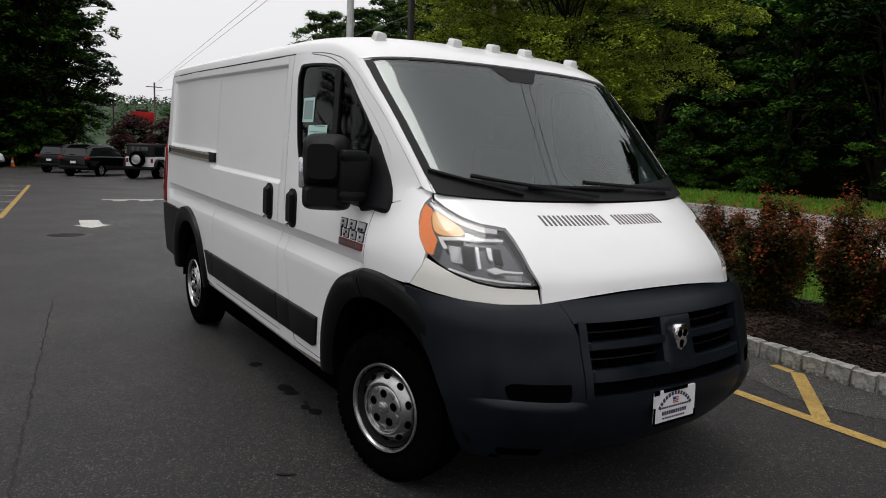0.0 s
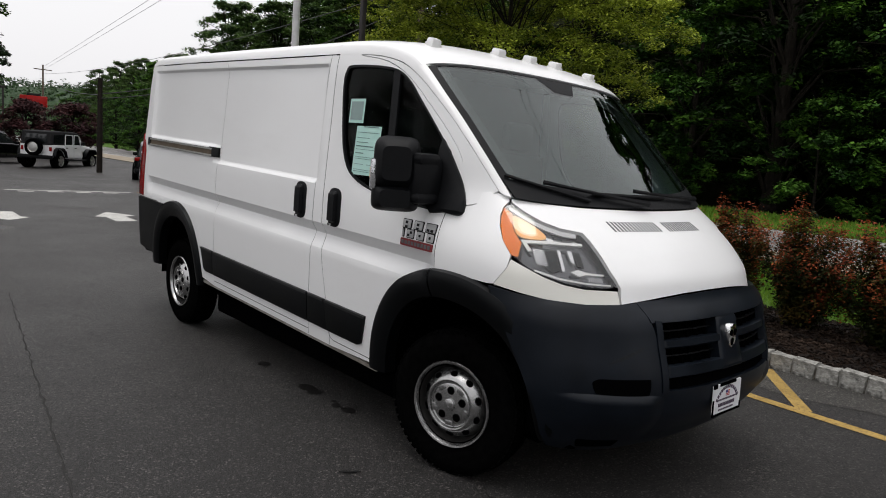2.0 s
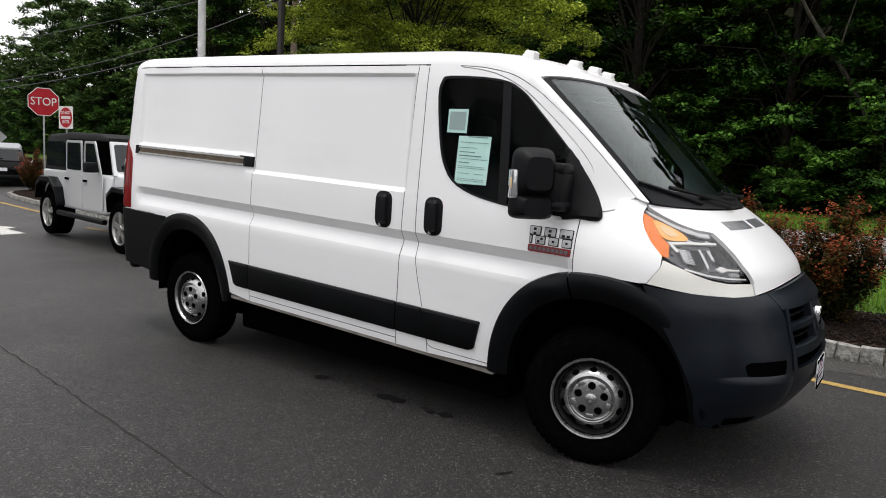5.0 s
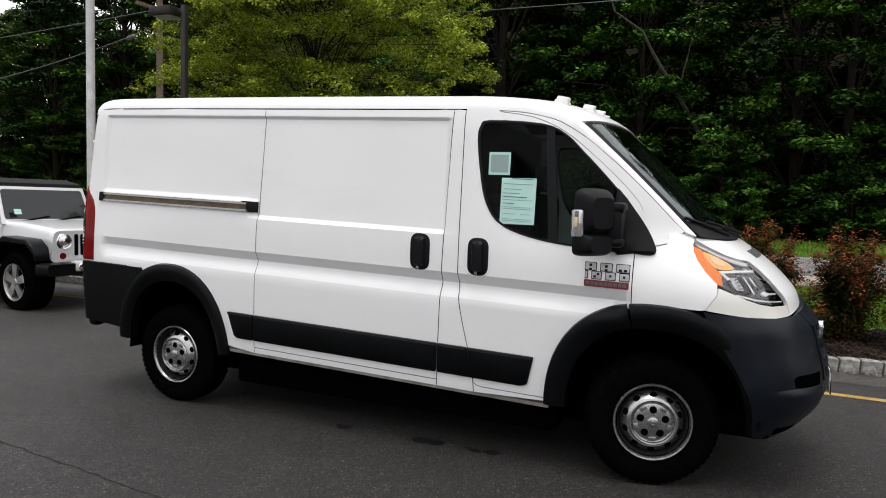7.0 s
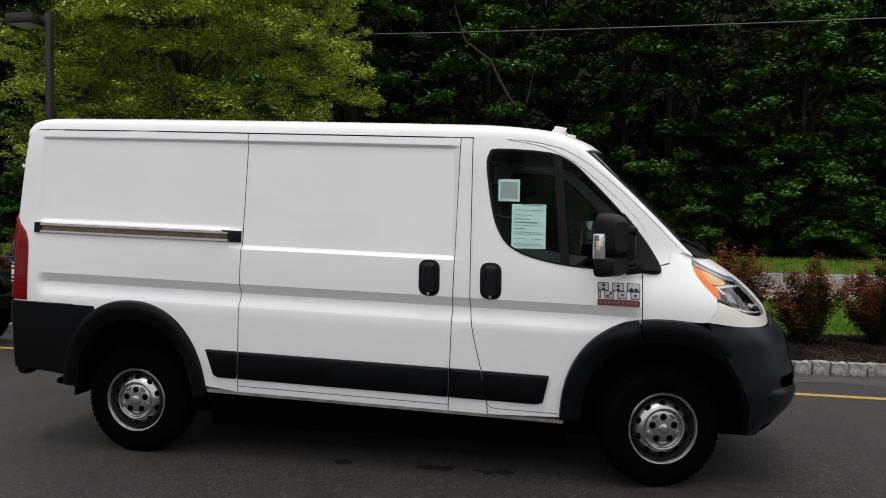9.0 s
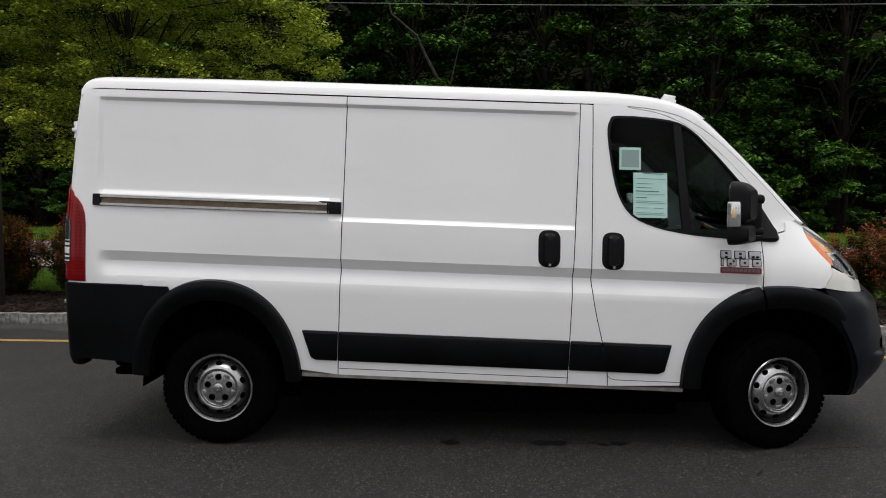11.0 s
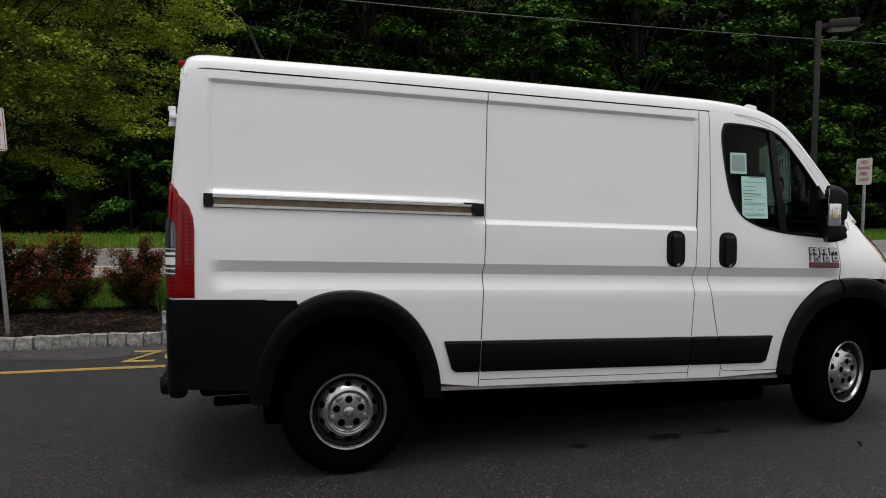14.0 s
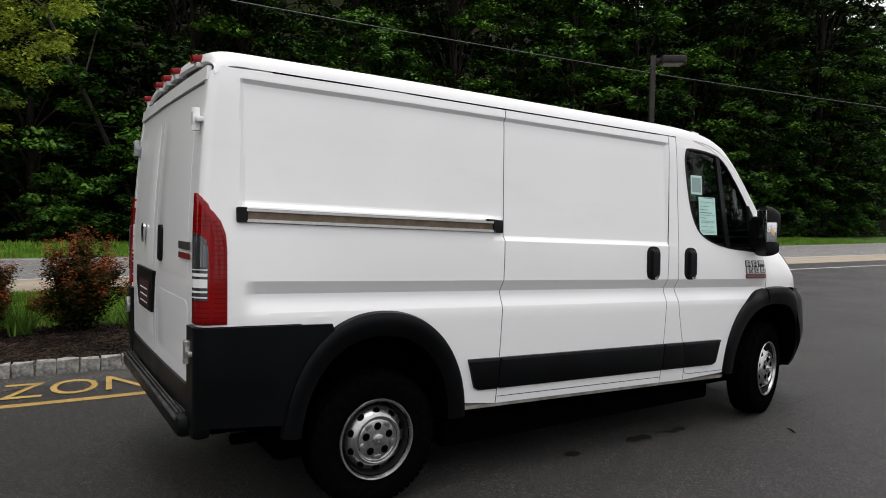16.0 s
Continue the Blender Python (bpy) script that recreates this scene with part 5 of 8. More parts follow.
for k in range(6):
    vpart("step_rib", boxm(-0.968 + k * 0.017, -0.960 + k * 0.017, -0.82, 0.82, 0.572, 0.583, 0.003), M_WORNSTEP, parent=st)
vpart("step_edge", boxm(-0.990, -0.972, -0.86, 0.86, 0.552, 0.574, 0.008), M_WORNSTEP, parent=st)
for sy in (-1, 1):
    vpart("step_end", boxm(-0.938, -0.84, min(sy * 0.86, sy * 0.975), max(sy * 0.86, sy * 0.975), 0.470, 0.572, 0.035), M_BUMP, parent=st)
vpart("rear_valance", patch([(2.1, 0.46), (3.9, 0.46), (3.9, 0.63), (2.1, 0.63)], rear, 0.2, 0.05, 0.02, 0.008), M_BUMP)
# rear door furniture
vpart("rear_handle", patch(round_poly([(q_y(-0.21), 1.17), (q_y(-0.12), 1.17), (q_y(-0.12), 1.37), (q_y(-0.21), 1.37)], 0.04, 4), rear, 0.05, 0.03, 0.02, 0.014, soft=0.006), M_BLACKP, parent=rd)
vpart("plate_recess", patch([(q_y(0.0), 1.10), (q_y(0.55), 1.10), (q_y(0.55), 1.02), (q_y(0.46), 0.86), (q_y(0.05), 0.86)][::-1], rear, 0.1, 0.05, 0.02, 0.012), M_BLACKP, parent=rd_left)
vpart("temporary_plate", patch([(q_y(0.09), 0.88), (q_y(0.40), 0.88), (q_y(0.40), 1.03), (q_y(0.09), 1.03)], rear, 0.1, 0.05, 0.004, 0.017), mat("dark_maroon_paper", (0.035, 0.006, 0.010), 0.6), "dark maroon paper plate", parent=rd_left)
for k in range(3):
    vpart("plate_print", patch([(q_y(0.13), 0.90 + 0.04 * k), (q_y(0.36), 0.90 + 0.04 * k), (q_y(0.36), 0.906 + 0.04 * k), (q_y(0.13), 0.906 + 0.04 * k)], rear, 0.1, 0.05, 0.002, 0.019), M_WPLATE, parent=rd_left)
vpart("shield_badge", patch(smooth_poly([(q_y(0.285), 1.35), (q_y(0.33), 1.37), (q_y(0.375), 1.35), (q_y(0.365), 1.29), (q_y(0.33), 1.25), (q_y(0.295), 1.29)], 3), rear, 0.03, 0.03, 0.012, 0.018), M_CHROME, "chrome shield badge", parent=rd_left)
vpart("rear_badge", patch([(q_y(-0.80), 1.262), (q_y(-0.60), 1.262), (q_y(-0.60), 1.298), (q_y(-0.80), 1.298)], rear, 0.1, 0.03, 0.004, 0.006), M_RIM, parent=rd)
vpart("rear_badge", patch([(q_y(-0.80), 1.218), (q_y(-0.60), 1.218), (q_y(-0.60), 1.246), (q_y(-0.80), 1.246)], rear, 0.1, 0.03, 0.004, 0.006), M_BADGERED, parent=rd)


# wheels
def wheel(at_hub, steer, sg, parent):
    """Steel wheel with a moulded centre, ten round holes and a ribbed tyre; axis along z, outer face up."""
    hub = new("wheel")
    hub.parent = parent
    hub.matrix_basis = Matrix.Translation(at_hub) @ pose(0, 0, 0, 0, 0, steer) @ pose(0, 0, 0, 90 * (1 if sg < 0 else -1))
    R = 0.362
    tyre = bmesh.new()
    prof = [(0.196, -0.17), (0.222, -0.195), (0.29, -0.207), (0.335, -0.195), (0.353, -0.175), (0.362, -0.145), (0.362, -0.06), (0.353, -0.028), (0.335, -0.010), (0.30, 0.0), (0.252, -0.002), (0.217, -0.010), (0.200, -0.024)]
    revolve(tyre, prof, 56)
    part("tyre", tyre, M_RUBBER, hub)
    tread = bmesh.new()
    for k in range(56):
        a = 360 * k / 56
        for z0, z1, sk in ((-0.055, -0.018, 0.03), (-0.10, -0.065, -0.02), (-0.145, -0.11, 0.02), (-0.19, -0.155, -0.03)):
            box(tread, 0.348, 0.3650 if -0.15 < z0 < -0.06 else (0.3565 if z0 > -0.06 else 0.360), -0.014, 0.014, z0, z1, 0, m=pose(0, 0, 0, 0, 0, a + sk * 60))
    part("tread", tread, M_RUBBER, hub)
    rim = bmesh.new()
    revolve(rim, [(0.222, -0.010), (0.226, -0.004), (0.222, 0.002), (0.213, 0.000), (0.207, -0.010), (0.205, -0.016)], 56)
    # barrel is near-black against the silver rim and disc
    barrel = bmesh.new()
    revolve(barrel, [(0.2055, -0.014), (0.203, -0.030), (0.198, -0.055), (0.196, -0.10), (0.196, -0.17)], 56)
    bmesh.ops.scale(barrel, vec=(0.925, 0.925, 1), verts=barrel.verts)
    part("rim_barrel", barrel, M_BARREL, hub)
    bmesh.ops.scale(rim, vec=(0.955, 0.955, 1), verts=rim.verts)
    part("rim", rim, M_STEEL, hub)
    disc = bmesh.new()
    revolve(disc, [(0.206, -0.085), (0.196, -0.072), (0.186, -0.046), (0.176, -0.030), (0.150, -0.010), (0.140, 0.001), (0.133, 0.003), (0.127, 0.001), (0.122, -0.010), (0.117, -0.012), (0.112, -0.006), (0.105, -0.003), (0.06, 0.000), (0.034, 0.001), (0.032, 0.010), (0.026, 0.013), (0.0, 0.015)], 56)
    bmesh.ops.scale(disc, vec=(0.925, 0.925, 1), verts=disc.verts)
    part("wheel_disc", disc, M_STEEL, hub)
    # holes are near-black discs on the steel, with the shade painted in
    for k in range(10):
        a = radians(36 * k + 18)
        q = Matrix.Translation((0.153 * math.cos(a), 0.153 * math.sin(a), -0.019)) @ pose(0, 0, 0, 0, 0, math.degrees(a)) @ pose(0, 0, 0, 0, 36, 0)
        part("vent_hole", revolve(bmesh.new(), [(0.0, 0.0015), (0.017, 0.0015), (0.0185, 0.0), (0.0185, -0.006)], 14, q @ Matrix.Diagonal((0.8, 1.1, 1, 1))), M_DARK, hub)
    emblem = bmesh.new()
    for ex, ey, er in ((-0.010, 0.006, 0.010), (0.010, 0.006, 0.010), (0.0, -0.010, 0.009)):
        revolve(emblem, [(er, 0.0), (er * 0.8, 0.005), (0.0, 0.007)], 10, Matrix.Translation((ex, ey, 0.0135)))
    part("wheel_emblem", emblem, M_STEEL, hub)
    valve = bmesh.new()
    tube(valve, [(0.0, 0.176, -0.030), (0.0, 0.188, -0.016), (0.0, 0.196, -0.006)], 0.004, 6)
    part("tyre_valve", valve, M_RUBBER, hub)
    for k in range(5):
        a = radians(72 * k + 18)
        part("bolt_hole", revolve(bmesh.new(), [(0.0, 0.0015), (0.016, 0.0015), (0.0185, 0.004), (0.021, 0.0)], 14, Matrix.Translation((0.070 * math.cos(a), 0.070 * math.sin(a), -0.001))), M_DARK, hub)
        a2 = radians(72 * k + 54)
        part("cover_tab", boxm(-0.012, 0.012, -0.02, 0.02, -0.002, 0.004, 0.003, m=pose(0.092 * math.cos(a2), 0.092 * math.sin(a2), -0.001, 0, 0, 72 * k + 54)), M_STEEL, hub)
    return hub


HUB_Y = 0.985
wheel((0, -HUB_Y, 0.343), 0, -1, van)
wheel((0, HUB_Y, 0.343), 0, 1, van)
wheel((3.45, -HUB_Y + 0.005, 0.360), 15, -1, van)
wheel((3.45, HUB_Y - 0.005, 0.360), 15, 1, van)

# wipers

def on_glass(y, s, lift=0.02):
    ey = width(S_EX(s), EDGE_Z(S_EX(s)))
    p = Vector(top(s, y / ey))
    return p + Vector((0.5, 0, 0.85)) * lift


for blade, arm in ((((-0.84, 7.63), (-0.46, 7.93)), ((-0.05, 7.99), (-0.68, 7.69))), (((-0.41, 7.79), (0.19, 7.82)), ((0.60, 7.90), (-0.08, 7.73)))):
    wb = bmesh.new()
    (ya, sa), (yb, sb) = blade
    tube(wb, [on_glass(ya + (yb - ya) * t, sa + (sb - sa) * t, 0.013) for t in np.linspace(0, 1, 9)], 0.009, 6)
    wp = vpart("wiper", wb, M_BLACKP, "black windscreen wiper blade and arm")
    (ya, sa), (yb, sb) = arm
    vpart("wiper_arm", tube(bmesh.new(), [on_glass(ya + (yb - ya) * t, sa + (sb - sa) * t, 0.030 - 0.008 * t) for t in np.linspace(0, 1, 7)], 0.012, 6, [0.016, 0.012, 0.010, 0.009, 0.009, 0.009, 0.012]), M_BLACKP, parent=wp)

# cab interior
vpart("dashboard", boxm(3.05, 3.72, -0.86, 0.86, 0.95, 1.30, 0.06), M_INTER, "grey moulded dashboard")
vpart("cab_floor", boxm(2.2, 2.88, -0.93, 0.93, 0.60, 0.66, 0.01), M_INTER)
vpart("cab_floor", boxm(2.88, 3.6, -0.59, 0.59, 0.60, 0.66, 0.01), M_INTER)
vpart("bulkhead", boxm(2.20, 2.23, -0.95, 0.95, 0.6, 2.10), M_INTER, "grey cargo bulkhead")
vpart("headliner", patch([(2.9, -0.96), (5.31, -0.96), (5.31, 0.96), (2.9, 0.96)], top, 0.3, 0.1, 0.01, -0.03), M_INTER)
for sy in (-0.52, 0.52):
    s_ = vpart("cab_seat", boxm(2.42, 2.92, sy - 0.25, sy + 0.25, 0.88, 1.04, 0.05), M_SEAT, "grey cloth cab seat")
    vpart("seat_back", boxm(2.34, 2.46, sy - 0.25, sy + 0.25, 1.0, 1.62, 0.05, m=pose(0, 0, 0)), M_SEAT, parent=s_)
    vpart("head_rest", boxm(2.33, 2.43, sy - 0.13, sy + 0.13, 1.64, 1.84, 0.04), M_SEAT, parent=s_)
sw = bmesh.new()
tube(sw, [(0.19 * math.cos(a), 0.19 * math.sin(a), 0) for a in np.linspace(0, 2 * math.pi, 25)], 0.016, 8)
box(sw, -0.18, 0.18, -0.02, 0.02, -0.02, 0.0, 0.006)
box(sw, -0.06, 0.06, -0.06, 0.06, -0.03, 0.01, 0.015)
vpart("steering_wheel", sw, M_BLACKP, "black steering wheel").matrix_basis = pose(3.02, 0.5, 1.26, 0, -35, 0)
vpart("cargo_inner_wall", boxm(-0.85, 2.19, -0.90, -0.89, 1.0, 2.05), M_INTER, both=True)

# ---- ground, road and island ----
def sheet(name, poly, z, material, label, category, kind="structure", thick=0.03, cut=None):
    bm = prism(bmesh.new(), poly, z - thick, z)
    ob = part(name, bm, material)
    return tagged(ob, label, category, kind=kind)


def grid_sheet(name, xs, ys, zf, material, label, category, kind="structure"):
    bm = bmesh.new()
    rows = [[bm.verts.new((x, y(x) if callable(y) else y, 0)) for y in ys] for x in xs]
    for r in rows:
        for v in r:
            v.co.z = zf(v.co.x, v.co.y)
    for a, b in zip(rows, rows[1:]):
        for i in range(len(ys) - 1):
            bm.faces.new((a[i], b[i], b[i + 1], a[i + 1]))
    return tagged(part(name, bm, material), label, category, kind=kind)


KERB = hermite([-20.4, -20.1, -19.6, -18.5, -15, -12, -8, -3.5, -0.7, 2.0, 4.2, 6.0, 7.2, 8.6, 9.6, 10.4, 10.9], [10.2, 7.2, 6.0, 5.2, 4.45, 3.95, 3.78, 3.42, 3.12, 2.84, 2.66, 2.70, 2.87, 3.35, 4.1, 5.4, 7.4])
YLINE = hermite([-8, -2.9, -0.7, 2, 4.1, 5.8, 7.2, 8.1, 9.6, 11.5, 13.3], [2.78, 2.31, 2.06, 1.88, 1.74, 1.68, 1.62, 1.80, 2.70, 3.85, 4.94])
sheet("ground", [(-600, -600), (600, -600), (600, 600), (-600, 600)], -0.50, M_FLOOR, "rough ground reaching to the horizon", "ground")
GZ = hermite([-90, -30, -7.5, -1.5, 0.0, 1.8, 3.2, 20], [-0.42, -0.30, -0.130, -0.036, -0.017, -0.003, 0.0, 0.0])
grid_sheet("asphalt_lot", [-75, -60, -45] + list(np.arange(-36, -9, 3)) + list(np.arange(-9, 4.4, 0.45)) + [5, 10, 30, 70], [-45, 0, 4, 10.7], lambda x, y: GZ(x) if y < 10 else max(GZ(x), -0.03), M_ASPHALT, "worn dark grey asphalt car park", "pavement")
FAR = hermite([-160, -30, 15, 40, 70, 160], [26, 21.2, 21.2, 23.0, 26.5, 38])
NEAR = hermite([-160, -30, 15, 40, 70, 160], [15.5, 10.6, 10.6, 10.9, 12.5, 22])
road_x = list(np.linspace(-160, 160, 41))
grid_sheet("road", road_x, [lambda x: NEAR(x) + 2.7, FAR], lambda x, y: 0.004, M_ROAD, "pale grey two-lane road", "road")
grid_sheet("road_shoulder", road_x, [NEAR, lambda x: NEAR(x) + 2.7], lambda x, y: 0.004, M_SHOULDER, "tan gravelly road shoulder", "road")
grid_sheet("road_edge_line", road_x, [lambda x: NEAR(x) + 2.62, lambda x: NEAR(x) + 2.80], lambda x, y: 0.009, M_ROADWHITE, "white painted road edge line", "road marking")
grid_sheet("road_edge_line", road_x, [lambda x: FAR(x) - 0.9, lambda x: FAR(x) - 0.75], lambda x, y: 0.009, M_ROADWHITE, "white painted road edge line", "road marking")
grid_sheet("road_edge_line", list(np.linspace(11.5, 60, 20)), [lambda x: 8.55 + 0.006 * x, lambda x: 8.70 + 0.006 * x], lambda x, y: 0.009, M_ROADWHITE, "white painted line at the lot exit", "road marking")
grid_sheet("verge", road_x, [FAR, lambda x: FAR(x) + 3, lambda x: FAR(x) + 7], lambda x, y: 0.01 + 0.03 * (y - FAR(x)), M_TURF, "mown grass verge beyond the road", "grass")
# bank is added as a dark backdrop for the gaps between trees
grid_sheet("woods_backdrop", road_x, [lambda x: FAR(x) + 6.9, lambda x: FAR(x) + 14, lambda x: FAR(x) + 24, lambda x: FAR(x) + 45, lambda x: FAR(x) + 78], lambda x, y: 0.2 + max(0.03 * (y - FAR(x) - 6.9), (0.12 + 0.62 * sstep(-90, -60, x)) * (y - FAR(x) - 14)), M_FLOOR, "steep dark bank added behind the woods for their shade", "ground")

# island: a raised bed behind the kerb, falling to the road
ix = [-20.4, -20.25, -20.1, -19.9, -19.6, -19.2, -18.6] + [-18 + 0.6 * i for i in range(49)]


def isl_z(x, y):
    t = min(max((y - KERB(x)) / max(0.5, 10.6 - KERB(x)), 0), 1)
    return GZ(x) * 0.8 + 0.105 + 0.05 * math.sin(min(t * 4, 1) * 1.57) - 0.13 * sstep(0.5, 1, t) + 0.012 * math.sin(3.1 * x) * math.cos(2.3 * y)


def yk(k):
    return lambda x: min(KERB(x) + k, 10.6)


grid_sheet("mulch_bed", ix, [yk(0.10), yk(0.4), yk(0.8), yk(1.2), yk(1.6), yk(2.0)], lambda x, y: isl_z(x, y), M_MULCH, "dark bark mulch planting bed", "planting bed")
grid_sheet("island_turf", ix, [yk(1.9), yk(2.6), yk(3.6), yk(5), yk(6.4), lambda x: 10.62], lambda x, y: isl_z(x, y) + (0.008 if y > KERB(x) + 1.95 else 0.004), M_TURF, "grass strip between kerb bed and road", "grass")

# loose bark chips on the bed
def bark_chips(n, seed):
    g = np.random.default_rng(seed)
    V, F = [], []
    for a, u, turn, tilt, roll_, L in zip(g.uniform(-9.0, 9.4, n), g.uniform(0.12, 1.95, n), g.uniform(0, 6.283, n), g.uniform(-0.5, 0.5, n), g.uniform(-0.6, 0.6, n), g.uniform(0.010, 0.034, n)):
        y = KERB(a) + u
        m = Matrix.Translation((a, y, isl_z(a, y) + 0.012)) @ Matrix.Rotation(turn, 4, "Z") @ Matrix.Rotation(tilt, 4, "Y") @ Matrix.Rotation(roll_, 4, "X")
        w, h, k = L * 0.34, L * 0.16, len(V)
        for p in ((-L, -w * 0.6, -h), (L, -w, -h), (L * 0.8, w, -h), (-L * 0.9, w * 0.8, -h), (-L * 0.8, -w * 0.4, h), (L * 0.9, -w * 0.7, h), (L * 0.7, w * 0.7, h), (-L * 0.7, w * 0.6, h)):
            V.append(tuple(m @ Vector(p)))
        F += [tuple(k + i for i in f) for f in ((4, 5, 6, 7), (0, 1, 5, 4), (1, 2, 6, 5), (2, 3, 7, 6), (3, 0, 4, 7))]
    me = bpy.data.meshes.new("bark_chips")
    me.from_pydata(V, [], F)
    me.materials.append(M_CHIP)
    return tagged(new("bark_chips", me), "loose dark brown bark chips on the bed", "mulch", kind="stuff")


M_CHIP = leaf_mat("dark_bark_chip", (0.005, 0.0032, 0.0024), (0.016, 0.010, 0.0072), (0.055, 0.036, 0.025), 0.0, 2.0, 0.5)
bark_chips(26000, 77)
# kerb of rough granite blocks
kerb = tagged(new("kerb"), "kerb of rough grey granite blocks", "kerb", kind="structure")
rng = random.Random(7)


def stone_mesh(seed):
    r = random.Random(seed)
    bm = bmesh.new()
    bmesh.ops.create_cube(bm, size=1.0)
    bmesh.ops.subdivide_edges(bm, edges=bm.edges, cuts=1, use_grid_fill=True)
    for v in bm.verts:
        c = v.co
        c *= 1 - 0.10 * max(0, c.length - 0.62)
        v.co = Vector((c.x * 0.176 + r.uniform(-0.010, 0.010), c.y * 0.115 + r.uniform(-0.012, 0.012), c.z * 0.20 + r.uniform(-0.008, 0.008)))
    return finish(bm, "stone", M_STONE, 60)


stones = [stone_mesh(i) for i in range(6)]
x = -20.38
while x < 10.85:
    d = (KERB(x + 0.02) - KERB(x - 0.02)) / 0.04
    step_ = 0.184 / math.hypot(1, d)
    o = new("stone", stones[rng.randrange(6)])
    o.parent = kerb
    o.matrix_basis = pose(x, KERB(x) + 0.055, GZ(x) + 0.036 + rng.uniform(-0.006, 0.006), rng.uniform(-1.2, 1.2), rng.uniform(-1.0, 1.0), math.degrees(math.atan(d)) + (180 if rng.random() < 0.5 else 0))
    x += step_
grid_sheet("kerb_mortar", [-20.4, -20.3, -20.2, -20.1, -20.0, -19.9, -19.75] + [-19.6 + 0.3 * i for i in range(102)], [lambda x: KERB(x) + 0.02, lambda x: KERB(x) + 0.10], lambda x, y: GZ(x) + 0.105, M_MORTAR, "mortar bed between the kerb stones", "kerb")
grid_sheet("kerb_mortar", [-20.4, -20.3, -20.2, -20.1, -20.0, -19.9, -19.75] + [-19.6 + 0.3 * i for i in range(102)], [lambda x: KERB(x) + 0.018, lambda x: KERB(x) + 0.022], lambda x, y: GZ(x) + (-0.01 if y < KERB(x) + 0.02 else 0.105), M_MORTAR, "mortar face of the kerb", "kerb")

# sandy dust gathered on the asphalt along the kerb
M_DUST = asphalt("dusty_asphalt", (0.040, 0.0375, 0.034), (0.085, 0.079, 0.070))
grid_sheet("dust_strip", [-11.5 + 0.3 * i for i in range(73)], [lambda x: KERB(x) - 0.50 - 0.10 * math.sin(2.1 * x) - 0.06 * math.sin(5.3 * x), lambda x: KERB(x) - 0.2, lambda x: KERB(x) + 0.02], lambda x, y: GZ(x) + 0.003, M_DUST, "pale sandy dust on asphalt along the kerb", "pavement")
# painted markings on the lot
grid_sheet("yellow_line", list(np.linspace(-9, 13.3, 46)), [lambda x: YLINE(x) - 0.05, lambda x: YLINE(x) + 0.05], lambda x, y: GZ(x) + 0.005, M_YELLOW, "worn yellow fire-lane line", "road marking")


def painted(name, poly, m, label, z=0.0045):
    bm = bmesh.new()
    f = bm.faces.new([bm.verts.new((a, b, 0)) for a, b in poly])
    xs_ = [a for a, b in poly]
    for c in np.arange(math.floor(min(xs_)), max(xs_), 0.75):
        bmesh.ops.bisect_plane(bm, geom=bm.verts[:] + bm.edges[:] + bm.faces[:], plane_co=(c, 0, 0), plane_no=(1, 0, 0), dist=1e-5)
    for v in bm.verts:
        v.co.z = GZ(v.co.x) + z
    return tagged(part(name, bm, m), label, "road marking", kind="structure")


def bar(x0, y0, x1, y1, w):
    d = Vector((x1 - x0, y1 - y0)).normalized()
    n = Vector((-d.y, d.x)) * w / 2
    return [(x0 - n.x, y0 - n.y), (x1 - n.x, y1 - n.y), (x1 + n.x, y1 + n.y), (x0 + n.x, y0 + n.y)]


painted("yellow_mark", bar(3.50, 2.62, 4.12, 1.78, 0.10), M_YELLOW, "worn yellow diagonal stroke")
painted("yellow_mark", bar(3.30, 2.63, 3.47, 2.60, 0.08), M_YELLOW, "worn yellow stroke by the kerb")
zone = tagged(new("painted_word"), "worn yellow painted capital letters in the fire lane", "road marking", kind="structure")
for ch, cx in (("Z", -1.56), ("O", -1.17), ("N", -0.76), ("E", -0.36)):
    ang = math.degrees(math.atan(-0.105))
    tb = text_bm(ch, 0.78, 0.001, Matrix.Translation((cx, YLINE(cx) + 0.46, GZ(cx) + 0.007)) @ pose(0, 0, 0, 0, 0, ang), widen=0.66)
    part("letter", tb, M_YELLOW, zone)
painted("painted_arrow", [(-8.75, -0.76), (-9.35, -1.02), (-9.40, -0.88), (-10.45, -0.80), (-10.40, -0.42), (-9.40, -0.46), (-9.25, -0.32)][::-1], M_ROADWHITE, "worn white traffic arrow on asphalt")
painted("painted_arrow", [(-10.4, 1.36), (-9.4, 0.86), (-9.35, 1.05), (-8.45, 1.0), (-8.5, 1.42), (-9.4, 1.46), (-9.6, 1.72)], M_ROADWHITE, "worn white traffic arrow on asphalt")
for a, b, c, d in ((13.74, 5.94, 14.31, 5.80), (12.83, 5.35, 13.48, 5.22), (12.0, 4.74, 12.36, 4.49), (11.08, 4.04, 11.58, 3.82), (10.15, 3.36, 10.45, 3.23)):
    painted("hatch_line", bar(a, b, a + 1.5 * (c - a), b + 1.5 * (d - b), 0.10), M_ROADWHITE, "white painted hatch line by the kerb")
painted("stop_bar", bar(-17.0, 0.5, -16.9, 3.9, 0.22), M_ROADWHITE, "white stop bar on asphalt")
for k in range(4):
    painted("painted_letter", bar(-16.5, 0.75 + 0.75 * k, -16.47, 1.15 + 0.75 * k, 0.28), M_ROADWHITE, "worn white painted letter before the stop bar")
painted("yellow_line", bar(-11.3, -2.22, -25.5, -0.95, 0.12), M_YELLOW, "yellow parking bay line")
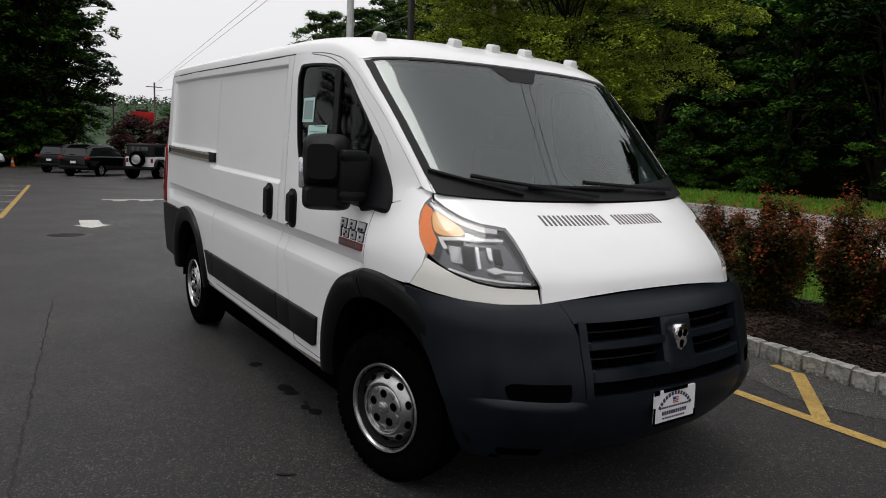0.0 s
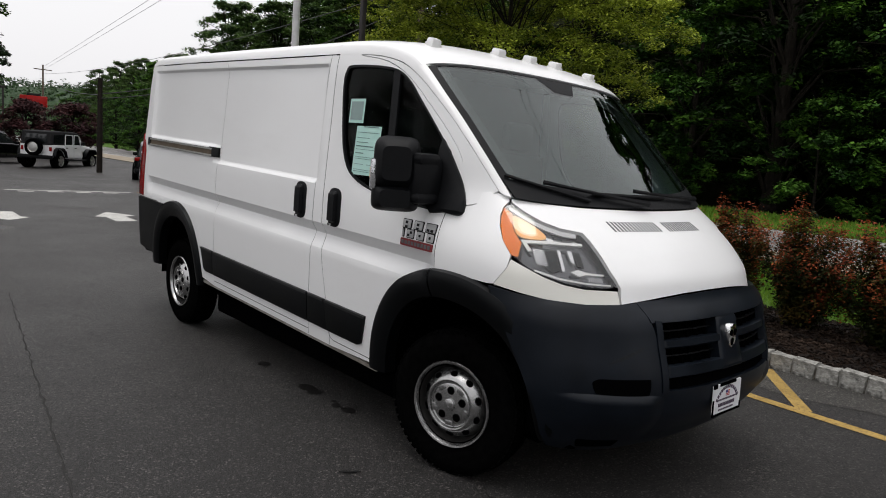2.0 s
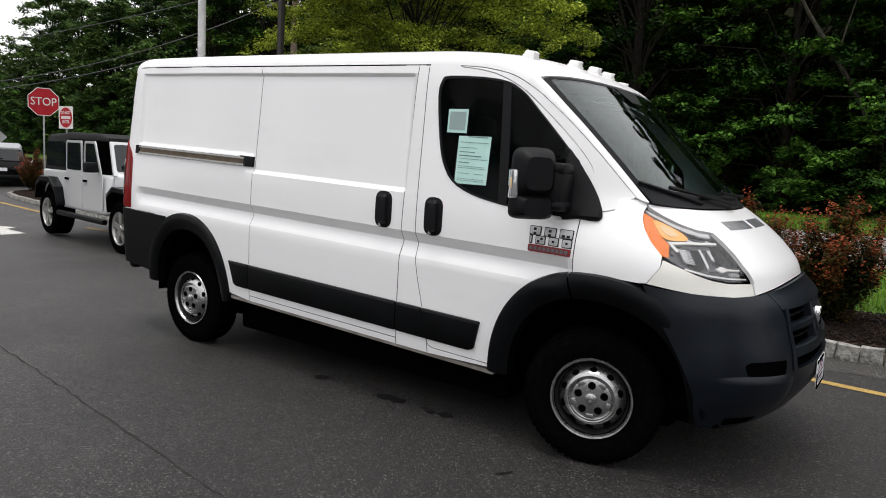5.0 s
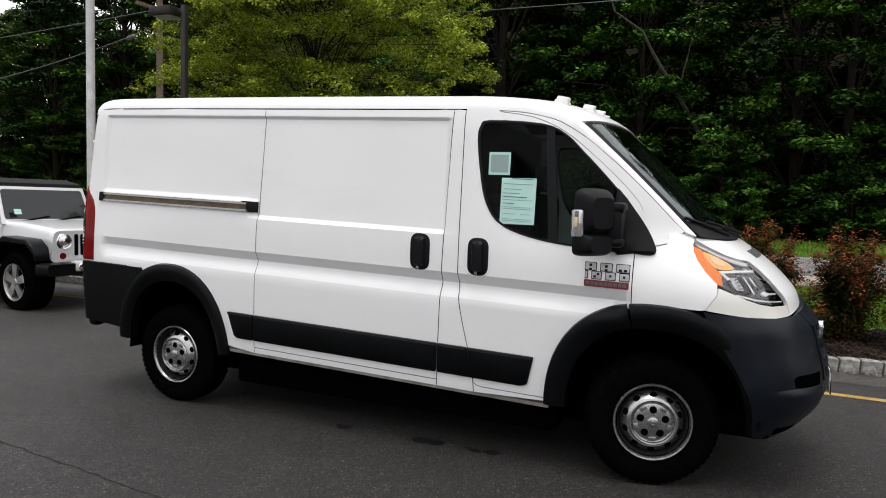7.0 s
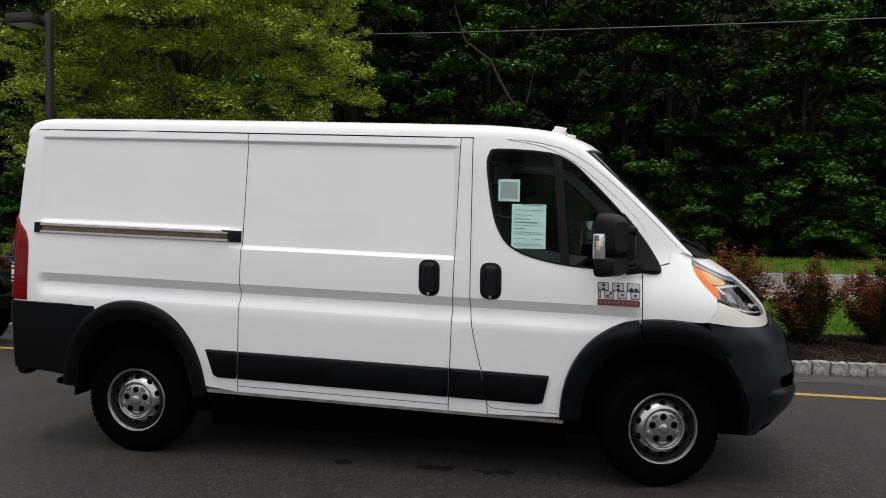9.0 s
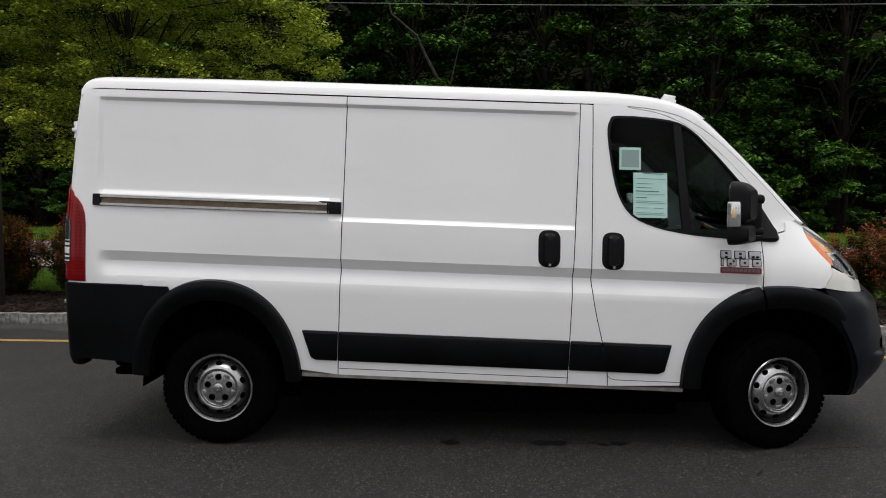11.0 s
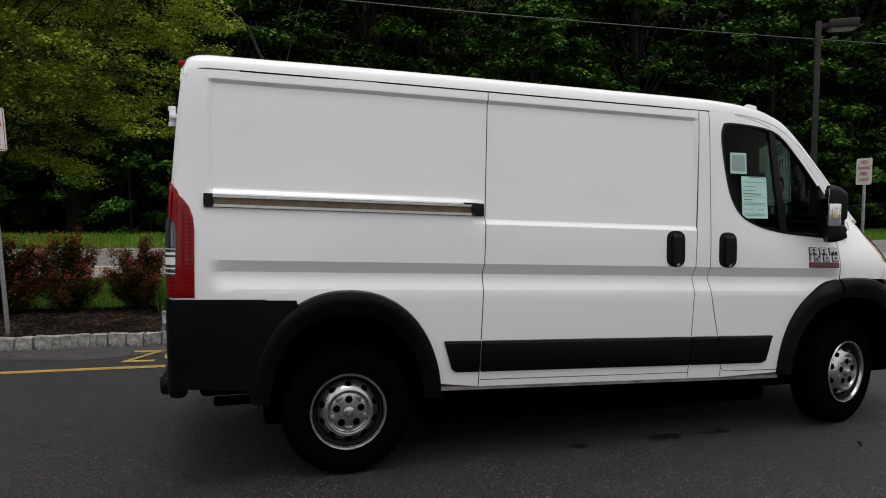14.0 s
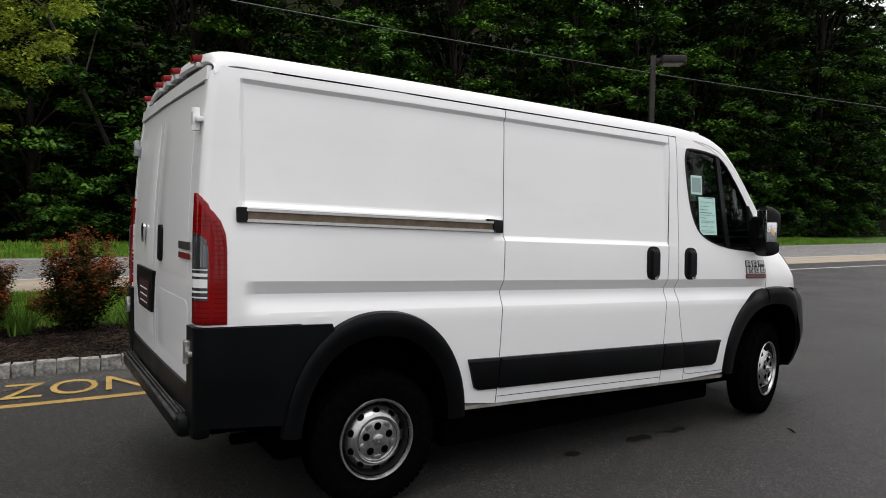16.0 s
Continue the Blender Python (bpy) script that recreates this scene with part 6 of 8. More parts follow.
painted("yellow_line", bar(-18.5, 4.4, -12.2, 3.55, 0.12), M_YELLOW, "worn yellow lane edge line")
for k in range(5):
    painted("bay_line", bar(-13.5 - 2.8 * k, -2.05 + 0.25 * k, -14.2 - 2.8 * k, -7.0, 0.10), M_ROADWHITE, "white parking bay line")
# oil drips and a tar seam
M_OIL = grained("oil_stain", (0.006, 0.006, 0.006), (0.016, 0.015, 0.015), 20, 0.35, 0.1, 0.1, 0.001)
rng = random.Random(3)
for cx, cy, r in ((1.45, -0.915, 0.05), (2.018, -0.92, 0.055), (2.117, -0.915, 0.05), (2.40, -0.93, 0.035), (2.50, -0.91, 0.045), (2.33, -0.90, 0.02)):
    pl = [(cx + r * rng.uniform(0.6, 1.15) * 1.3 * math.cos(a), cy + r * rng.uniform(0.6, 1.1) * math.sin(a)) for a in np.linspace(0, 2 * math.pi, 13)[:-1]]
    painted("oil_spot", smooth_poly(pl, 2), M_OIL, "small dark oil spot on asphalt", 0.003)
rng = random.Random(9)
M_TAR = grained("tar_seam", (0.014, 0.0135, 0.013), (0.036, 0.0345, 0.033), 60, 0.85, 0.1, 0.3, 0.004, spec=0.25)
seam = [(3.3 - 0.08 * i, -2.53 + 0.0093 * i + rng.uniform(-0.008, 0.008)) for i in range(64)]
sp = [(a, b + rng.uniform(0.001, 0.009)) for a, b in seam] + [(a, b - rng.uniform(0.001, 0.009)) for a, b in reversed(seam)]
painted("tar_seam", sp[::-1], M_TAR, "dark tar-filled seam in asphalt", 0.003)
crack = [(3.70 + 0.04 * i, -0.953 + 0.0057 * i + rng.uniform(-0.012, 0.012)) for i in range(22)]
sp = [(a, b + rng.uniform(0.001, 0.004)) for a, b in crack] + [(a, b - rng.uniform(0.001, 0.004)) for a, b in reversed(crack)]
painted("asphalt_crack", sp[::-1], M_TAR, "thin dark crack in asphalt", 0.003)
tagged(part("twig", tube(bmesh.new(), [(3.15, -1.40, GZ(3.15) + 0.004), (3.175, -1.375, GZ(3.17) + 0.006), (3.20, -1.335, GZ(3.2) + 0.006), (3.205, -1.31, GZ(3.2) + 0.004)], 0.005, 6, [0.002, 0.006, 0.005, 0.002]), M_OIL), "short dark twig lying on asphalt", "twig")
part("manhole_cover", revolve(bmesh.new(), [(0, 0.004), (0.33, 0.004), (0.36, 0.006), (0.40, 0.0)], 32), M_OIL).matrix_basis = pose(-7.6, -1.3, GZ(-7.6) + 0.002)
part("frame_ring", revolve(bmesh.new(), [(0.315, 0.0045), (0.335, 0.009), (0.36, 0.009), (0.43, 0.001)], 32), M_DUST, bpy.data.objects["manhole_cover"])
tagged(bpy.data.objects["manhole_cover"], "dark iron manhole cover set in asphalt", "manhole cover", kind="structure")


# ---- trees ----
def leaves(name, centres, radii, per, size, seed, material, squash=0.40, droop=0.25):
    """One crown: clumps of small folded leaves, facing roughly outwards and up."""
    g = np.random.default_rng(seed)
    C = np.repeat(np.array(centres), per, axis=0)
    Rr = np.repeat(np.array(radii), per)
    n = len(C)
    d = g.normal(size=(n, 3))
    d /= np.linalg.norm(d, axis=1)[:, None]
    rr = Rr * g.uniform(0.2, 1.0, n) ** 0.45 * (1 + 0.25 * np.sin(3 * np.arctan2(d[:, 1], d[:, 0]) + C[:, 0]))
    p = C + d * rr[:, None] * np.array([1, 1, squash])
    up = d * 0.4 + np.array([0, 0, 1.0]) + g.normal(size=(n, 3)) * 0.28
    up /= np.linalg.norm(up, axis=1)[:, None]
    t = np.cross(up, g.normal(size=(n, 3)))
    t /= np.linalg.norm(t, axis=1)[:, None] + 1e-9
    b = np.cross(up, t)
    L = size * g.uniform(0.6, 1.35, n)[:, None]
    v0 = p - t * L * 0.5
    v1 = p + b * L * 0.30 - up * L * droop * 0.5
    v2 = p + t * L * 0.55 - up * L * droop
    v3 = p - b * L * 0.30 - up * L * droop * 0.5
    V = np.stack([v0, v1, v2, v3], 1).reshape(-1, 3)
    F = np.arange(4 * n).reshape(-1, 4)
    me = bpy.data.meshes.new(name)
    me.from_pydata(V.tolist(), [], F.tolist())
    me.materials.append(material)
    return me


def tree(seed, height, spread, boughs, twigs, per, size, material, label, trunk_r=0.2, base=0.25, shape=1.0, clump_r=0.5, category="tree", squash=0.42, fan=0.34):
    """A tapered trunk with limbs; each limb carries a drooping fan of small leaf clumps, with gaps between the tiers."""
    r = random.Random(seed)
    t = thing("tree", label, category)
    bm = bmesh.new()
    lean = (r.uniform(-0.3, 0.3), r.uniform(-0.3, 0.3))
    tp = [(lean[0] * k * k + 0.06 * math.sin(5 * k + seed), lean[1] * k * k, height * 0.9 * k) for k in np.linspace(0, 1, 9)]
    tube(bm, tp, 0, 9, [trunk_r * (1.25 - 1.1 * k) if k > 0 else trunk_r * 1.5 for k in np.linspace(0, 1, 9)])
    centres, radii = [], []
    for i in range(boughs):
        h = base + (1 - base) * (i + 0.5) / boughs
        a = i * 2.39996 + r.uniform(-0.4, 0.4)
        k = (h - base) / (1 - base)
        env = spread * (math.sin(math.pi * min(1, 0.12 + 0.88 * k ** shape)) ** 0.6 + 0.12)
        reach = env * r.uniform(0.62, 1.05)
        d = Vector((math.cos(a), math.sin(a), 0))
        sd = Vector((-math.sin(a), math.cos(a), 0))
        zt = height * h + r.uniform(-0.3, 0.3)
        s = Vector(tp[min(8, int(8 * max(0.08, h - 0.10)))])
        s.z = max(0.1, min(s.z, zt - 0.15 * reach))
        mid = s.lerp(d * reach * 0.5 + Vector((0, 0, zt)), 0.7) + Vector((0, 0, 0.06 * reach))
        tube(bm, [s, mid, d * reach * 0.9 + Vector((0, 0, zt - 0.10 * reach))], 0, 5, [trunk_r * 0.36 * (1.1 - h * 0.7), trunk_r * 0.18, trunk_r * 0.05])
        for j in range(twigs):
            u = r.uniform(0.22, 1.0) ** 0.75
            v = r.uniform(-1, 1) * fan * reach * (0.45 + 0.9 * u - 0.75 * u * u)
            centres.append(tuple(d * reach * u + sd * v + Vector((0, 0, zt + 0.10 * reach * math.sin(2.6 * u) - 0.20 * reach * u * u - 0.10 * abs(v) + r.gauss(0, 0.10) * clump_r * 2))))
            radii.append(clump_r * r.uniform(0.6, 1.3) * (1.15 - 0.35 * u))
    part("trunk", bm, M_BARK, t)
    o = new("crown", leaves("crown", centres, radii, per, size, seed, material, squash))
    o.parent = t
    return t


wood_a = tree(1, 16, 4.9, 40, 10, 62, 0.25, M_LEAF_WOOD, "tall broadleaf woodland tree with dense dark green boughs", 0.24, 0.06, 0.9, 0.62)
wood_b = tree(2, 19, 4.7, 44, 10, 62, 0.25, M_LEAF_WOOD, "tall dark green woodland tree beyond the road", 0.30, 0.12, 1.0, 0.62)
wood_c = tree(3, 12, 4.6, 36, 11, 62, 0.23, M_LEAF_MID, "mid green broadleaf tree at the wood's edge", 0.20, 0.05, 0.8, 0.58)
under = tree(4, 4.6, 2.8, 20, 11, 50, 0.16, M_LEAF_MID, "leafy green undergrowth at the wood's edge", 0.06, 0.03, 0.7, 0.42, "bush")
plum = tree(5, 3.7, 1.9, 26, 14, 24, 0.18, M_LEAF_PLUM, "dark red purple-leaved plum tree", 0.12, 0.2, 0.8, 0.42)
plum.matrix_basis = pose(-42, 8.2, GZ(-42))
light = tree(6, 9.6, 3.6, 104, 30, 84, 0.062, M_LEAF_LIGHT, "yellow-green broadleaf tree on the grass strip", 0.06, 0.25, 0.80, 0.30, fan=0.46)
light.matrix_basis = pose(-4.85, 7.75, 0.1)
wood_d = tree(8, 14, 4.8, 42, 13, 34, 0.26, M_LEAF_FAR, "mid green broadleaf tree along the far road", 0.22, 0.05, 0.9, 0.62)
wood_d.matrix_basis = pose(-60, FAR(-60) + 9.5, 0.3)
rng = random.Random(12)
wood_a.matrix_basis = pose(6, FAR(6) + 9.5, 0.4)
wood_b.matrix_basis = pose(-4, FAR(-4) + 12, 0.6)
wood_c.matrix_basis = pose(14, FAR(14) + 8, 0.3)
under.matrix_basis = pose(3, FAR(3) + 7.2, 0.2)


def plant(proto, x, y, z, sc):
    o = copy_thing(proto, pose(x, y, z, 0, 0, rng.uniform(0, 360)))
    o.scale = (sc, sc, sc * rng.uniform(0.92, 1.1))
    return o


copy_thing(plum, pose(-44.0, 6.0, GZ(-44), 0, 0, 70))
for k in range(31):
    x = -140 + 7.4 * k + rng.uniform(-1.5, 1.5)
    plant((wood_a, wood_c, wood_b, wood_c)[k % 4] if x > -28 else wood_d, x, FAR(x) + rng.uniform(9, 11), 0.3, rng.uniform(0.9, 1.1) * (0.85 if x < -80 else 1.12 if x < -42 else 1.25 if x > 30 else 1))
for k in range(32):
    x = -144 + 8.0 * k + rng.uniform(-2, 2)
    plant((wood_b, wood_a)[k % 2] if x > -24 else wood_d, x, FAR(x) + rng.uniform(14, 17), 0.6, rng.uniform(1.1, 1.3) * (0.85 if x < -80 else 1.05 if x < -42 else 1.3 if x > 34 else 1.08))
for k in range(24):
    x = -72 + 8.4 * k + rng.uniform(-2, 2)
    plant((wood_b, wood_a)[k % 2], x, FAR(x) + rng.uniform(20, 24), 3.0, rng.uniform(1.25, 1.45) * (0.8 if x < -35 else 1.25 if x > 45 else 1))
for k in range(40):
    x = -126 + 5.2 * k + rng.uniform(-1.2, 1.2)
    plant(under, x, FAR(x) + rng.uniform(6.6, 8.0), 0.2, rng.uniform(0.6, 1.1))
dead = thing("dead_tree", "bare pale leaning tree at the wood's edge", "tree", pose(0, 0, 0))
part("trunk", tube(bmesh.new(), [(3.4, 32.0, 1.8), (1.6, 30.0, 5.6), (-0.1, 27.0, 8.4), (-0.5, 26.4, 9.2), (-1.5, 25.2, 9.8), (-1.9, 24.6, 11.2)], 0, 8, [0.13, 0.10, 0.07, 0.055, 0.04, 0.018]), M_DEADWOOD, dead)
part("limb", tube(bmesh.new(), [(0.9, 28.8, 6.8), (1.4, 28.4, 9.0), (1.9, 28.0, 11.0)], 0, 6, [0.045, 0.03, 0.012]), M_DEADWOOD, dead)
# the dark stand at the far end of the lot and trees behind the parked cars
for x, y, s in ((-52, -20, 1.1), (-54, -13, 1.15), (-51, -7, 1.05), (-54, -2.5, 1.05), (-58, -9, 1.2), (-60, -16, 1.2), (-61, -4, 1.1), (-57, 1.0, 1.05), (-53, 1.8, 1.0), (-58, 3.2, 1.0), (-49.5, -16, 1.2), (-50, -10, 1.2), (-50.5, -4.5, 1.15), (-53, -0.5, 1.2), (-48, -22, 1.2), (-56, -18, 1.4), (-57, -5.5, 1.35), (-58, -1, 1.3)):
    plant(rng.choice((wood_a, wood_b)), x, y, GZ(x), s)
for x, y, s in ((-55, -24, 1.2), (-56, -11, 1.3), (-55.5, -6.5, 1.3), (-62, -8, 1.4), (-63, -12, 1.4), (-64, -1, 1.3), (-62, 1.5, 1.2), (-66, -6, 1.5), (-59, -13, 1.4), (-54.5, -15.5, 1.3), (-52, -3.0, 1.2), (-60, 0.5, 1.2), (-68, -2, 1.5), (-67, -14, 1.5)):
    plant(rng.choice((wood_a, wood_b)), x, y, GZ(x), s)
for x, y, s in ((-50, 0.6, 0.9), (-53, 2.2, 0.9), (-47, -17, 1.0), (-47, -12, 0.9), (-47, -7, 0.9), (-49, -2.5, 0.9), (-51, 1.2, 0.8), (-48.5, -14.5, 1.1), (-48.5, -9.5, 1.1), (-49.5, -5, 1.1), (-51, -0.8, 1.05)):
    plant(under, x, y, GZ(x), s)
for x, y, s in ((-75, 16, 0.5), (-80, 22, 0.6), (-66, 20, 0.6), (-58, 19, 0.7)):
    plant(wood_c, x, y, 0, s)
for x, y, s in ((-41, 29, 1.0), (-36.5, 31, 1.05), (-33, 34, 1.1), (-45, 32, 1.05), (-29, 33, 1.1), (52, 34, 1.5), (60, 37, 1.6), (68, 35, 1.6), (76, 40, 1.7), (85, 42, 1.8), (64, 44, 1.7)):
    plant(rng.choice((wood_a, wood_b)), x, y, 0.5, s)
# unseen trees closing the lot ahead of the van and beside it, shaping light
for x, y, s in ((66, 2, 1.1), (68, -12, 1.1), (66, -26, 1.0)) + tuple((-58 + 11 * k, -46 - 3 * (k % 2), 0.95) for k in range(11)) + tuple((46 + 3 * (k % 2), -28 + 8 * k, 0.95) for k in range(4)):
    plant(rng.choice((wood_a, wood_b)), x, y, 0, s)


# a far wooded hill
def hill(x0, y0, rx, ry, h, seed):
    bm = bmesh.new()
    n = 36
    rows = []
    for i in range(n + 1):
        row = []
        for j in range(n + 1):
            u, v = 2 * i / n - 1, 2 * j / n - 1
            k = max(0, 1 - u * u) * max(0, 1 - v * v)
            z = h * k ** 0.7 + 3.0 * k * noise.noise(Vector((u * 9, v * 9, seed))) + 2.2 * k * noise.noise(Vector((u * 31, v * 31, seed)))
            row.append(bm.verts.new((x0 + rx * u, y0 + ry * v, z - 1)))
        rows.append(row)
    for a, b in zip(rows, rows[1:]):
        for j in range(n):
            bm.faces.new((a[j], b[j], b[j + 1], a[j + 1]))
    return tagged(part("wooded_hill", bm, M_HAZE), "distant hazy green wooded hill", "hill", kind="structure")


def hill_woods(x0, y0, rx, ry, h, seed, n):
    """The tree crowns that cover a far hill."""
    q = np.random.default_rng(seed)
    cs = []
    for u, v in q.uniform(-0.9, 0.9, (n, 2)):
        k = (1 - u * u) * (1 - v * v)
        cs.append((x0 + rx * u, y0 + ry * v, h * k ** 0.7 + 1.0 + q.uniform(-1.0, 2.2)))
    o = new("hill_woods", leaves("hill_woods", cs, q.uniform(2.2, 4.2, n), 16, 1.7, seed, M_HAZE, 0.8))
    return tagged(o, "hazy green tree crowns covering a far hill", "woods", kind="stuff")


hill(-330, 70, 120, 200, 8, 1.0)
hill_woods(-330, 70, 120, 200, 8, 41, 2600)
hill(-460, 160, 120, 280, 27, 2.0)
hill_woods(-460, 160, 120, 280, 27, 42, 2600)


# barberry shrubs
def shrub(seed):
    r = random.Random(seed)
    t = thing("barberry_shrub", "purple-red and green barberry shrub in the mulch bed", "shrub", group="shrubs along the kerb")
    bm = bmesh.new()
    cs, rs, tips = [], [], []
    for i in range(52):
        a, lean = r.uniform(0, 6.283), r.uniform(0.03, 0.46)
        h = r.uniform(0.35, 1.15) * (1.1 - 0.55 * lean)
        tipp = Vector((lean * math.cos(a), lean * math.sin(a), h))
        mid = Vector((tipp.x * 0.45, tipp.y * 0.45, h * 0.55))
        tube(bm, [(0.05 * math.cos(a), 0.05 * math.sin(a), -0.05), mid, tipp], 0, 4, [0.008, 0.005, 0.002])
        for k in (0.3, 0.5, 0.68, 0.84, 1.0):
            q = mid.lerp(tipp, (k - 0.5) * 2) if k > 0.5 else Vector((0, 0, 0)).lerp(mid, k * 2)
            cs.append(tuple(q))
            rs.append(0.095 + 0.10 * (1 - k))
        tips += [tuple(tipp), tuple(tipp + Vector((0.05 * math.cos(a), 0.05 * math.sin(a), 0.09))), tuple(mid.lerp(tipp, 0.8))]
    part("branch", bm, M_BARK, t)
    o = new("foliage", leaves("foliage", cs, rs, 120, 0.034, seed, M_LEAF_BARB, 1.0))
    o.parent = t
    o = tagged(new("red_growth", leaves("red_growth", tips, [0.05 + 0.03 * (i % 3) for i in range(len(tips))], 42, 0.030, seed + 50, M_LEAF_TIP, 1.6)), "red young shoots")
    o.parent = t
    return t


protos = [shrub(s) for s in (21, 22, 23)]
spots = [(7.75, 1.7), (-19.0, 0.75), (-6.4, 1.6), (-5.4, 1.65), (-4.4, 1.6), (-3.5, 1.7), (-2.75, 1.65), (-1.9, 1.75), (-0.95, 1.7), (-0.1, 1.5), (0.8, 1.4), (1.6, 1.3), (2.4, 1.2), (3.2, 1.25), (4.05, 1.2), (4.95, 1.18), (5.9, 1.3), (6.8, 1.3)]
rng = random.Random(5)
for i, (x, dy) in enumerate(spots):
    m = pose(x, KERB(x) + dy, isl_z(x, KERB(x) + dy), 0, 0, rng.uniform(0, 360))
    if i < 3:
        protos[i].matrix_basis = m
    else:
        o = copy_thing(protos[i % 3], m)
        s = rng.uniform(0.9, 1.06) * (1.15 if x > 1.5 else 1)
        w = 1.02 if x < -0.5 else 0.86
        o.scale = (s * w, s * w, s * rng.uniform(0.86, 1.0) * (0.92 if x < -0.5 else 0.86))


# grass blades on the strip and the verge
def blades(name, pts, h, seed, material, label, lean=0.5, wid=0.008):
    g = np.random.default_rng(seed)
    P = np.array(pts)
    n = len(P)
    a = g.uniform(0, 6.283, n)
    H = h * g.uniform(0.5, 1.3, n)
    dx = np.stack([np.cos(a), np.sin(a), np.zeros(n)], 1)
    sd = np.stack([-np.sin(a), np.cos(a), np.zeros(n)], 1) * wid
    tip = P + dx * (H * lean * g.uniform(0.2, 1, n))[:, None] + np.array([0, 0, 1.0]) * H[:, None]
    V = np.stack([P - sd, P + sd, tip], 1).reshape(-1, 3)
    me = bpy.data.meshes.new(name)
    me.from_pydata(V.tolist(), [], np.arange(3 * n).reshape(-1, 3).tolist())
    me.materials.append(material)
    return tagged(new(name, me), label, "grass", kind="stuff")


g = np.random.default_rng(8)
pts = []
for x, u in zip(g.uniform(-18, 10.5, 80000), g.uniform(0, 1, 80000)):
    y = KERB(x) + 1.9 + u * max(0.2, 10.5 - KERB(x) - 1.9)
    pts.append((x, y, isl_z(x, y)))
blades("grass_strip", pts, 0.09, 1, M_GRASS, "mown bright green grass strip", wid=0.009)
pts = []
for x, u in zip(g.uniform(-40, 60, 60000), g.uniform(0, 1, 60000)):
    y = FAR(x) + 0.05 + u * 6.6
    pts.append((x, y, 0.01 + 0.03 * (y - FAR(x))))
blades("grass_verge", pts, 0.16, 2, M_GRASS, "rough green roadside grass", wid=0.03)
M_LILY = leaf_mat("lily_strap_leaf", (0.030, 0.075, 0.010), (0.060, 0.130, 0.018), (0.11, 0.20, 0.03), 0.3, 1.5)
M_BLOSSOM = leaf_mat("yellow_lily_petal", (0.55, 0.40, 0.06), (0.66, 0.50, 0.12), (0.72, 0.42, 0.22), 0.3)
# strap-leaved lilies between the shrubs
for i, (x, y) in enumerate(((-1.55, KERB(-1.55) + 1.5), (-0.4, KERB(-0.4) + 1.5), (2.0, KERB(2.0) + 1.5), (7.4, KERB(7.4) + 1.2), (8.3, 4.7), (8.9, 4.75), (7.75, KERB(7.75) + 0.75), (8.15, KERB(8.15) + 0.8))):
    q = [(x + g.normal() * 0.05, y + g.normal() * 0.05, isl_z(x, y) - 0.02) for _ in range(90)]
    o = blades("day_lily", q, 0.42, 30 + i, M_LILY, "clump of green strap leaves in the bed", 0.8, 0.012)
    tagged(o, "clump of green strap-leaved lily in the mulch bed", "plant", kind="thing")
    if i > 3:
        fl = leaves("blossom", [(a, b, isl_z(x, y) + 0.36 + 0.1 * math.sin(9 * a)) for a, b, _ in q[:40:2]], [0.06] * 20, 7, 0.07, 60 + i, M_BLOSSOM, 0.8)
        tagged(new("blossom", fl), "pale yellow blossom").parent = o


# ---- poles, signs, wires ----
def post(bm, x, y, z0, z1, r, seg=10):
    tube(bm, [(x, y, z0), (x, y, z1)], r, seg)
    return bm


def lamp_post(x, y, z, h, turn):
    t = thing("street_lamp", "dark bronze square lamp post with a shoebox head", "street lamp", pose(x, y, z, 0, 0, turn), "lamp posts on the island")
    part("pole", boxm(-0.045, 0.045, -0.045, 0.045, 0, h, 0.008), M_BRONZE, t)
    part("base", boxm(-0.11, 0.11, -0.11, 0.11, -0.02, 0.025, 0.006), M_BRONZE, t)
    part("arm", boxm(0.05, 0.16, -0.03, 0.03, h - 0.13, h - 0.05, 0.006), M_BRONZE, t)
    hd = part("lamp_head", boxm(0.14, 0.60, -0.19, 0.19, h - 0.16, h - 0.02, 0.02), M_BRONZE, t)
    part("diffuser", boxm(0.19, 0.55, -0.14, 0.14, h - 0.175, h - 0.158, 0.004), M_GALV, hd)
    return t


lamp_post(-4.81, 4.05, 0.05, 4.62, 180)
lamp_post(9.1, 5.2, 0.15, 4.62, -35)
fp = thing("flag_pole", "tall white painted metal pole", "pole", pose(-6.61, 3.72, -0.05))
part("shaft", tube(bmesh.new(), [(0, 0, 0), (0, 0, 5), (0, 0, 11)], 0, 14, [0.075, 0.07, 0.05]), M_POLEWHITE, fp)
part("cleat_box", boxm(0.06, 0.14, -0.05, 0.05, 1.45, 1.75, 0.01), M_POLEWHITE, fp)


def sign(name, x, y, z, w, h, bottom, turn, label, face, posts=(0,), tilt=0, back=M_GALV):
    t = thing(name, label, "sign", pose(x, y, z, 0, tilt, turn))
    for px in posts:
        part("post", boxm(px - 0.022, px + 0.022, 0.004, 0.034, -0.1, bottom + h * 0.9, 0.004), M_GALV, t)
    pn = part("panel", prism(bmesh.new(), round_poly([(-w / 2, bottom), (w / 2, bottom), (w / 2, bottom + h), (-w / 2, bottom + h)], 0.03, 4), 0, 0.004, m=pose(0, 0, 0, 90)), face, t)
    return t, pn


def words(pn, rows, m, depth=0.001):
    for s, size, zz, wd in rows:
        part("lettering", text_bm(s, size, depth, pose(0, -0.0055, zz, 90, 0, 0), widen=wd, bold=size * 0.016), m, pn)


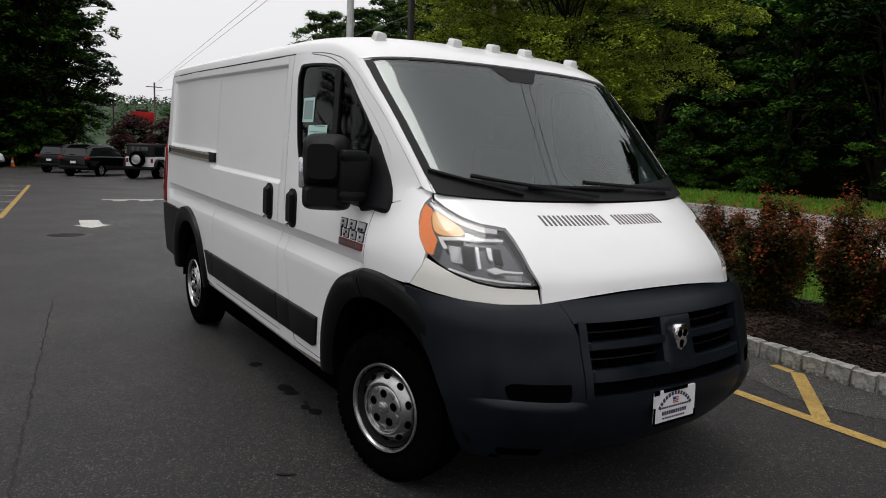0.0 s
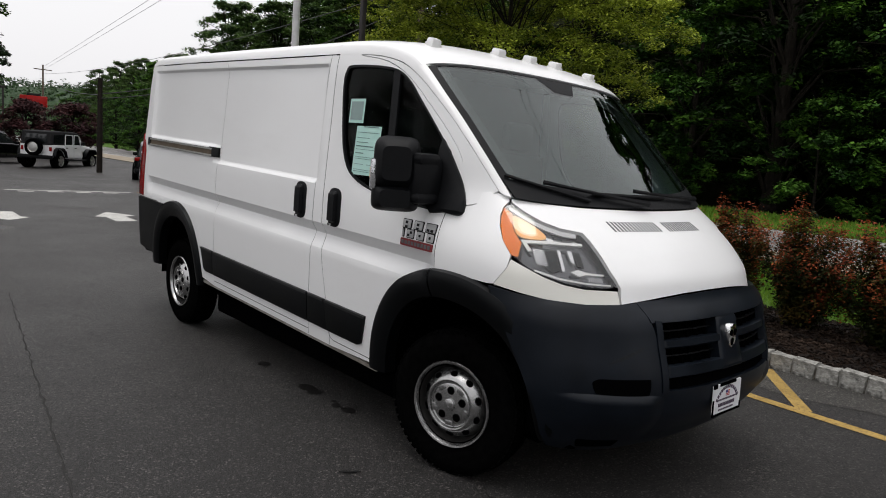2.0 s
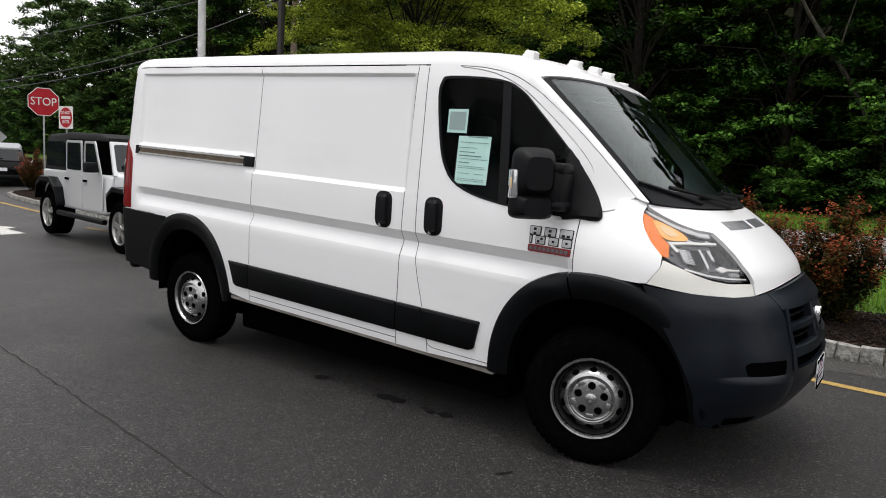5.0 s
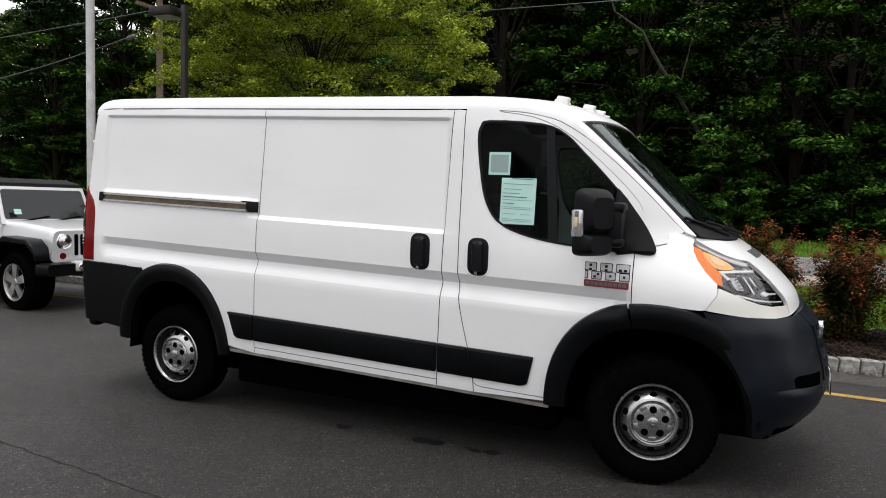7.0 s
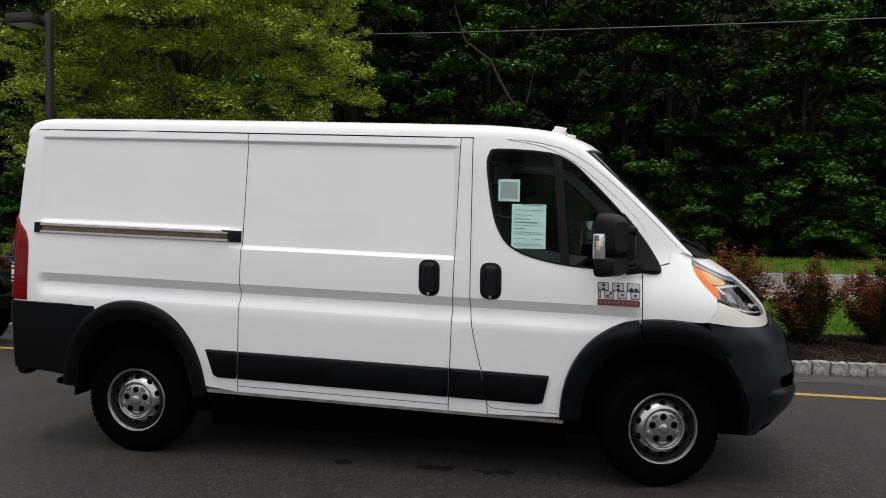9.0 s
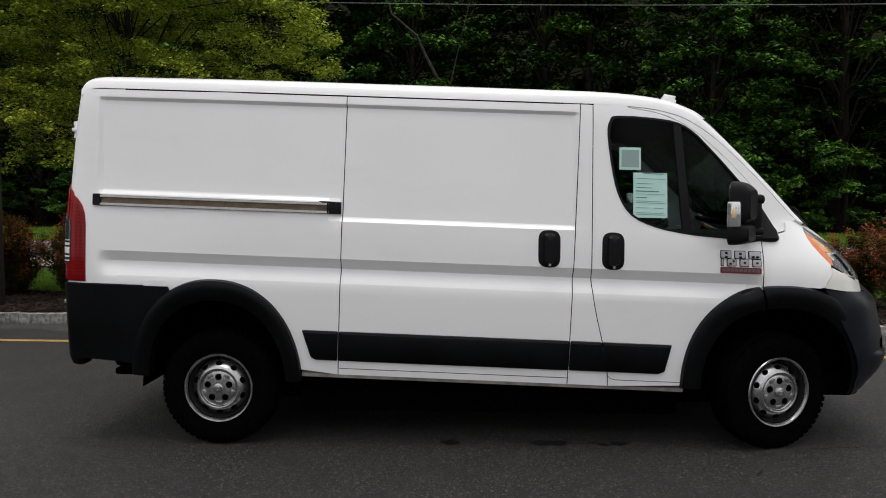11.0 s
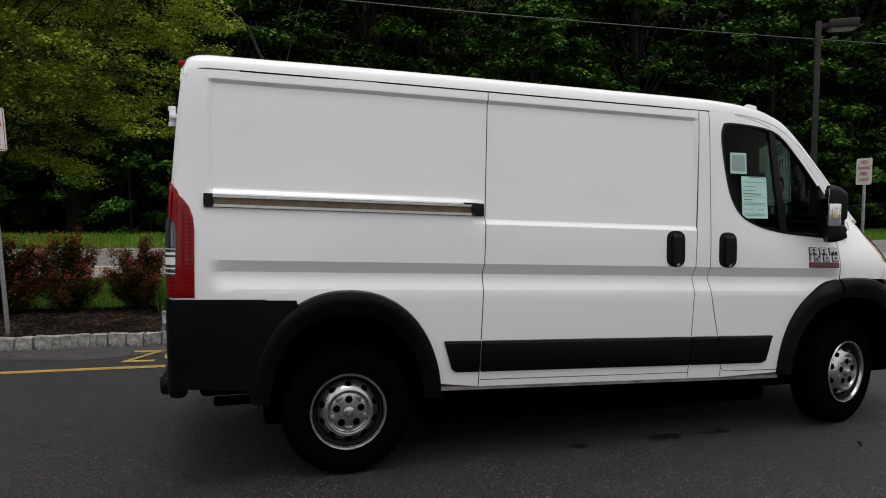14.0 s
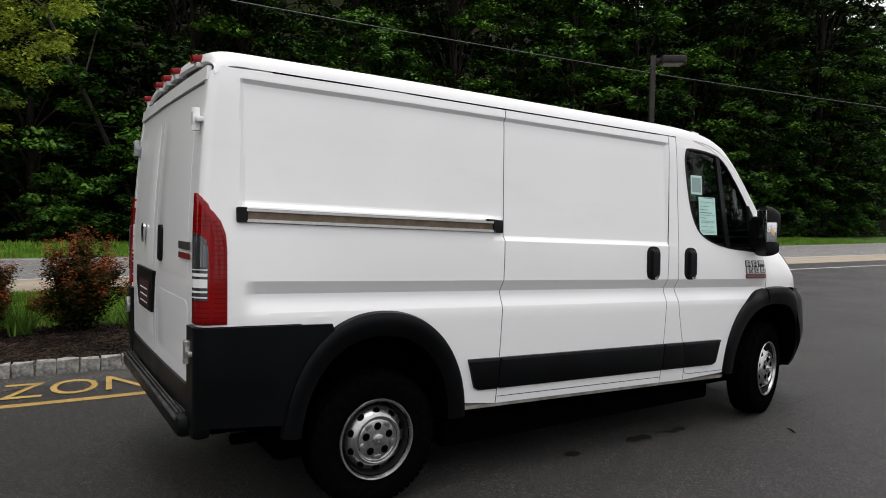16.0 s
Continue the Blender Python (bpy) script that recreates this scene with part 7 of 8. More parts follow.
def border(pn, w, h, bottom, m, g_=0.012, t_=0.006):
    b = bmesh.new()
    for x0, x1, z0, z1 in ((-w / 2 + g_, w / 2 - g_, bottom + g_, bottom + g_ + t_), (-w / 2 + g_, w / 2 - g_, bottom + h - g_ - t_, bottom + h - g_), (-w / 2 + g_, -w / 2 + g_ + t_, bottom + g_ + t_, bottom + h - g_ - t_), (w / 2 - g_ - t_, w / 2 - g_, bottom + g_ + t_, bottom + h - g_ - t_)):
        box(b, x0, x1, -0.006, -0.0042, z0, z1)
    part("border", b, m, pn)


np_sign, pn = sign("no_parking_sign", -3.05, 3.62, 0.10, 0.305, 0.457, 1.95, 14, "small white and red no-parking sign on a leaning steel post", M_SIGNWHITE, tilt=-3)
words(pn, [("NO", 0.088, 2.335, 1.0), ("PARKING", 0.072, 2.235, 0.78), ("FIRE", 0.085, 2.135, 0.95), ("LANE", 0.085, 2.035, 0.95)], M_SIGNRED)
border(pn, 0.305, 0.457, 1.95, M_SIGNRED)
sl, pn = sign("speed_limit_sign", 10.45, 7.40, 0.05, 1.02, 1.40, 1.56, -103, "white speed limit sign on twin steel posts", M_SIGNWHITE, (-0.28, 0.28), tilt=-6)
words(pn, [("SPEED", 0.285, 2.70, 0.90), ("LIMIT", 0.285, 2.375, 0.90), ("40", 0.54, 1.92, 1.0)], M_SIGNBLACK)
border(pn, 1.02, 1.40, 1.56, M_SIGNBLACK, 0.03, 0.02)
part("side_panel", boxm(-0.80, -0.50, 0.03, 0.034, 2.35, 2.92, 0.0), grained("pale_yellow_sheeting", (0.50, 0.50, 0.33), (0.58, 0.57, 0.40), 5, 0.6, 0.1, 0), sl)
s3, pn = sign("no_parking_sign", 9.75, 4.75, 0.12, 0.305, 0.457, 1.80, -88, "small white no-parking sign on a steel post", M_SIGNWHITE)
words(pn, [("NO", 0.088, 2.185, 1.0), ("PARKING", 0.072, 2.085, 0.78), ("FIRE", 0.085, 1.985, 0.95), ("LANE", 0.085, 1.885, 0.95)], M_SIGNRED)
ww, pn = sign("wrong_way_sign", -10.2, 7.55, 0.0, 0.457, 0.305, 1.56, 50, "red wrong-way sign with white letters", M_SIGNRED, tilt=-5)
words(pn, [("WRONG", 0.115, 1.78, 0.9), ("WAY", 0.115, 1.645, 0.9)], M_SIGNWHITE)
st_ = thing("stop_sign", "red octagonal stop sign with white letters on a steel post", "sign", pose(-15.65, 5.0, GZ(-15.6), 0, 0, 66))
part("post", boxm(-0.022, 0.022, 0.004, 0.034, 0, 3.10, 0.004), M_GALV, st_)
octo = [(0.381 / math.cos(math.pi / 8) * math.cos(math.pi / 8 + k * math.pi / 4), 0.381 / math.cos(math.pi / 8) * math.sin(math.pi / 8 + k * math.pi / 4)) for k in range(8)]
so = part("panel", prism(bmesh.new(), octo, 0, 0.004, m=pose(0, 0, 2.84, 90)), M_SIGNWHITE, st_)
part("red_field", prism(bmesh.new(), [(a * 0.95, b * 0.95) for a, b in octo], 0.004, 0.006, m=pose(0, 0, 2.84, 90)), M_SIGNRED, so)
part("lettering", text_bm("STOP", 0.31, 0.001, pose(0, -0.0075, 2.84, 90), widen=0.86), M_SIGNWHITE, so)
dn, pn = sign("do_not_enter_sign", -14.86, 5.22, -0.15, 0.61, 0.61, 2.07, 8, "white square sign with a red disc", M_SIGNWHITE)
part("red_disc", revolve(bmesh.new(), [(0, 0.006), (0.275, 0.006), (0.275, 0.004)], 32, pose(0, 0, 2.375, 90)), M_SIGNRED, pn)
part("white_bar", boxm(-0.2, 0.2, -0.009, -0.0065, 2.335, 2.415), M_SIGNWHITE, pn)
for word, zz in (("DO NOT", 2.500), ("ENTER", 2.255)):
    part("lettering", text_bm(word, 0.115, 0.001, pose(0, -0.0085, zz, 90), widen=0.9, bold=0.002), M_SIGNWHITE, pn)


def cone(x, y):
    t = thing("traffic_cone", "orange traffic cone with a pale band", "traffic cone", pose(x, y, GZ(x)))
    part("base", boxm(-0.18, 0.18, -0.18, 0.18, 0, 0.03, 0.01), M_ORANGE, t)
    part("body", revolve(bmesh.new(), [(0.14, 0.03), (0.035, 0.70), (0, 0.70)], 20), M_ORANGE, t)
    part("band", revolve(bmesh.new(), [(0.106, 0.28), (0.075, 0.44)], 20), M_SIGNWHITE, t)


dw, pn = sign("warning_sign", -31.0, 9.9, -0.2, 0.02, 0.02, 1.4, 70, "grey back of a diamond road sign on a steel post", M_GALV)
part("diamond", boxm(-0.26, 0.26, -0.26, 0.26, -0.002, 0.002, m=pose(0, -0.004, 1.85, 90, 0, 0) @ pose(0, 0, 0, 0, 0, 45)), M_GALV, dw)
cone(-48.0, -0.75)
cone(15.0, 7.5)


def utility_pole(x, y, h):
    t = thing("utility_pole", "weathered wooden utility pole with a crossarm", "utility pole", pose(x, y, 0, 0, 0, 0))
    part("pole", tube(bmesh.new(), [(0, 0, 0), (0, 0, h)], 0, 12, [0.16, 0.11]), M_POLEWOOD, t)
    part("crossarm", boxm(-0.06, 0.06, -1.1, 1.1, h - 0.7, h - 0.58), M_POLEWOOD, t)
    return t


def cable(a, b, sag, r=0.012):
    pts = [tuple(Vector(a).lerp(Vector(b), k) - Vector((0, 0, sag * 4 * k * (1 - k)))) for k in np.linspace(0, 1, 25)]
    return tagged(part("overhead_cable", tube(bmesh.new(), pts, r, 5), M_WIRE), "thin black overhead cable", "cable", kind="thing")


utility_pole(-17, 15.3, 9.2)
utility_pole(-102, 19, 10.3)
dp_ = thing("utility_pole", "short dark wooden pole at the lot exit", "utility pole", pose(-28.3, 6.1, GZ(-28.3)))
part("pole", tube(bmesh.new(), [(0, 0, 0), (0.02, 0, 2.2), (0, 0, 4.3)], 0, 12, [0.13, 0.12, 0.10]), M_BARK, dp_)
part("cap", revolve(bmesh.new(), [(0.115, 0.0), (0.12, 0.05), (0.0, 0.09)], 12, Matrix.Translation((0, 0, 4.28))), M_BARK, dp_)
drop = cable((-28.3, 6.1, 3.35), (-17, 15.3, 8.0), 0.75, 0.018)
k_ = 0.93
part("splice_case", tube(bmesh.new(), [tuple(Vector((-28.3, 6.1, 3.35)).lerp(Vector((-17, 15.3, 8.0)), k_ + q) - Vector((0, 0, 0.04 + 3.0 * (k_ + q) * (1 - k_ - q)))) for q in (-0.012, -0.006, 0.006, 0.012)], 0, 8, [0.03, 0.09, 0.09, 0.03]), M_WIRE, drop)
cable((-28.3, 6.1, 3.15), (-15.8, 8.3, 4.3), 0.25, 0.016)
cable((-102, 19, 8.6), (-28.3, 6.1, 3.3), 0.5, 0.02)
utility_pole(60, -2, 8.6)
utility_pole(36, 3.0, 6.0)
cable((-17, 15.3, 7.95), (36, 3.0, 4.95), 0.85, 0.012)
cable((-102, 19, 9.6), (60, -2, 7.7), 0.15, 0.012)
cable((-102, 19, 10.0), (60, -2, 8.1), 0.15, 0.012)
cable((-102, 19, 9.1), (-17, 15.3, 8.6), 0.9, 0.018)
rs = thing("red_sign", "large red sign board on dark posts behind plum trees", "sign", pose(-53, 8.3, GZ(-53), 0, 0, 75))
part("board", boxm(-0.88, 0.88, -0.12, 0.12, 3.55, 4.35, 0.03), grained("bright_red_enamel", (0.36, 0.008, 0.007), (0.44, 0.014, 0.011), 3, 0.4, 0.1, 0), rs)
part("seam", boxm(-0.02, 0.02, -0.13, -0.115, 3.6, 4.3), M_SIGNRED, rs)
part("cap", boxm(-0.45, 0.45, -0.10, 0.10, 4.35, 4.52, 0.02), M_BRONZE, rs)
for px in (-0.7, 0.7):
    part("post", boxm(px - 0.07, px + 0.07, -0.07, 0.07, 0, 3.56), M_BRONZE, rs)
lamp_post(-44, 4.9, GZ(-44), 4.4, 180)

# ---- parked cars ----
def road_wheel(parent, x, y, r, sg, spoke_m, w=0.24):
    h = new("wheel")
    h.parent = parent
    h.matrix_basis = Matrix.Translation((x, y, r)) @ pose(0, 0, 0, 90 if sg < 0 else -90)
    part("tyre", revolve(bmesh.new(), [(r * 0.60, -w), (r * 0.90, -w), (r, -w * 0.85), (r, -w * 0.15), (r * 0.92, 0), (r * 0.66, 0.0), (r * 0.60, -0.03)], 36), M_RUBBER, h)
    part("rim", revolve(bmesh.new(), [(r * 0.64, -0.005), (r * 0.60, -0.012), (r * 0.56, -0.06), (r * 0.55, -w)], 36), spoke_m, h)
    part("rim_back", revolve(bmesh.new(), [(0, -0.10), (r * 0.56, -0.10)], 24), M_DARK, h)
    for k in range(5):
        b = bmesh.new()
        prism(b, [(0.0, -r * 0.13), (r * 0.35, -r * 0.10), (r * 0.60, -r * 0.17), (r * 0.60, r * 0.17), (r * 0.35, r * 0.10), (0.0, r * 0.13)], -0.05, -0.018, m=pose(0, 0, 0, 0, 0, 72 * k + 18), bevel=0.008)
        part("spoke", b, spoke_m, h)
    part("hub_cap", revolve(bmesh.new(), [(0, -0.008), (r * 0.12, -0.010), (r * 0.15, -0.03)], 16), spoke_m, h)
    return h


def loft_box(secs, seg=6):
    """A hull through rounded rectangular sections: (x, half width low, half width high, z low, z high, corner)."""
    bm = bmesh.new()
    rows = []
    for x, wl, wh, z0, z1, c in secs:
        pl = round_poly([(-wl, z0), (wl, z0), (wh, z1), (-wh, z1)], c, 4)
        rows.append([bm.verts.new((x, y, z)) for y, z in pl])
    for a, b in zip(rows, rows[1:]):
        k = len(a)
        for i in range(k):
            bm.faces.new((a[i], a[(i + 1) % k], b[(i + 1) % k], b[i]))
    bm.faces.new(rows[0][::-1])
    bm.faces.new(rows[-1])
    return bm


def off_roader(at, paint, top_m, label, sticker=True):
    """A boxy four-door off-roader: slotted grille, flat black wings, upright screen, spare wheel behind."""
    t = thing("off_road_car", label, "car", at)
    body = part("body", loft_box([(-2.0, 0.77, 0.77, 0.56, 1.16, 0.05), (-1.0, 0.79, 0.78, 0.52, 1.17, 0.05), (0.62, 0.79, 0.76, 0.52, 1.17, 0.05), (0.80, 0.74, 0.70, 0.55, 1.16, 0.06)]), paint, t)
    part("bonnet", loft_box([(0.72, 0.70, 0.66, 0.85, 1.22, 0.08), (1.2, 0.67, 0.62, 0.80, 1.20, 0.08), (1.84, 0.60, 0.53, 0.78, 1.12, 0.08)]), paint, t)
    gr = part("grille_panel", loft_box([(1.82, 0.64, 0.60, 0.66, 1.13, 0.09), (1.89, 0.63, 0.58, 0.67, 1.11, 0.09)]), paint, t)
    for k in range(7):
        y = (k - 3) * 0.088
        part("grille_slot", prism(bmesh.new(), round_poly([(y - 0.028, 0.76), (y + 0.028, 0.76), (y + 0.028, 1.06), (y - 0.028, 1.06)], 0.025, 4), 1.885, 1.894, m=Matrix(((0, 0, 1, 0), (1, 0, 0, 0), (0, 1, 0, 0), (0, 0, 0, 1)))), M_DARK, gr)
    for sg in (-1, 1):
        hl = part("headlamp", revolve(bmesh.new(), [(0, 0.035), (0.05, 0.03), (0.085, 0.012), (0.095, 0.0)], 24, pose(1.885, sg * 0.435, 0.96, 0, 90, 0)), M_REFL, t)
        part("lamp_ring", revolve(bmesh.new(), [(0.085, 0.012), (0.10, 0.02), (0.115, 0.0)], 24, pose(1.885, sg * 0.435, 0.96, 0, 90, 0)), M_CHROME, hl)
        part("indicator", revolve(bmesh.new(), [(0, 0.02), (0.04, 0.015), (0.05, 0)], 16, pose(1.887, sg * 0.455, 0.76, 0, 90, 0)), M_DEEPRED, t)
        fb_ = loft_box([(0.92, 0.06, 0.06, 0.60, 0.70, 0.01), (1.02, 0.115, 0.115, 0.82, 0.90, 0.02), (1.22, 0.12, 0.12, 0.94, 1.02, 0.025), (1.78, 0.12, 0.12, 0.93, 1.00, 0.025), (1.93, 0.11, 0.11, 0.80, 0.90, 0.025), (1.97, 0.10, 0.10, 0.72, 0.80, 0.02)])
        part("front_wing", fb_, M_BUMP, t).location = (0, sg * 0.79, 0)
        rb_ = loft_box([(-2.0, 0.08, 0.08, 0.62, 0.70, 0.01), (-1.90, 0.09, 0.09, 0.86, 0.94, 0.02), (-1.72, 0.09, 0.09, 0.96, 1.04, 0.02), (-1.30, 0.09, 0.09, 0.96, 1.04, 0.02), (-1.05, 0.09, 0.09, 0.80, 0.88, 0.02), (-0.95, 0.08, 0.08, 0.56, 0.62, 0.01)])
        part("rear_wing", rb_, M_BUMP, t).location = (0, sg * 0.85, 0)
        for x in (1.475, -1.475):
            part("wheel_opening", revolve(bmesh.new(), [(0, 0.0), (0.47, 0.0), (0.47, -0.2)], 28, pose(x, sg * 0.796, 0.47, 90 if sg < 0 else -90)), M_DARK, t)
            road_wheel(t, x, sg * 0.90, 0.40, sg, M_ALU)
        for x0, x1, nm in ((-0.92, -0.18, "rear_side_door"), (-0.14, 0.64, "front_side_door")):
            d = part(nm, prism(bmesh.new(), round_poly([(x0, 0.58), (x1, 0.58), (x1, 1.16), (x0, 1.16)], 0.05, 4), 0, 0.012, m=Matrix.Translation((0, sg * 0.786, 0)) @ pose(0, 0, 0, 90) if sg < 0 else Matrix.Translation((0, sg * 0.798, 0)) @ pose(0, 0, 0, 90)), paint, t)
            part("door_handle", boxm(x0 + 0.05, x0 + 0.19, sg * 0.81 - 0.015, sg * 0.81 + 0.015, 1.02, 1.06, 0.01), M_DARK, d)
            fr = prism(bmesh.new(), round_poly([(x0 + 0.0, 1.16), (x1 - (0.03 if x1 < 0 else 0.10), 1.16), (x1 - (0.05 if x1 < 0 else 0.33), 1.70), (x0 + 0.03, 1.70)], 0.05, 4), 0, 0.02, m=Matrix.Translation((0, sg * 0.755, 0)) @ pose(0, 0, 0, 90))
            f2 = part("window_frame", fr, paint, t)
            part("pane", prism(bmesh.new(), round_poly([(x0 + 0.06, 1.20), (x1 - (0.08 if x1 < 0 else 0.17), 1.20), (x1 - (0.10 if x1 < 0 else 0.36), 1.66), (x0 + 0.08, 1.66)], 0.04, 4), -0.004, 0.024, m=Matrix.Translation((0, sg * 0.755, 0)) @ pose(0, 0, 0, 90)), M_CARGLASS, f2)
        part("mirror", boxm(0.42, 0.54, sg * 0.92 - 0.10, sg * 0.92 + 0.10, 1.20, 1.36, 0.03), M_BLACKP, t)
        part("tail_lamp", boxm(-2.03, -1.98, sg * 0.68 - 0.06, sg * 0.68 + 0.06, 0.86, 1.06, 0.012), M_RED, t)
        part("side_step", tube(bmesh.new(), [(-0.98, sg * 0.88, 0.44), (0.92, sg * 0.88, 0.44)], 0.045, 10), M_BLACKP, t)
    part("front_bumper", loft_box([(1.93, 0.86, 0.86, 0.50, 0.68, 0.05), (2.12, 0.80, 0.80, 0.51, 0.67, 0.05)]), M_BUMP, t)
    part("bumper_insert", boxm(2.0, 2.14, -0.42, 0.42, 0.56, 0.70, 0.02), paint, t)
    for sg in (-1, 1):
        part("fog_lamp", revolve(bmesh.new(), [(0, 0.02), (0.05, 0.015), (0.06, 0)], 16, pose(2.135, sg * 0.33, 0.62, 0, 90, 0)), M_REFL, t)
    part("front_plate", boxm(2.14, 2.15, -0.15, 0.15, 0.58, 0.72), M_WPLATE, t)
    part("rear_bumper", boxm(-2.18, -2.0, -0.80, 0.80, 0.48, 0.66, 0.03), M_BUMP, t)
    sc = bmesh.new()
    prism(sc, [(-0.70, 1.15), (0.70, 1.15), (0.66, 1.74), (-0.66, 1.74)], 0, 0.04)
    scr = part("screen_frame", sc, paint, t)
    scr.matrix_basis = Matrix.Translation((0.80, 0, 1.16)) @ pose(0, 0, 0, 0, -24, 0) @ Matrix(((0, 0, 1, 0), (1, 0, 0, 0), (0, 1, 0, -1.16), (0, 0, 0, 1)))
    gls = bmesh.new()
    prism(gls, round_poly([(-0.64, 1.22), (0.64, 1.22), (0.61, 1.69), (-0.61, 1.69)], 0.04, 4), 0.036, 0.046)
    part("windscreen", gls, M_CARGLASS, t).matrix_basis = scr.matrix_basis
    for y0, y1 in ((-0.45, 0.0), (0.05, 0.5)):
        part("wiper", tube(bmesh.new(), [(0.86, y0, 1.20), (0.81, y1, 1.27)], 0.012, 5), M_DARK, t)
    part("roof", loft_box([(-2.02, 0.74, 0.66, 1.15, 1.76, 0.06), (-1.95, 0.75, 0.68, 1.15, 1.80, 0.07), (-0.93, 0.755, 0.70, 1.16, 1.84, 0.07)]), top_m, t)
    part("roof", loft_box([(-0.94, 0.74, 0.70, 1.71, 1.84, 0.05), (0.2, 0.72, 0.69, 1.70, 1.83, 0.05), (0.56, 0.68, 0.66, 1.70, 1.76, 0.03)]), top_m, t)
    part("cabin", boxm(-0.92, 0.55, -0.70, 0.70, 1.0, 1.70), M_DARK, t)
    for sg in (-1, 1):
        part("quarter_window", prism(bmesh.new(), round_poly([(-1.88, 1.24), (-1.02, 1.24), (-1.02, 1.68), (-1.84, 1.66)], 0.05, 4), 0, 0.01, m=Matrix.Translation((0, sg * 0.752, 0)) @ pose(0, 0, 0, 90)), M_CARGLASS, t)
    part("rear_window", boxm(-2.05, -2.02, -0.52, 0.52, 1.24, 1.66, 0.01), M_CARGLASS, t)
    sp = new("spare_wheel")
    sp.parent = t
    sp.matrix_basis = pose(-2.34, 0.0, 1.02, 0, -90, 0)
    part("tyre", revolve(bmesh.new(), [(0.24, -0.24), (0.36, -0.24), (0.40, -0.2), (0.40, -0.04), (0.37, 0), (0.26, 0), (0.24, -0.03)], 32), M_RUBBER, sp)
    part("rim", revolve(bmesh.new(), [(0, -0.03), (0.08, -0.02), (0.22, -0.05), (0.245, -0.01)], 32), M_ALU, sp)
    if sticker:
        part("window_sticker", boxm(0, 0.004, -0.05, 0.05, -0.04, 0.04), M_PAPER, t).matrix_basis = pose(0.84, -0.48, 1.34, 0, -24, 0)
    return t


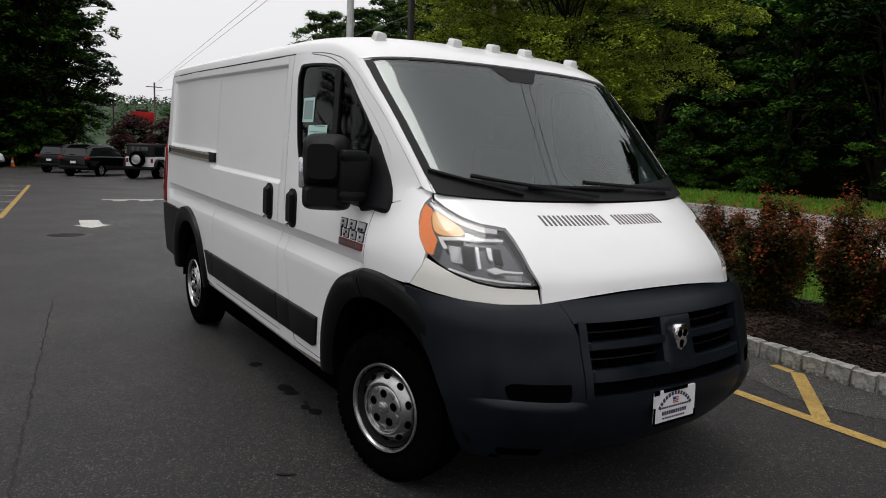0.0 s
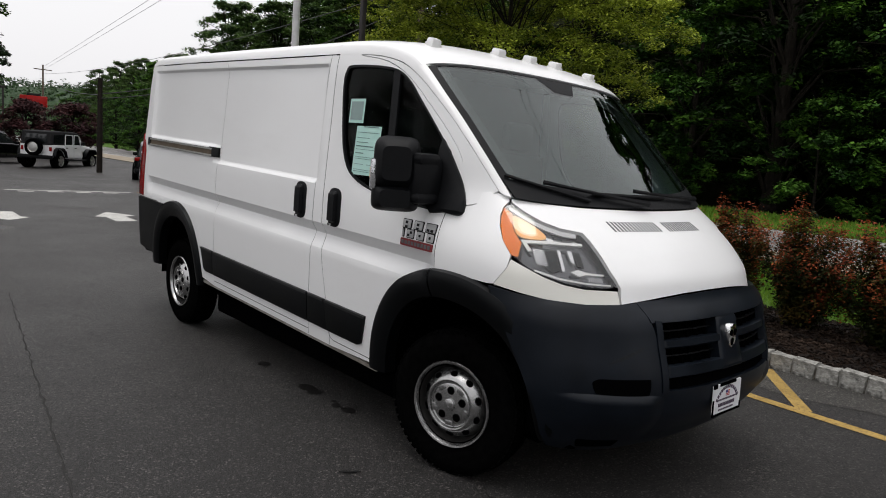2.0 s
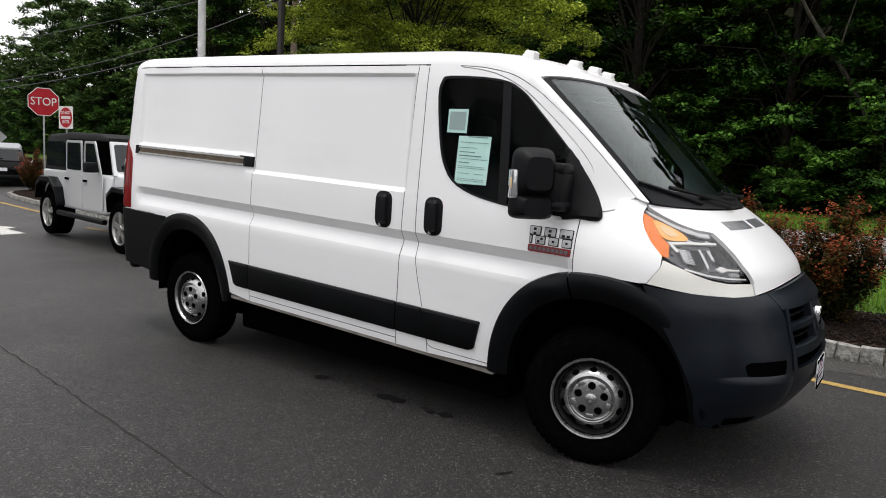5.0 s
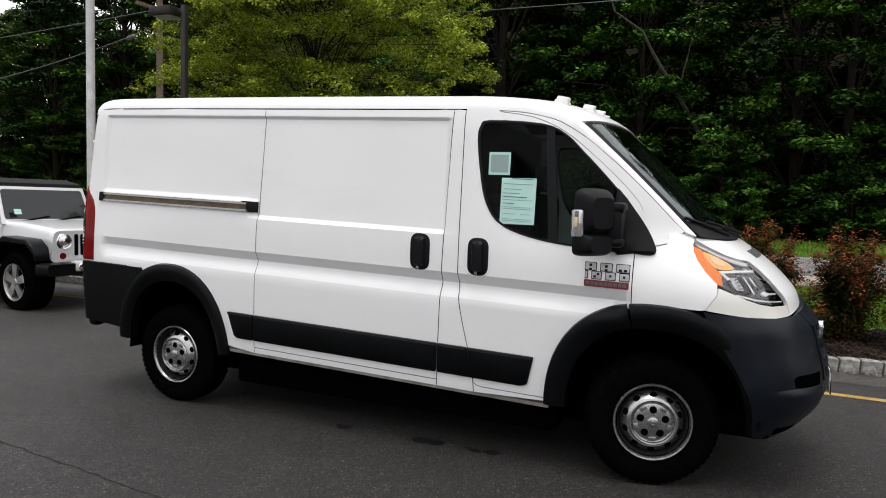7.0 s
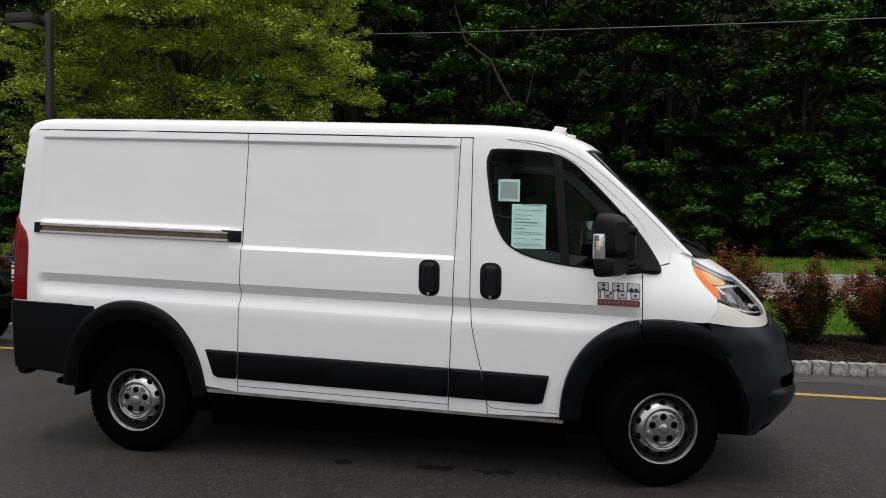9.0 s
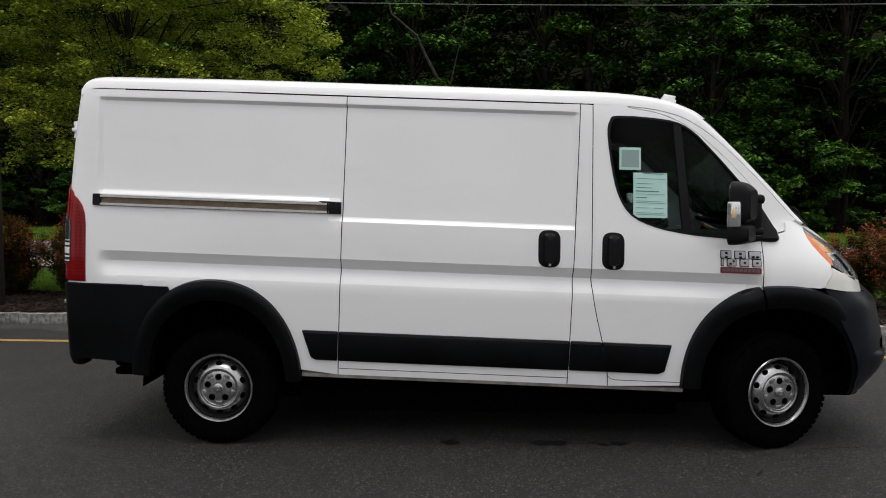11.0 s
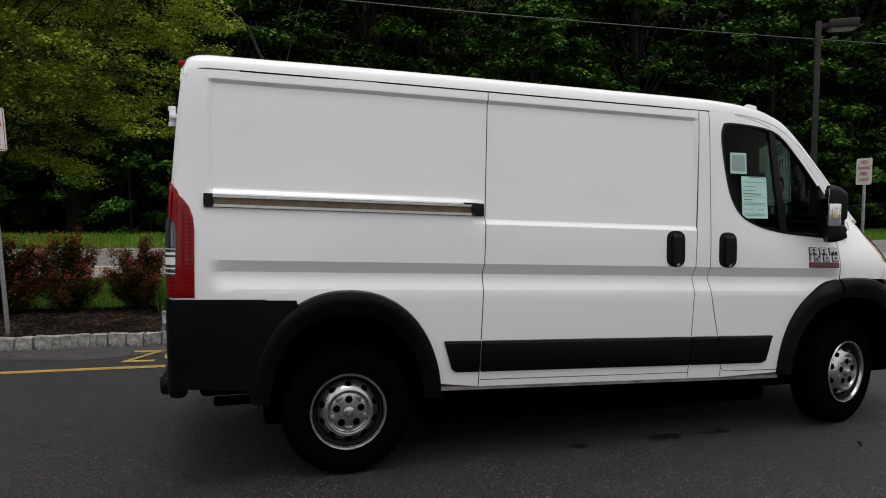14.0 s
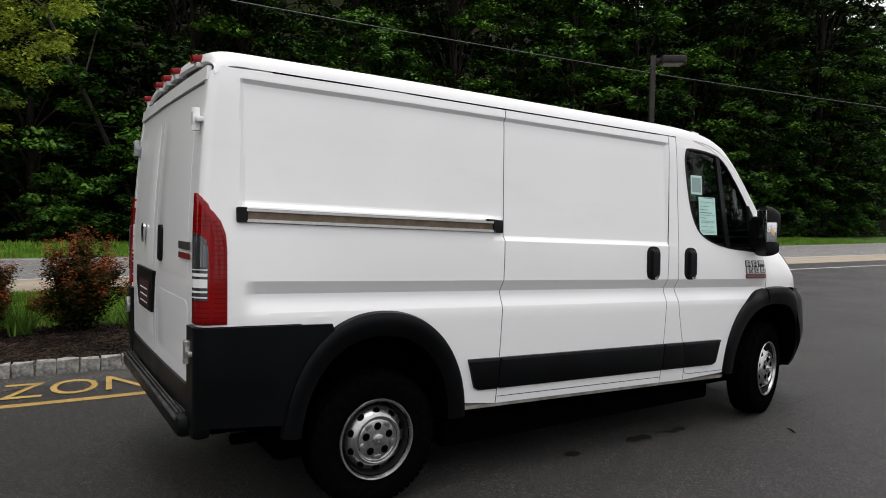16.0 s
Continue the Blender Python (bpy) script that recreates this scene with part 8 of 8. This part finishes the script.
def suv(at, paint, label, roof_m=None):
    """A rounded estate-shaped car with a raked tailgate."""
    t = thing("parked_car", label, "car", at)
    part("body", loft_box([(-2.28, 0.78, 0.74, 0.42, 0.98, 0.10), (-2.1, 0.88, 0.84, 0.34, 1.06, 0.12), (-1.2, 0.92, 0.86, 0.30, 1.08, 0.12), (0.6, 0.92, 0.86, 0.30, 1.06, 0.12), (1.5, 0.90, 0.80, 0.30, 0.98, 0.14), (2.15, 0.82, 0.70, 0.36, 0.86, 0.14), (2.32, 0.66, 0.56, 0.46, 0.74, 0.10)]), paint, t)
    part("cabin", loft_box([(-2.14, 0.76, 0.68, 1.00, 1.08, 0.03), (-1.95, 0.80, 0.64, 1.00, 1.46, 0.08), (-1.60, 0.82, 0.64, 1.00, 1.60, 0.10), (-0.2, 0.84, 0.64, 1.00, 1.66, 0.10), (0.30, 0.84, 0.62, 1.00, 1.58, 0.10), (0.95, 0.82, 0.72, 1.00, 1.10, 0.03)]), M_CARGLASS, t)
    part("roof", loft_box([(-2.0, 0.60, 0.54, 1.46, 1.52, 0.02), (-1.6, 0.655, 0.60, 1.56, 1.64, 0.03), (-0.2, 0.655, 0.60, 1.60, 1.69, 0.03), (0.28, 0.64, 0.58, 1.54, 1.61, 0.03)]), roof_m or paint, t)
    part("tailgate", loft_box([(-2.32, 0.70, 0.66, 0.50, 0.94, 0.06), (-2.26, 0.74, 0.70, 0.50, 1.02, 0.06)]), paint, t)
    part("rear_window", prism(bmesh.new(), round_poly([(-0.62, 0.0), (0.62, 0.0), (0.52, 0.42), (-0.52, 0.42)], 0.06, 4), 0, 0.012, m=pose(-2.15, 0, 1.06, 90, 0, -90) @ pose(0, 0, 0, -22)), M_CARGLASS, t)
    part("rear_bumper", boxm(-2.36, -2.2, -0.82, 0.82, 0.36, 0.56, 0.06), M_BUMP, t)
    part("rear_plate", boxm(-2.335, -2.325, -0.15, 0.15, 0.68, 0.80), M_WPLATE, t)
    part("rear_wiper", boxm(-2.17, -2.15, -0.02, 0.3, 1.12, 1.14), M_DARK, t)
    for sg in (-1, 1):
        part("tail_lamp", boxm(-2.31, -2.12, sg * 0.70 - 0.13, sg * 0.70 + 0.13, 0.86, 1.02, 0.03), M_RED, t)
        part("headlamp", boxm(2.05, 2.2, sg * 0.62 - 0.12, sg * 0.62 + 0.12, 0.66, 0.80, 0.04), M_REFL, t)
        part("mirror", boxm(0.62, 0.76, sg * 0.98 - 0.09, sg * 0.98 + 0.09, 1.02, 1.16, 0.03), paint, t)
        for x in (-1.36, 1.36):
            part("wheel_opening", revolve(bmesh.new(), [(0, 0.0), (0.40, 0.0), (0.40, -0.12)], 28, pose(x, sg * 0.925, 0.36, 90 if sg < 0 else -90)), M_DARK, t)
            road_wheel(t, x, sg * 0.945, 0.345, sg, M_ALU, 0.21)
        for x0, x1 in ((-1.15, -0.15), (-0.1, 0.85)):
            part("door_seam", boxm(x0, x0 + 0.012, sg * 0.922 - 0.004, sg * 0.922 + 0.004, 0.4, 1.04), M_DARK, t)
    return t


def on_lot(x, y, turn):
    return pose(x, y, GZ(x), 0, 0, turn)


off_roader(on_lot(-6.55, 2.36, -6), M_SILVER, M_CLOTHTOP, "silver four-door off-road car with a black canvas top")
off_roader(on_lot(-33.3, 5.6, 138), M_CARWHITE, M_CLOTHTOP, "white four-door off-road car with a black top and spare wheel", False)
# silver roof on this black car paints in the sky's reflection
suv(on_lot(-24.7, 7.5, 159), M_BODYDARK, "black compact estate car with red tail lamps", M_GALV)
suv(on_lot(-36.0, 3.0, 139), M_BODYDARK, "black sport utility car parked in a bay", M_BODYDARK)
suv(on_lot(-40.0, 2.2, 139), M_BODYDARK, "black sport utility car parked beside another", M_BODYDARK)
suv(on_lot(-47.5, -2.7, 20), M_CARWHITE, "white car parked under dark trees")
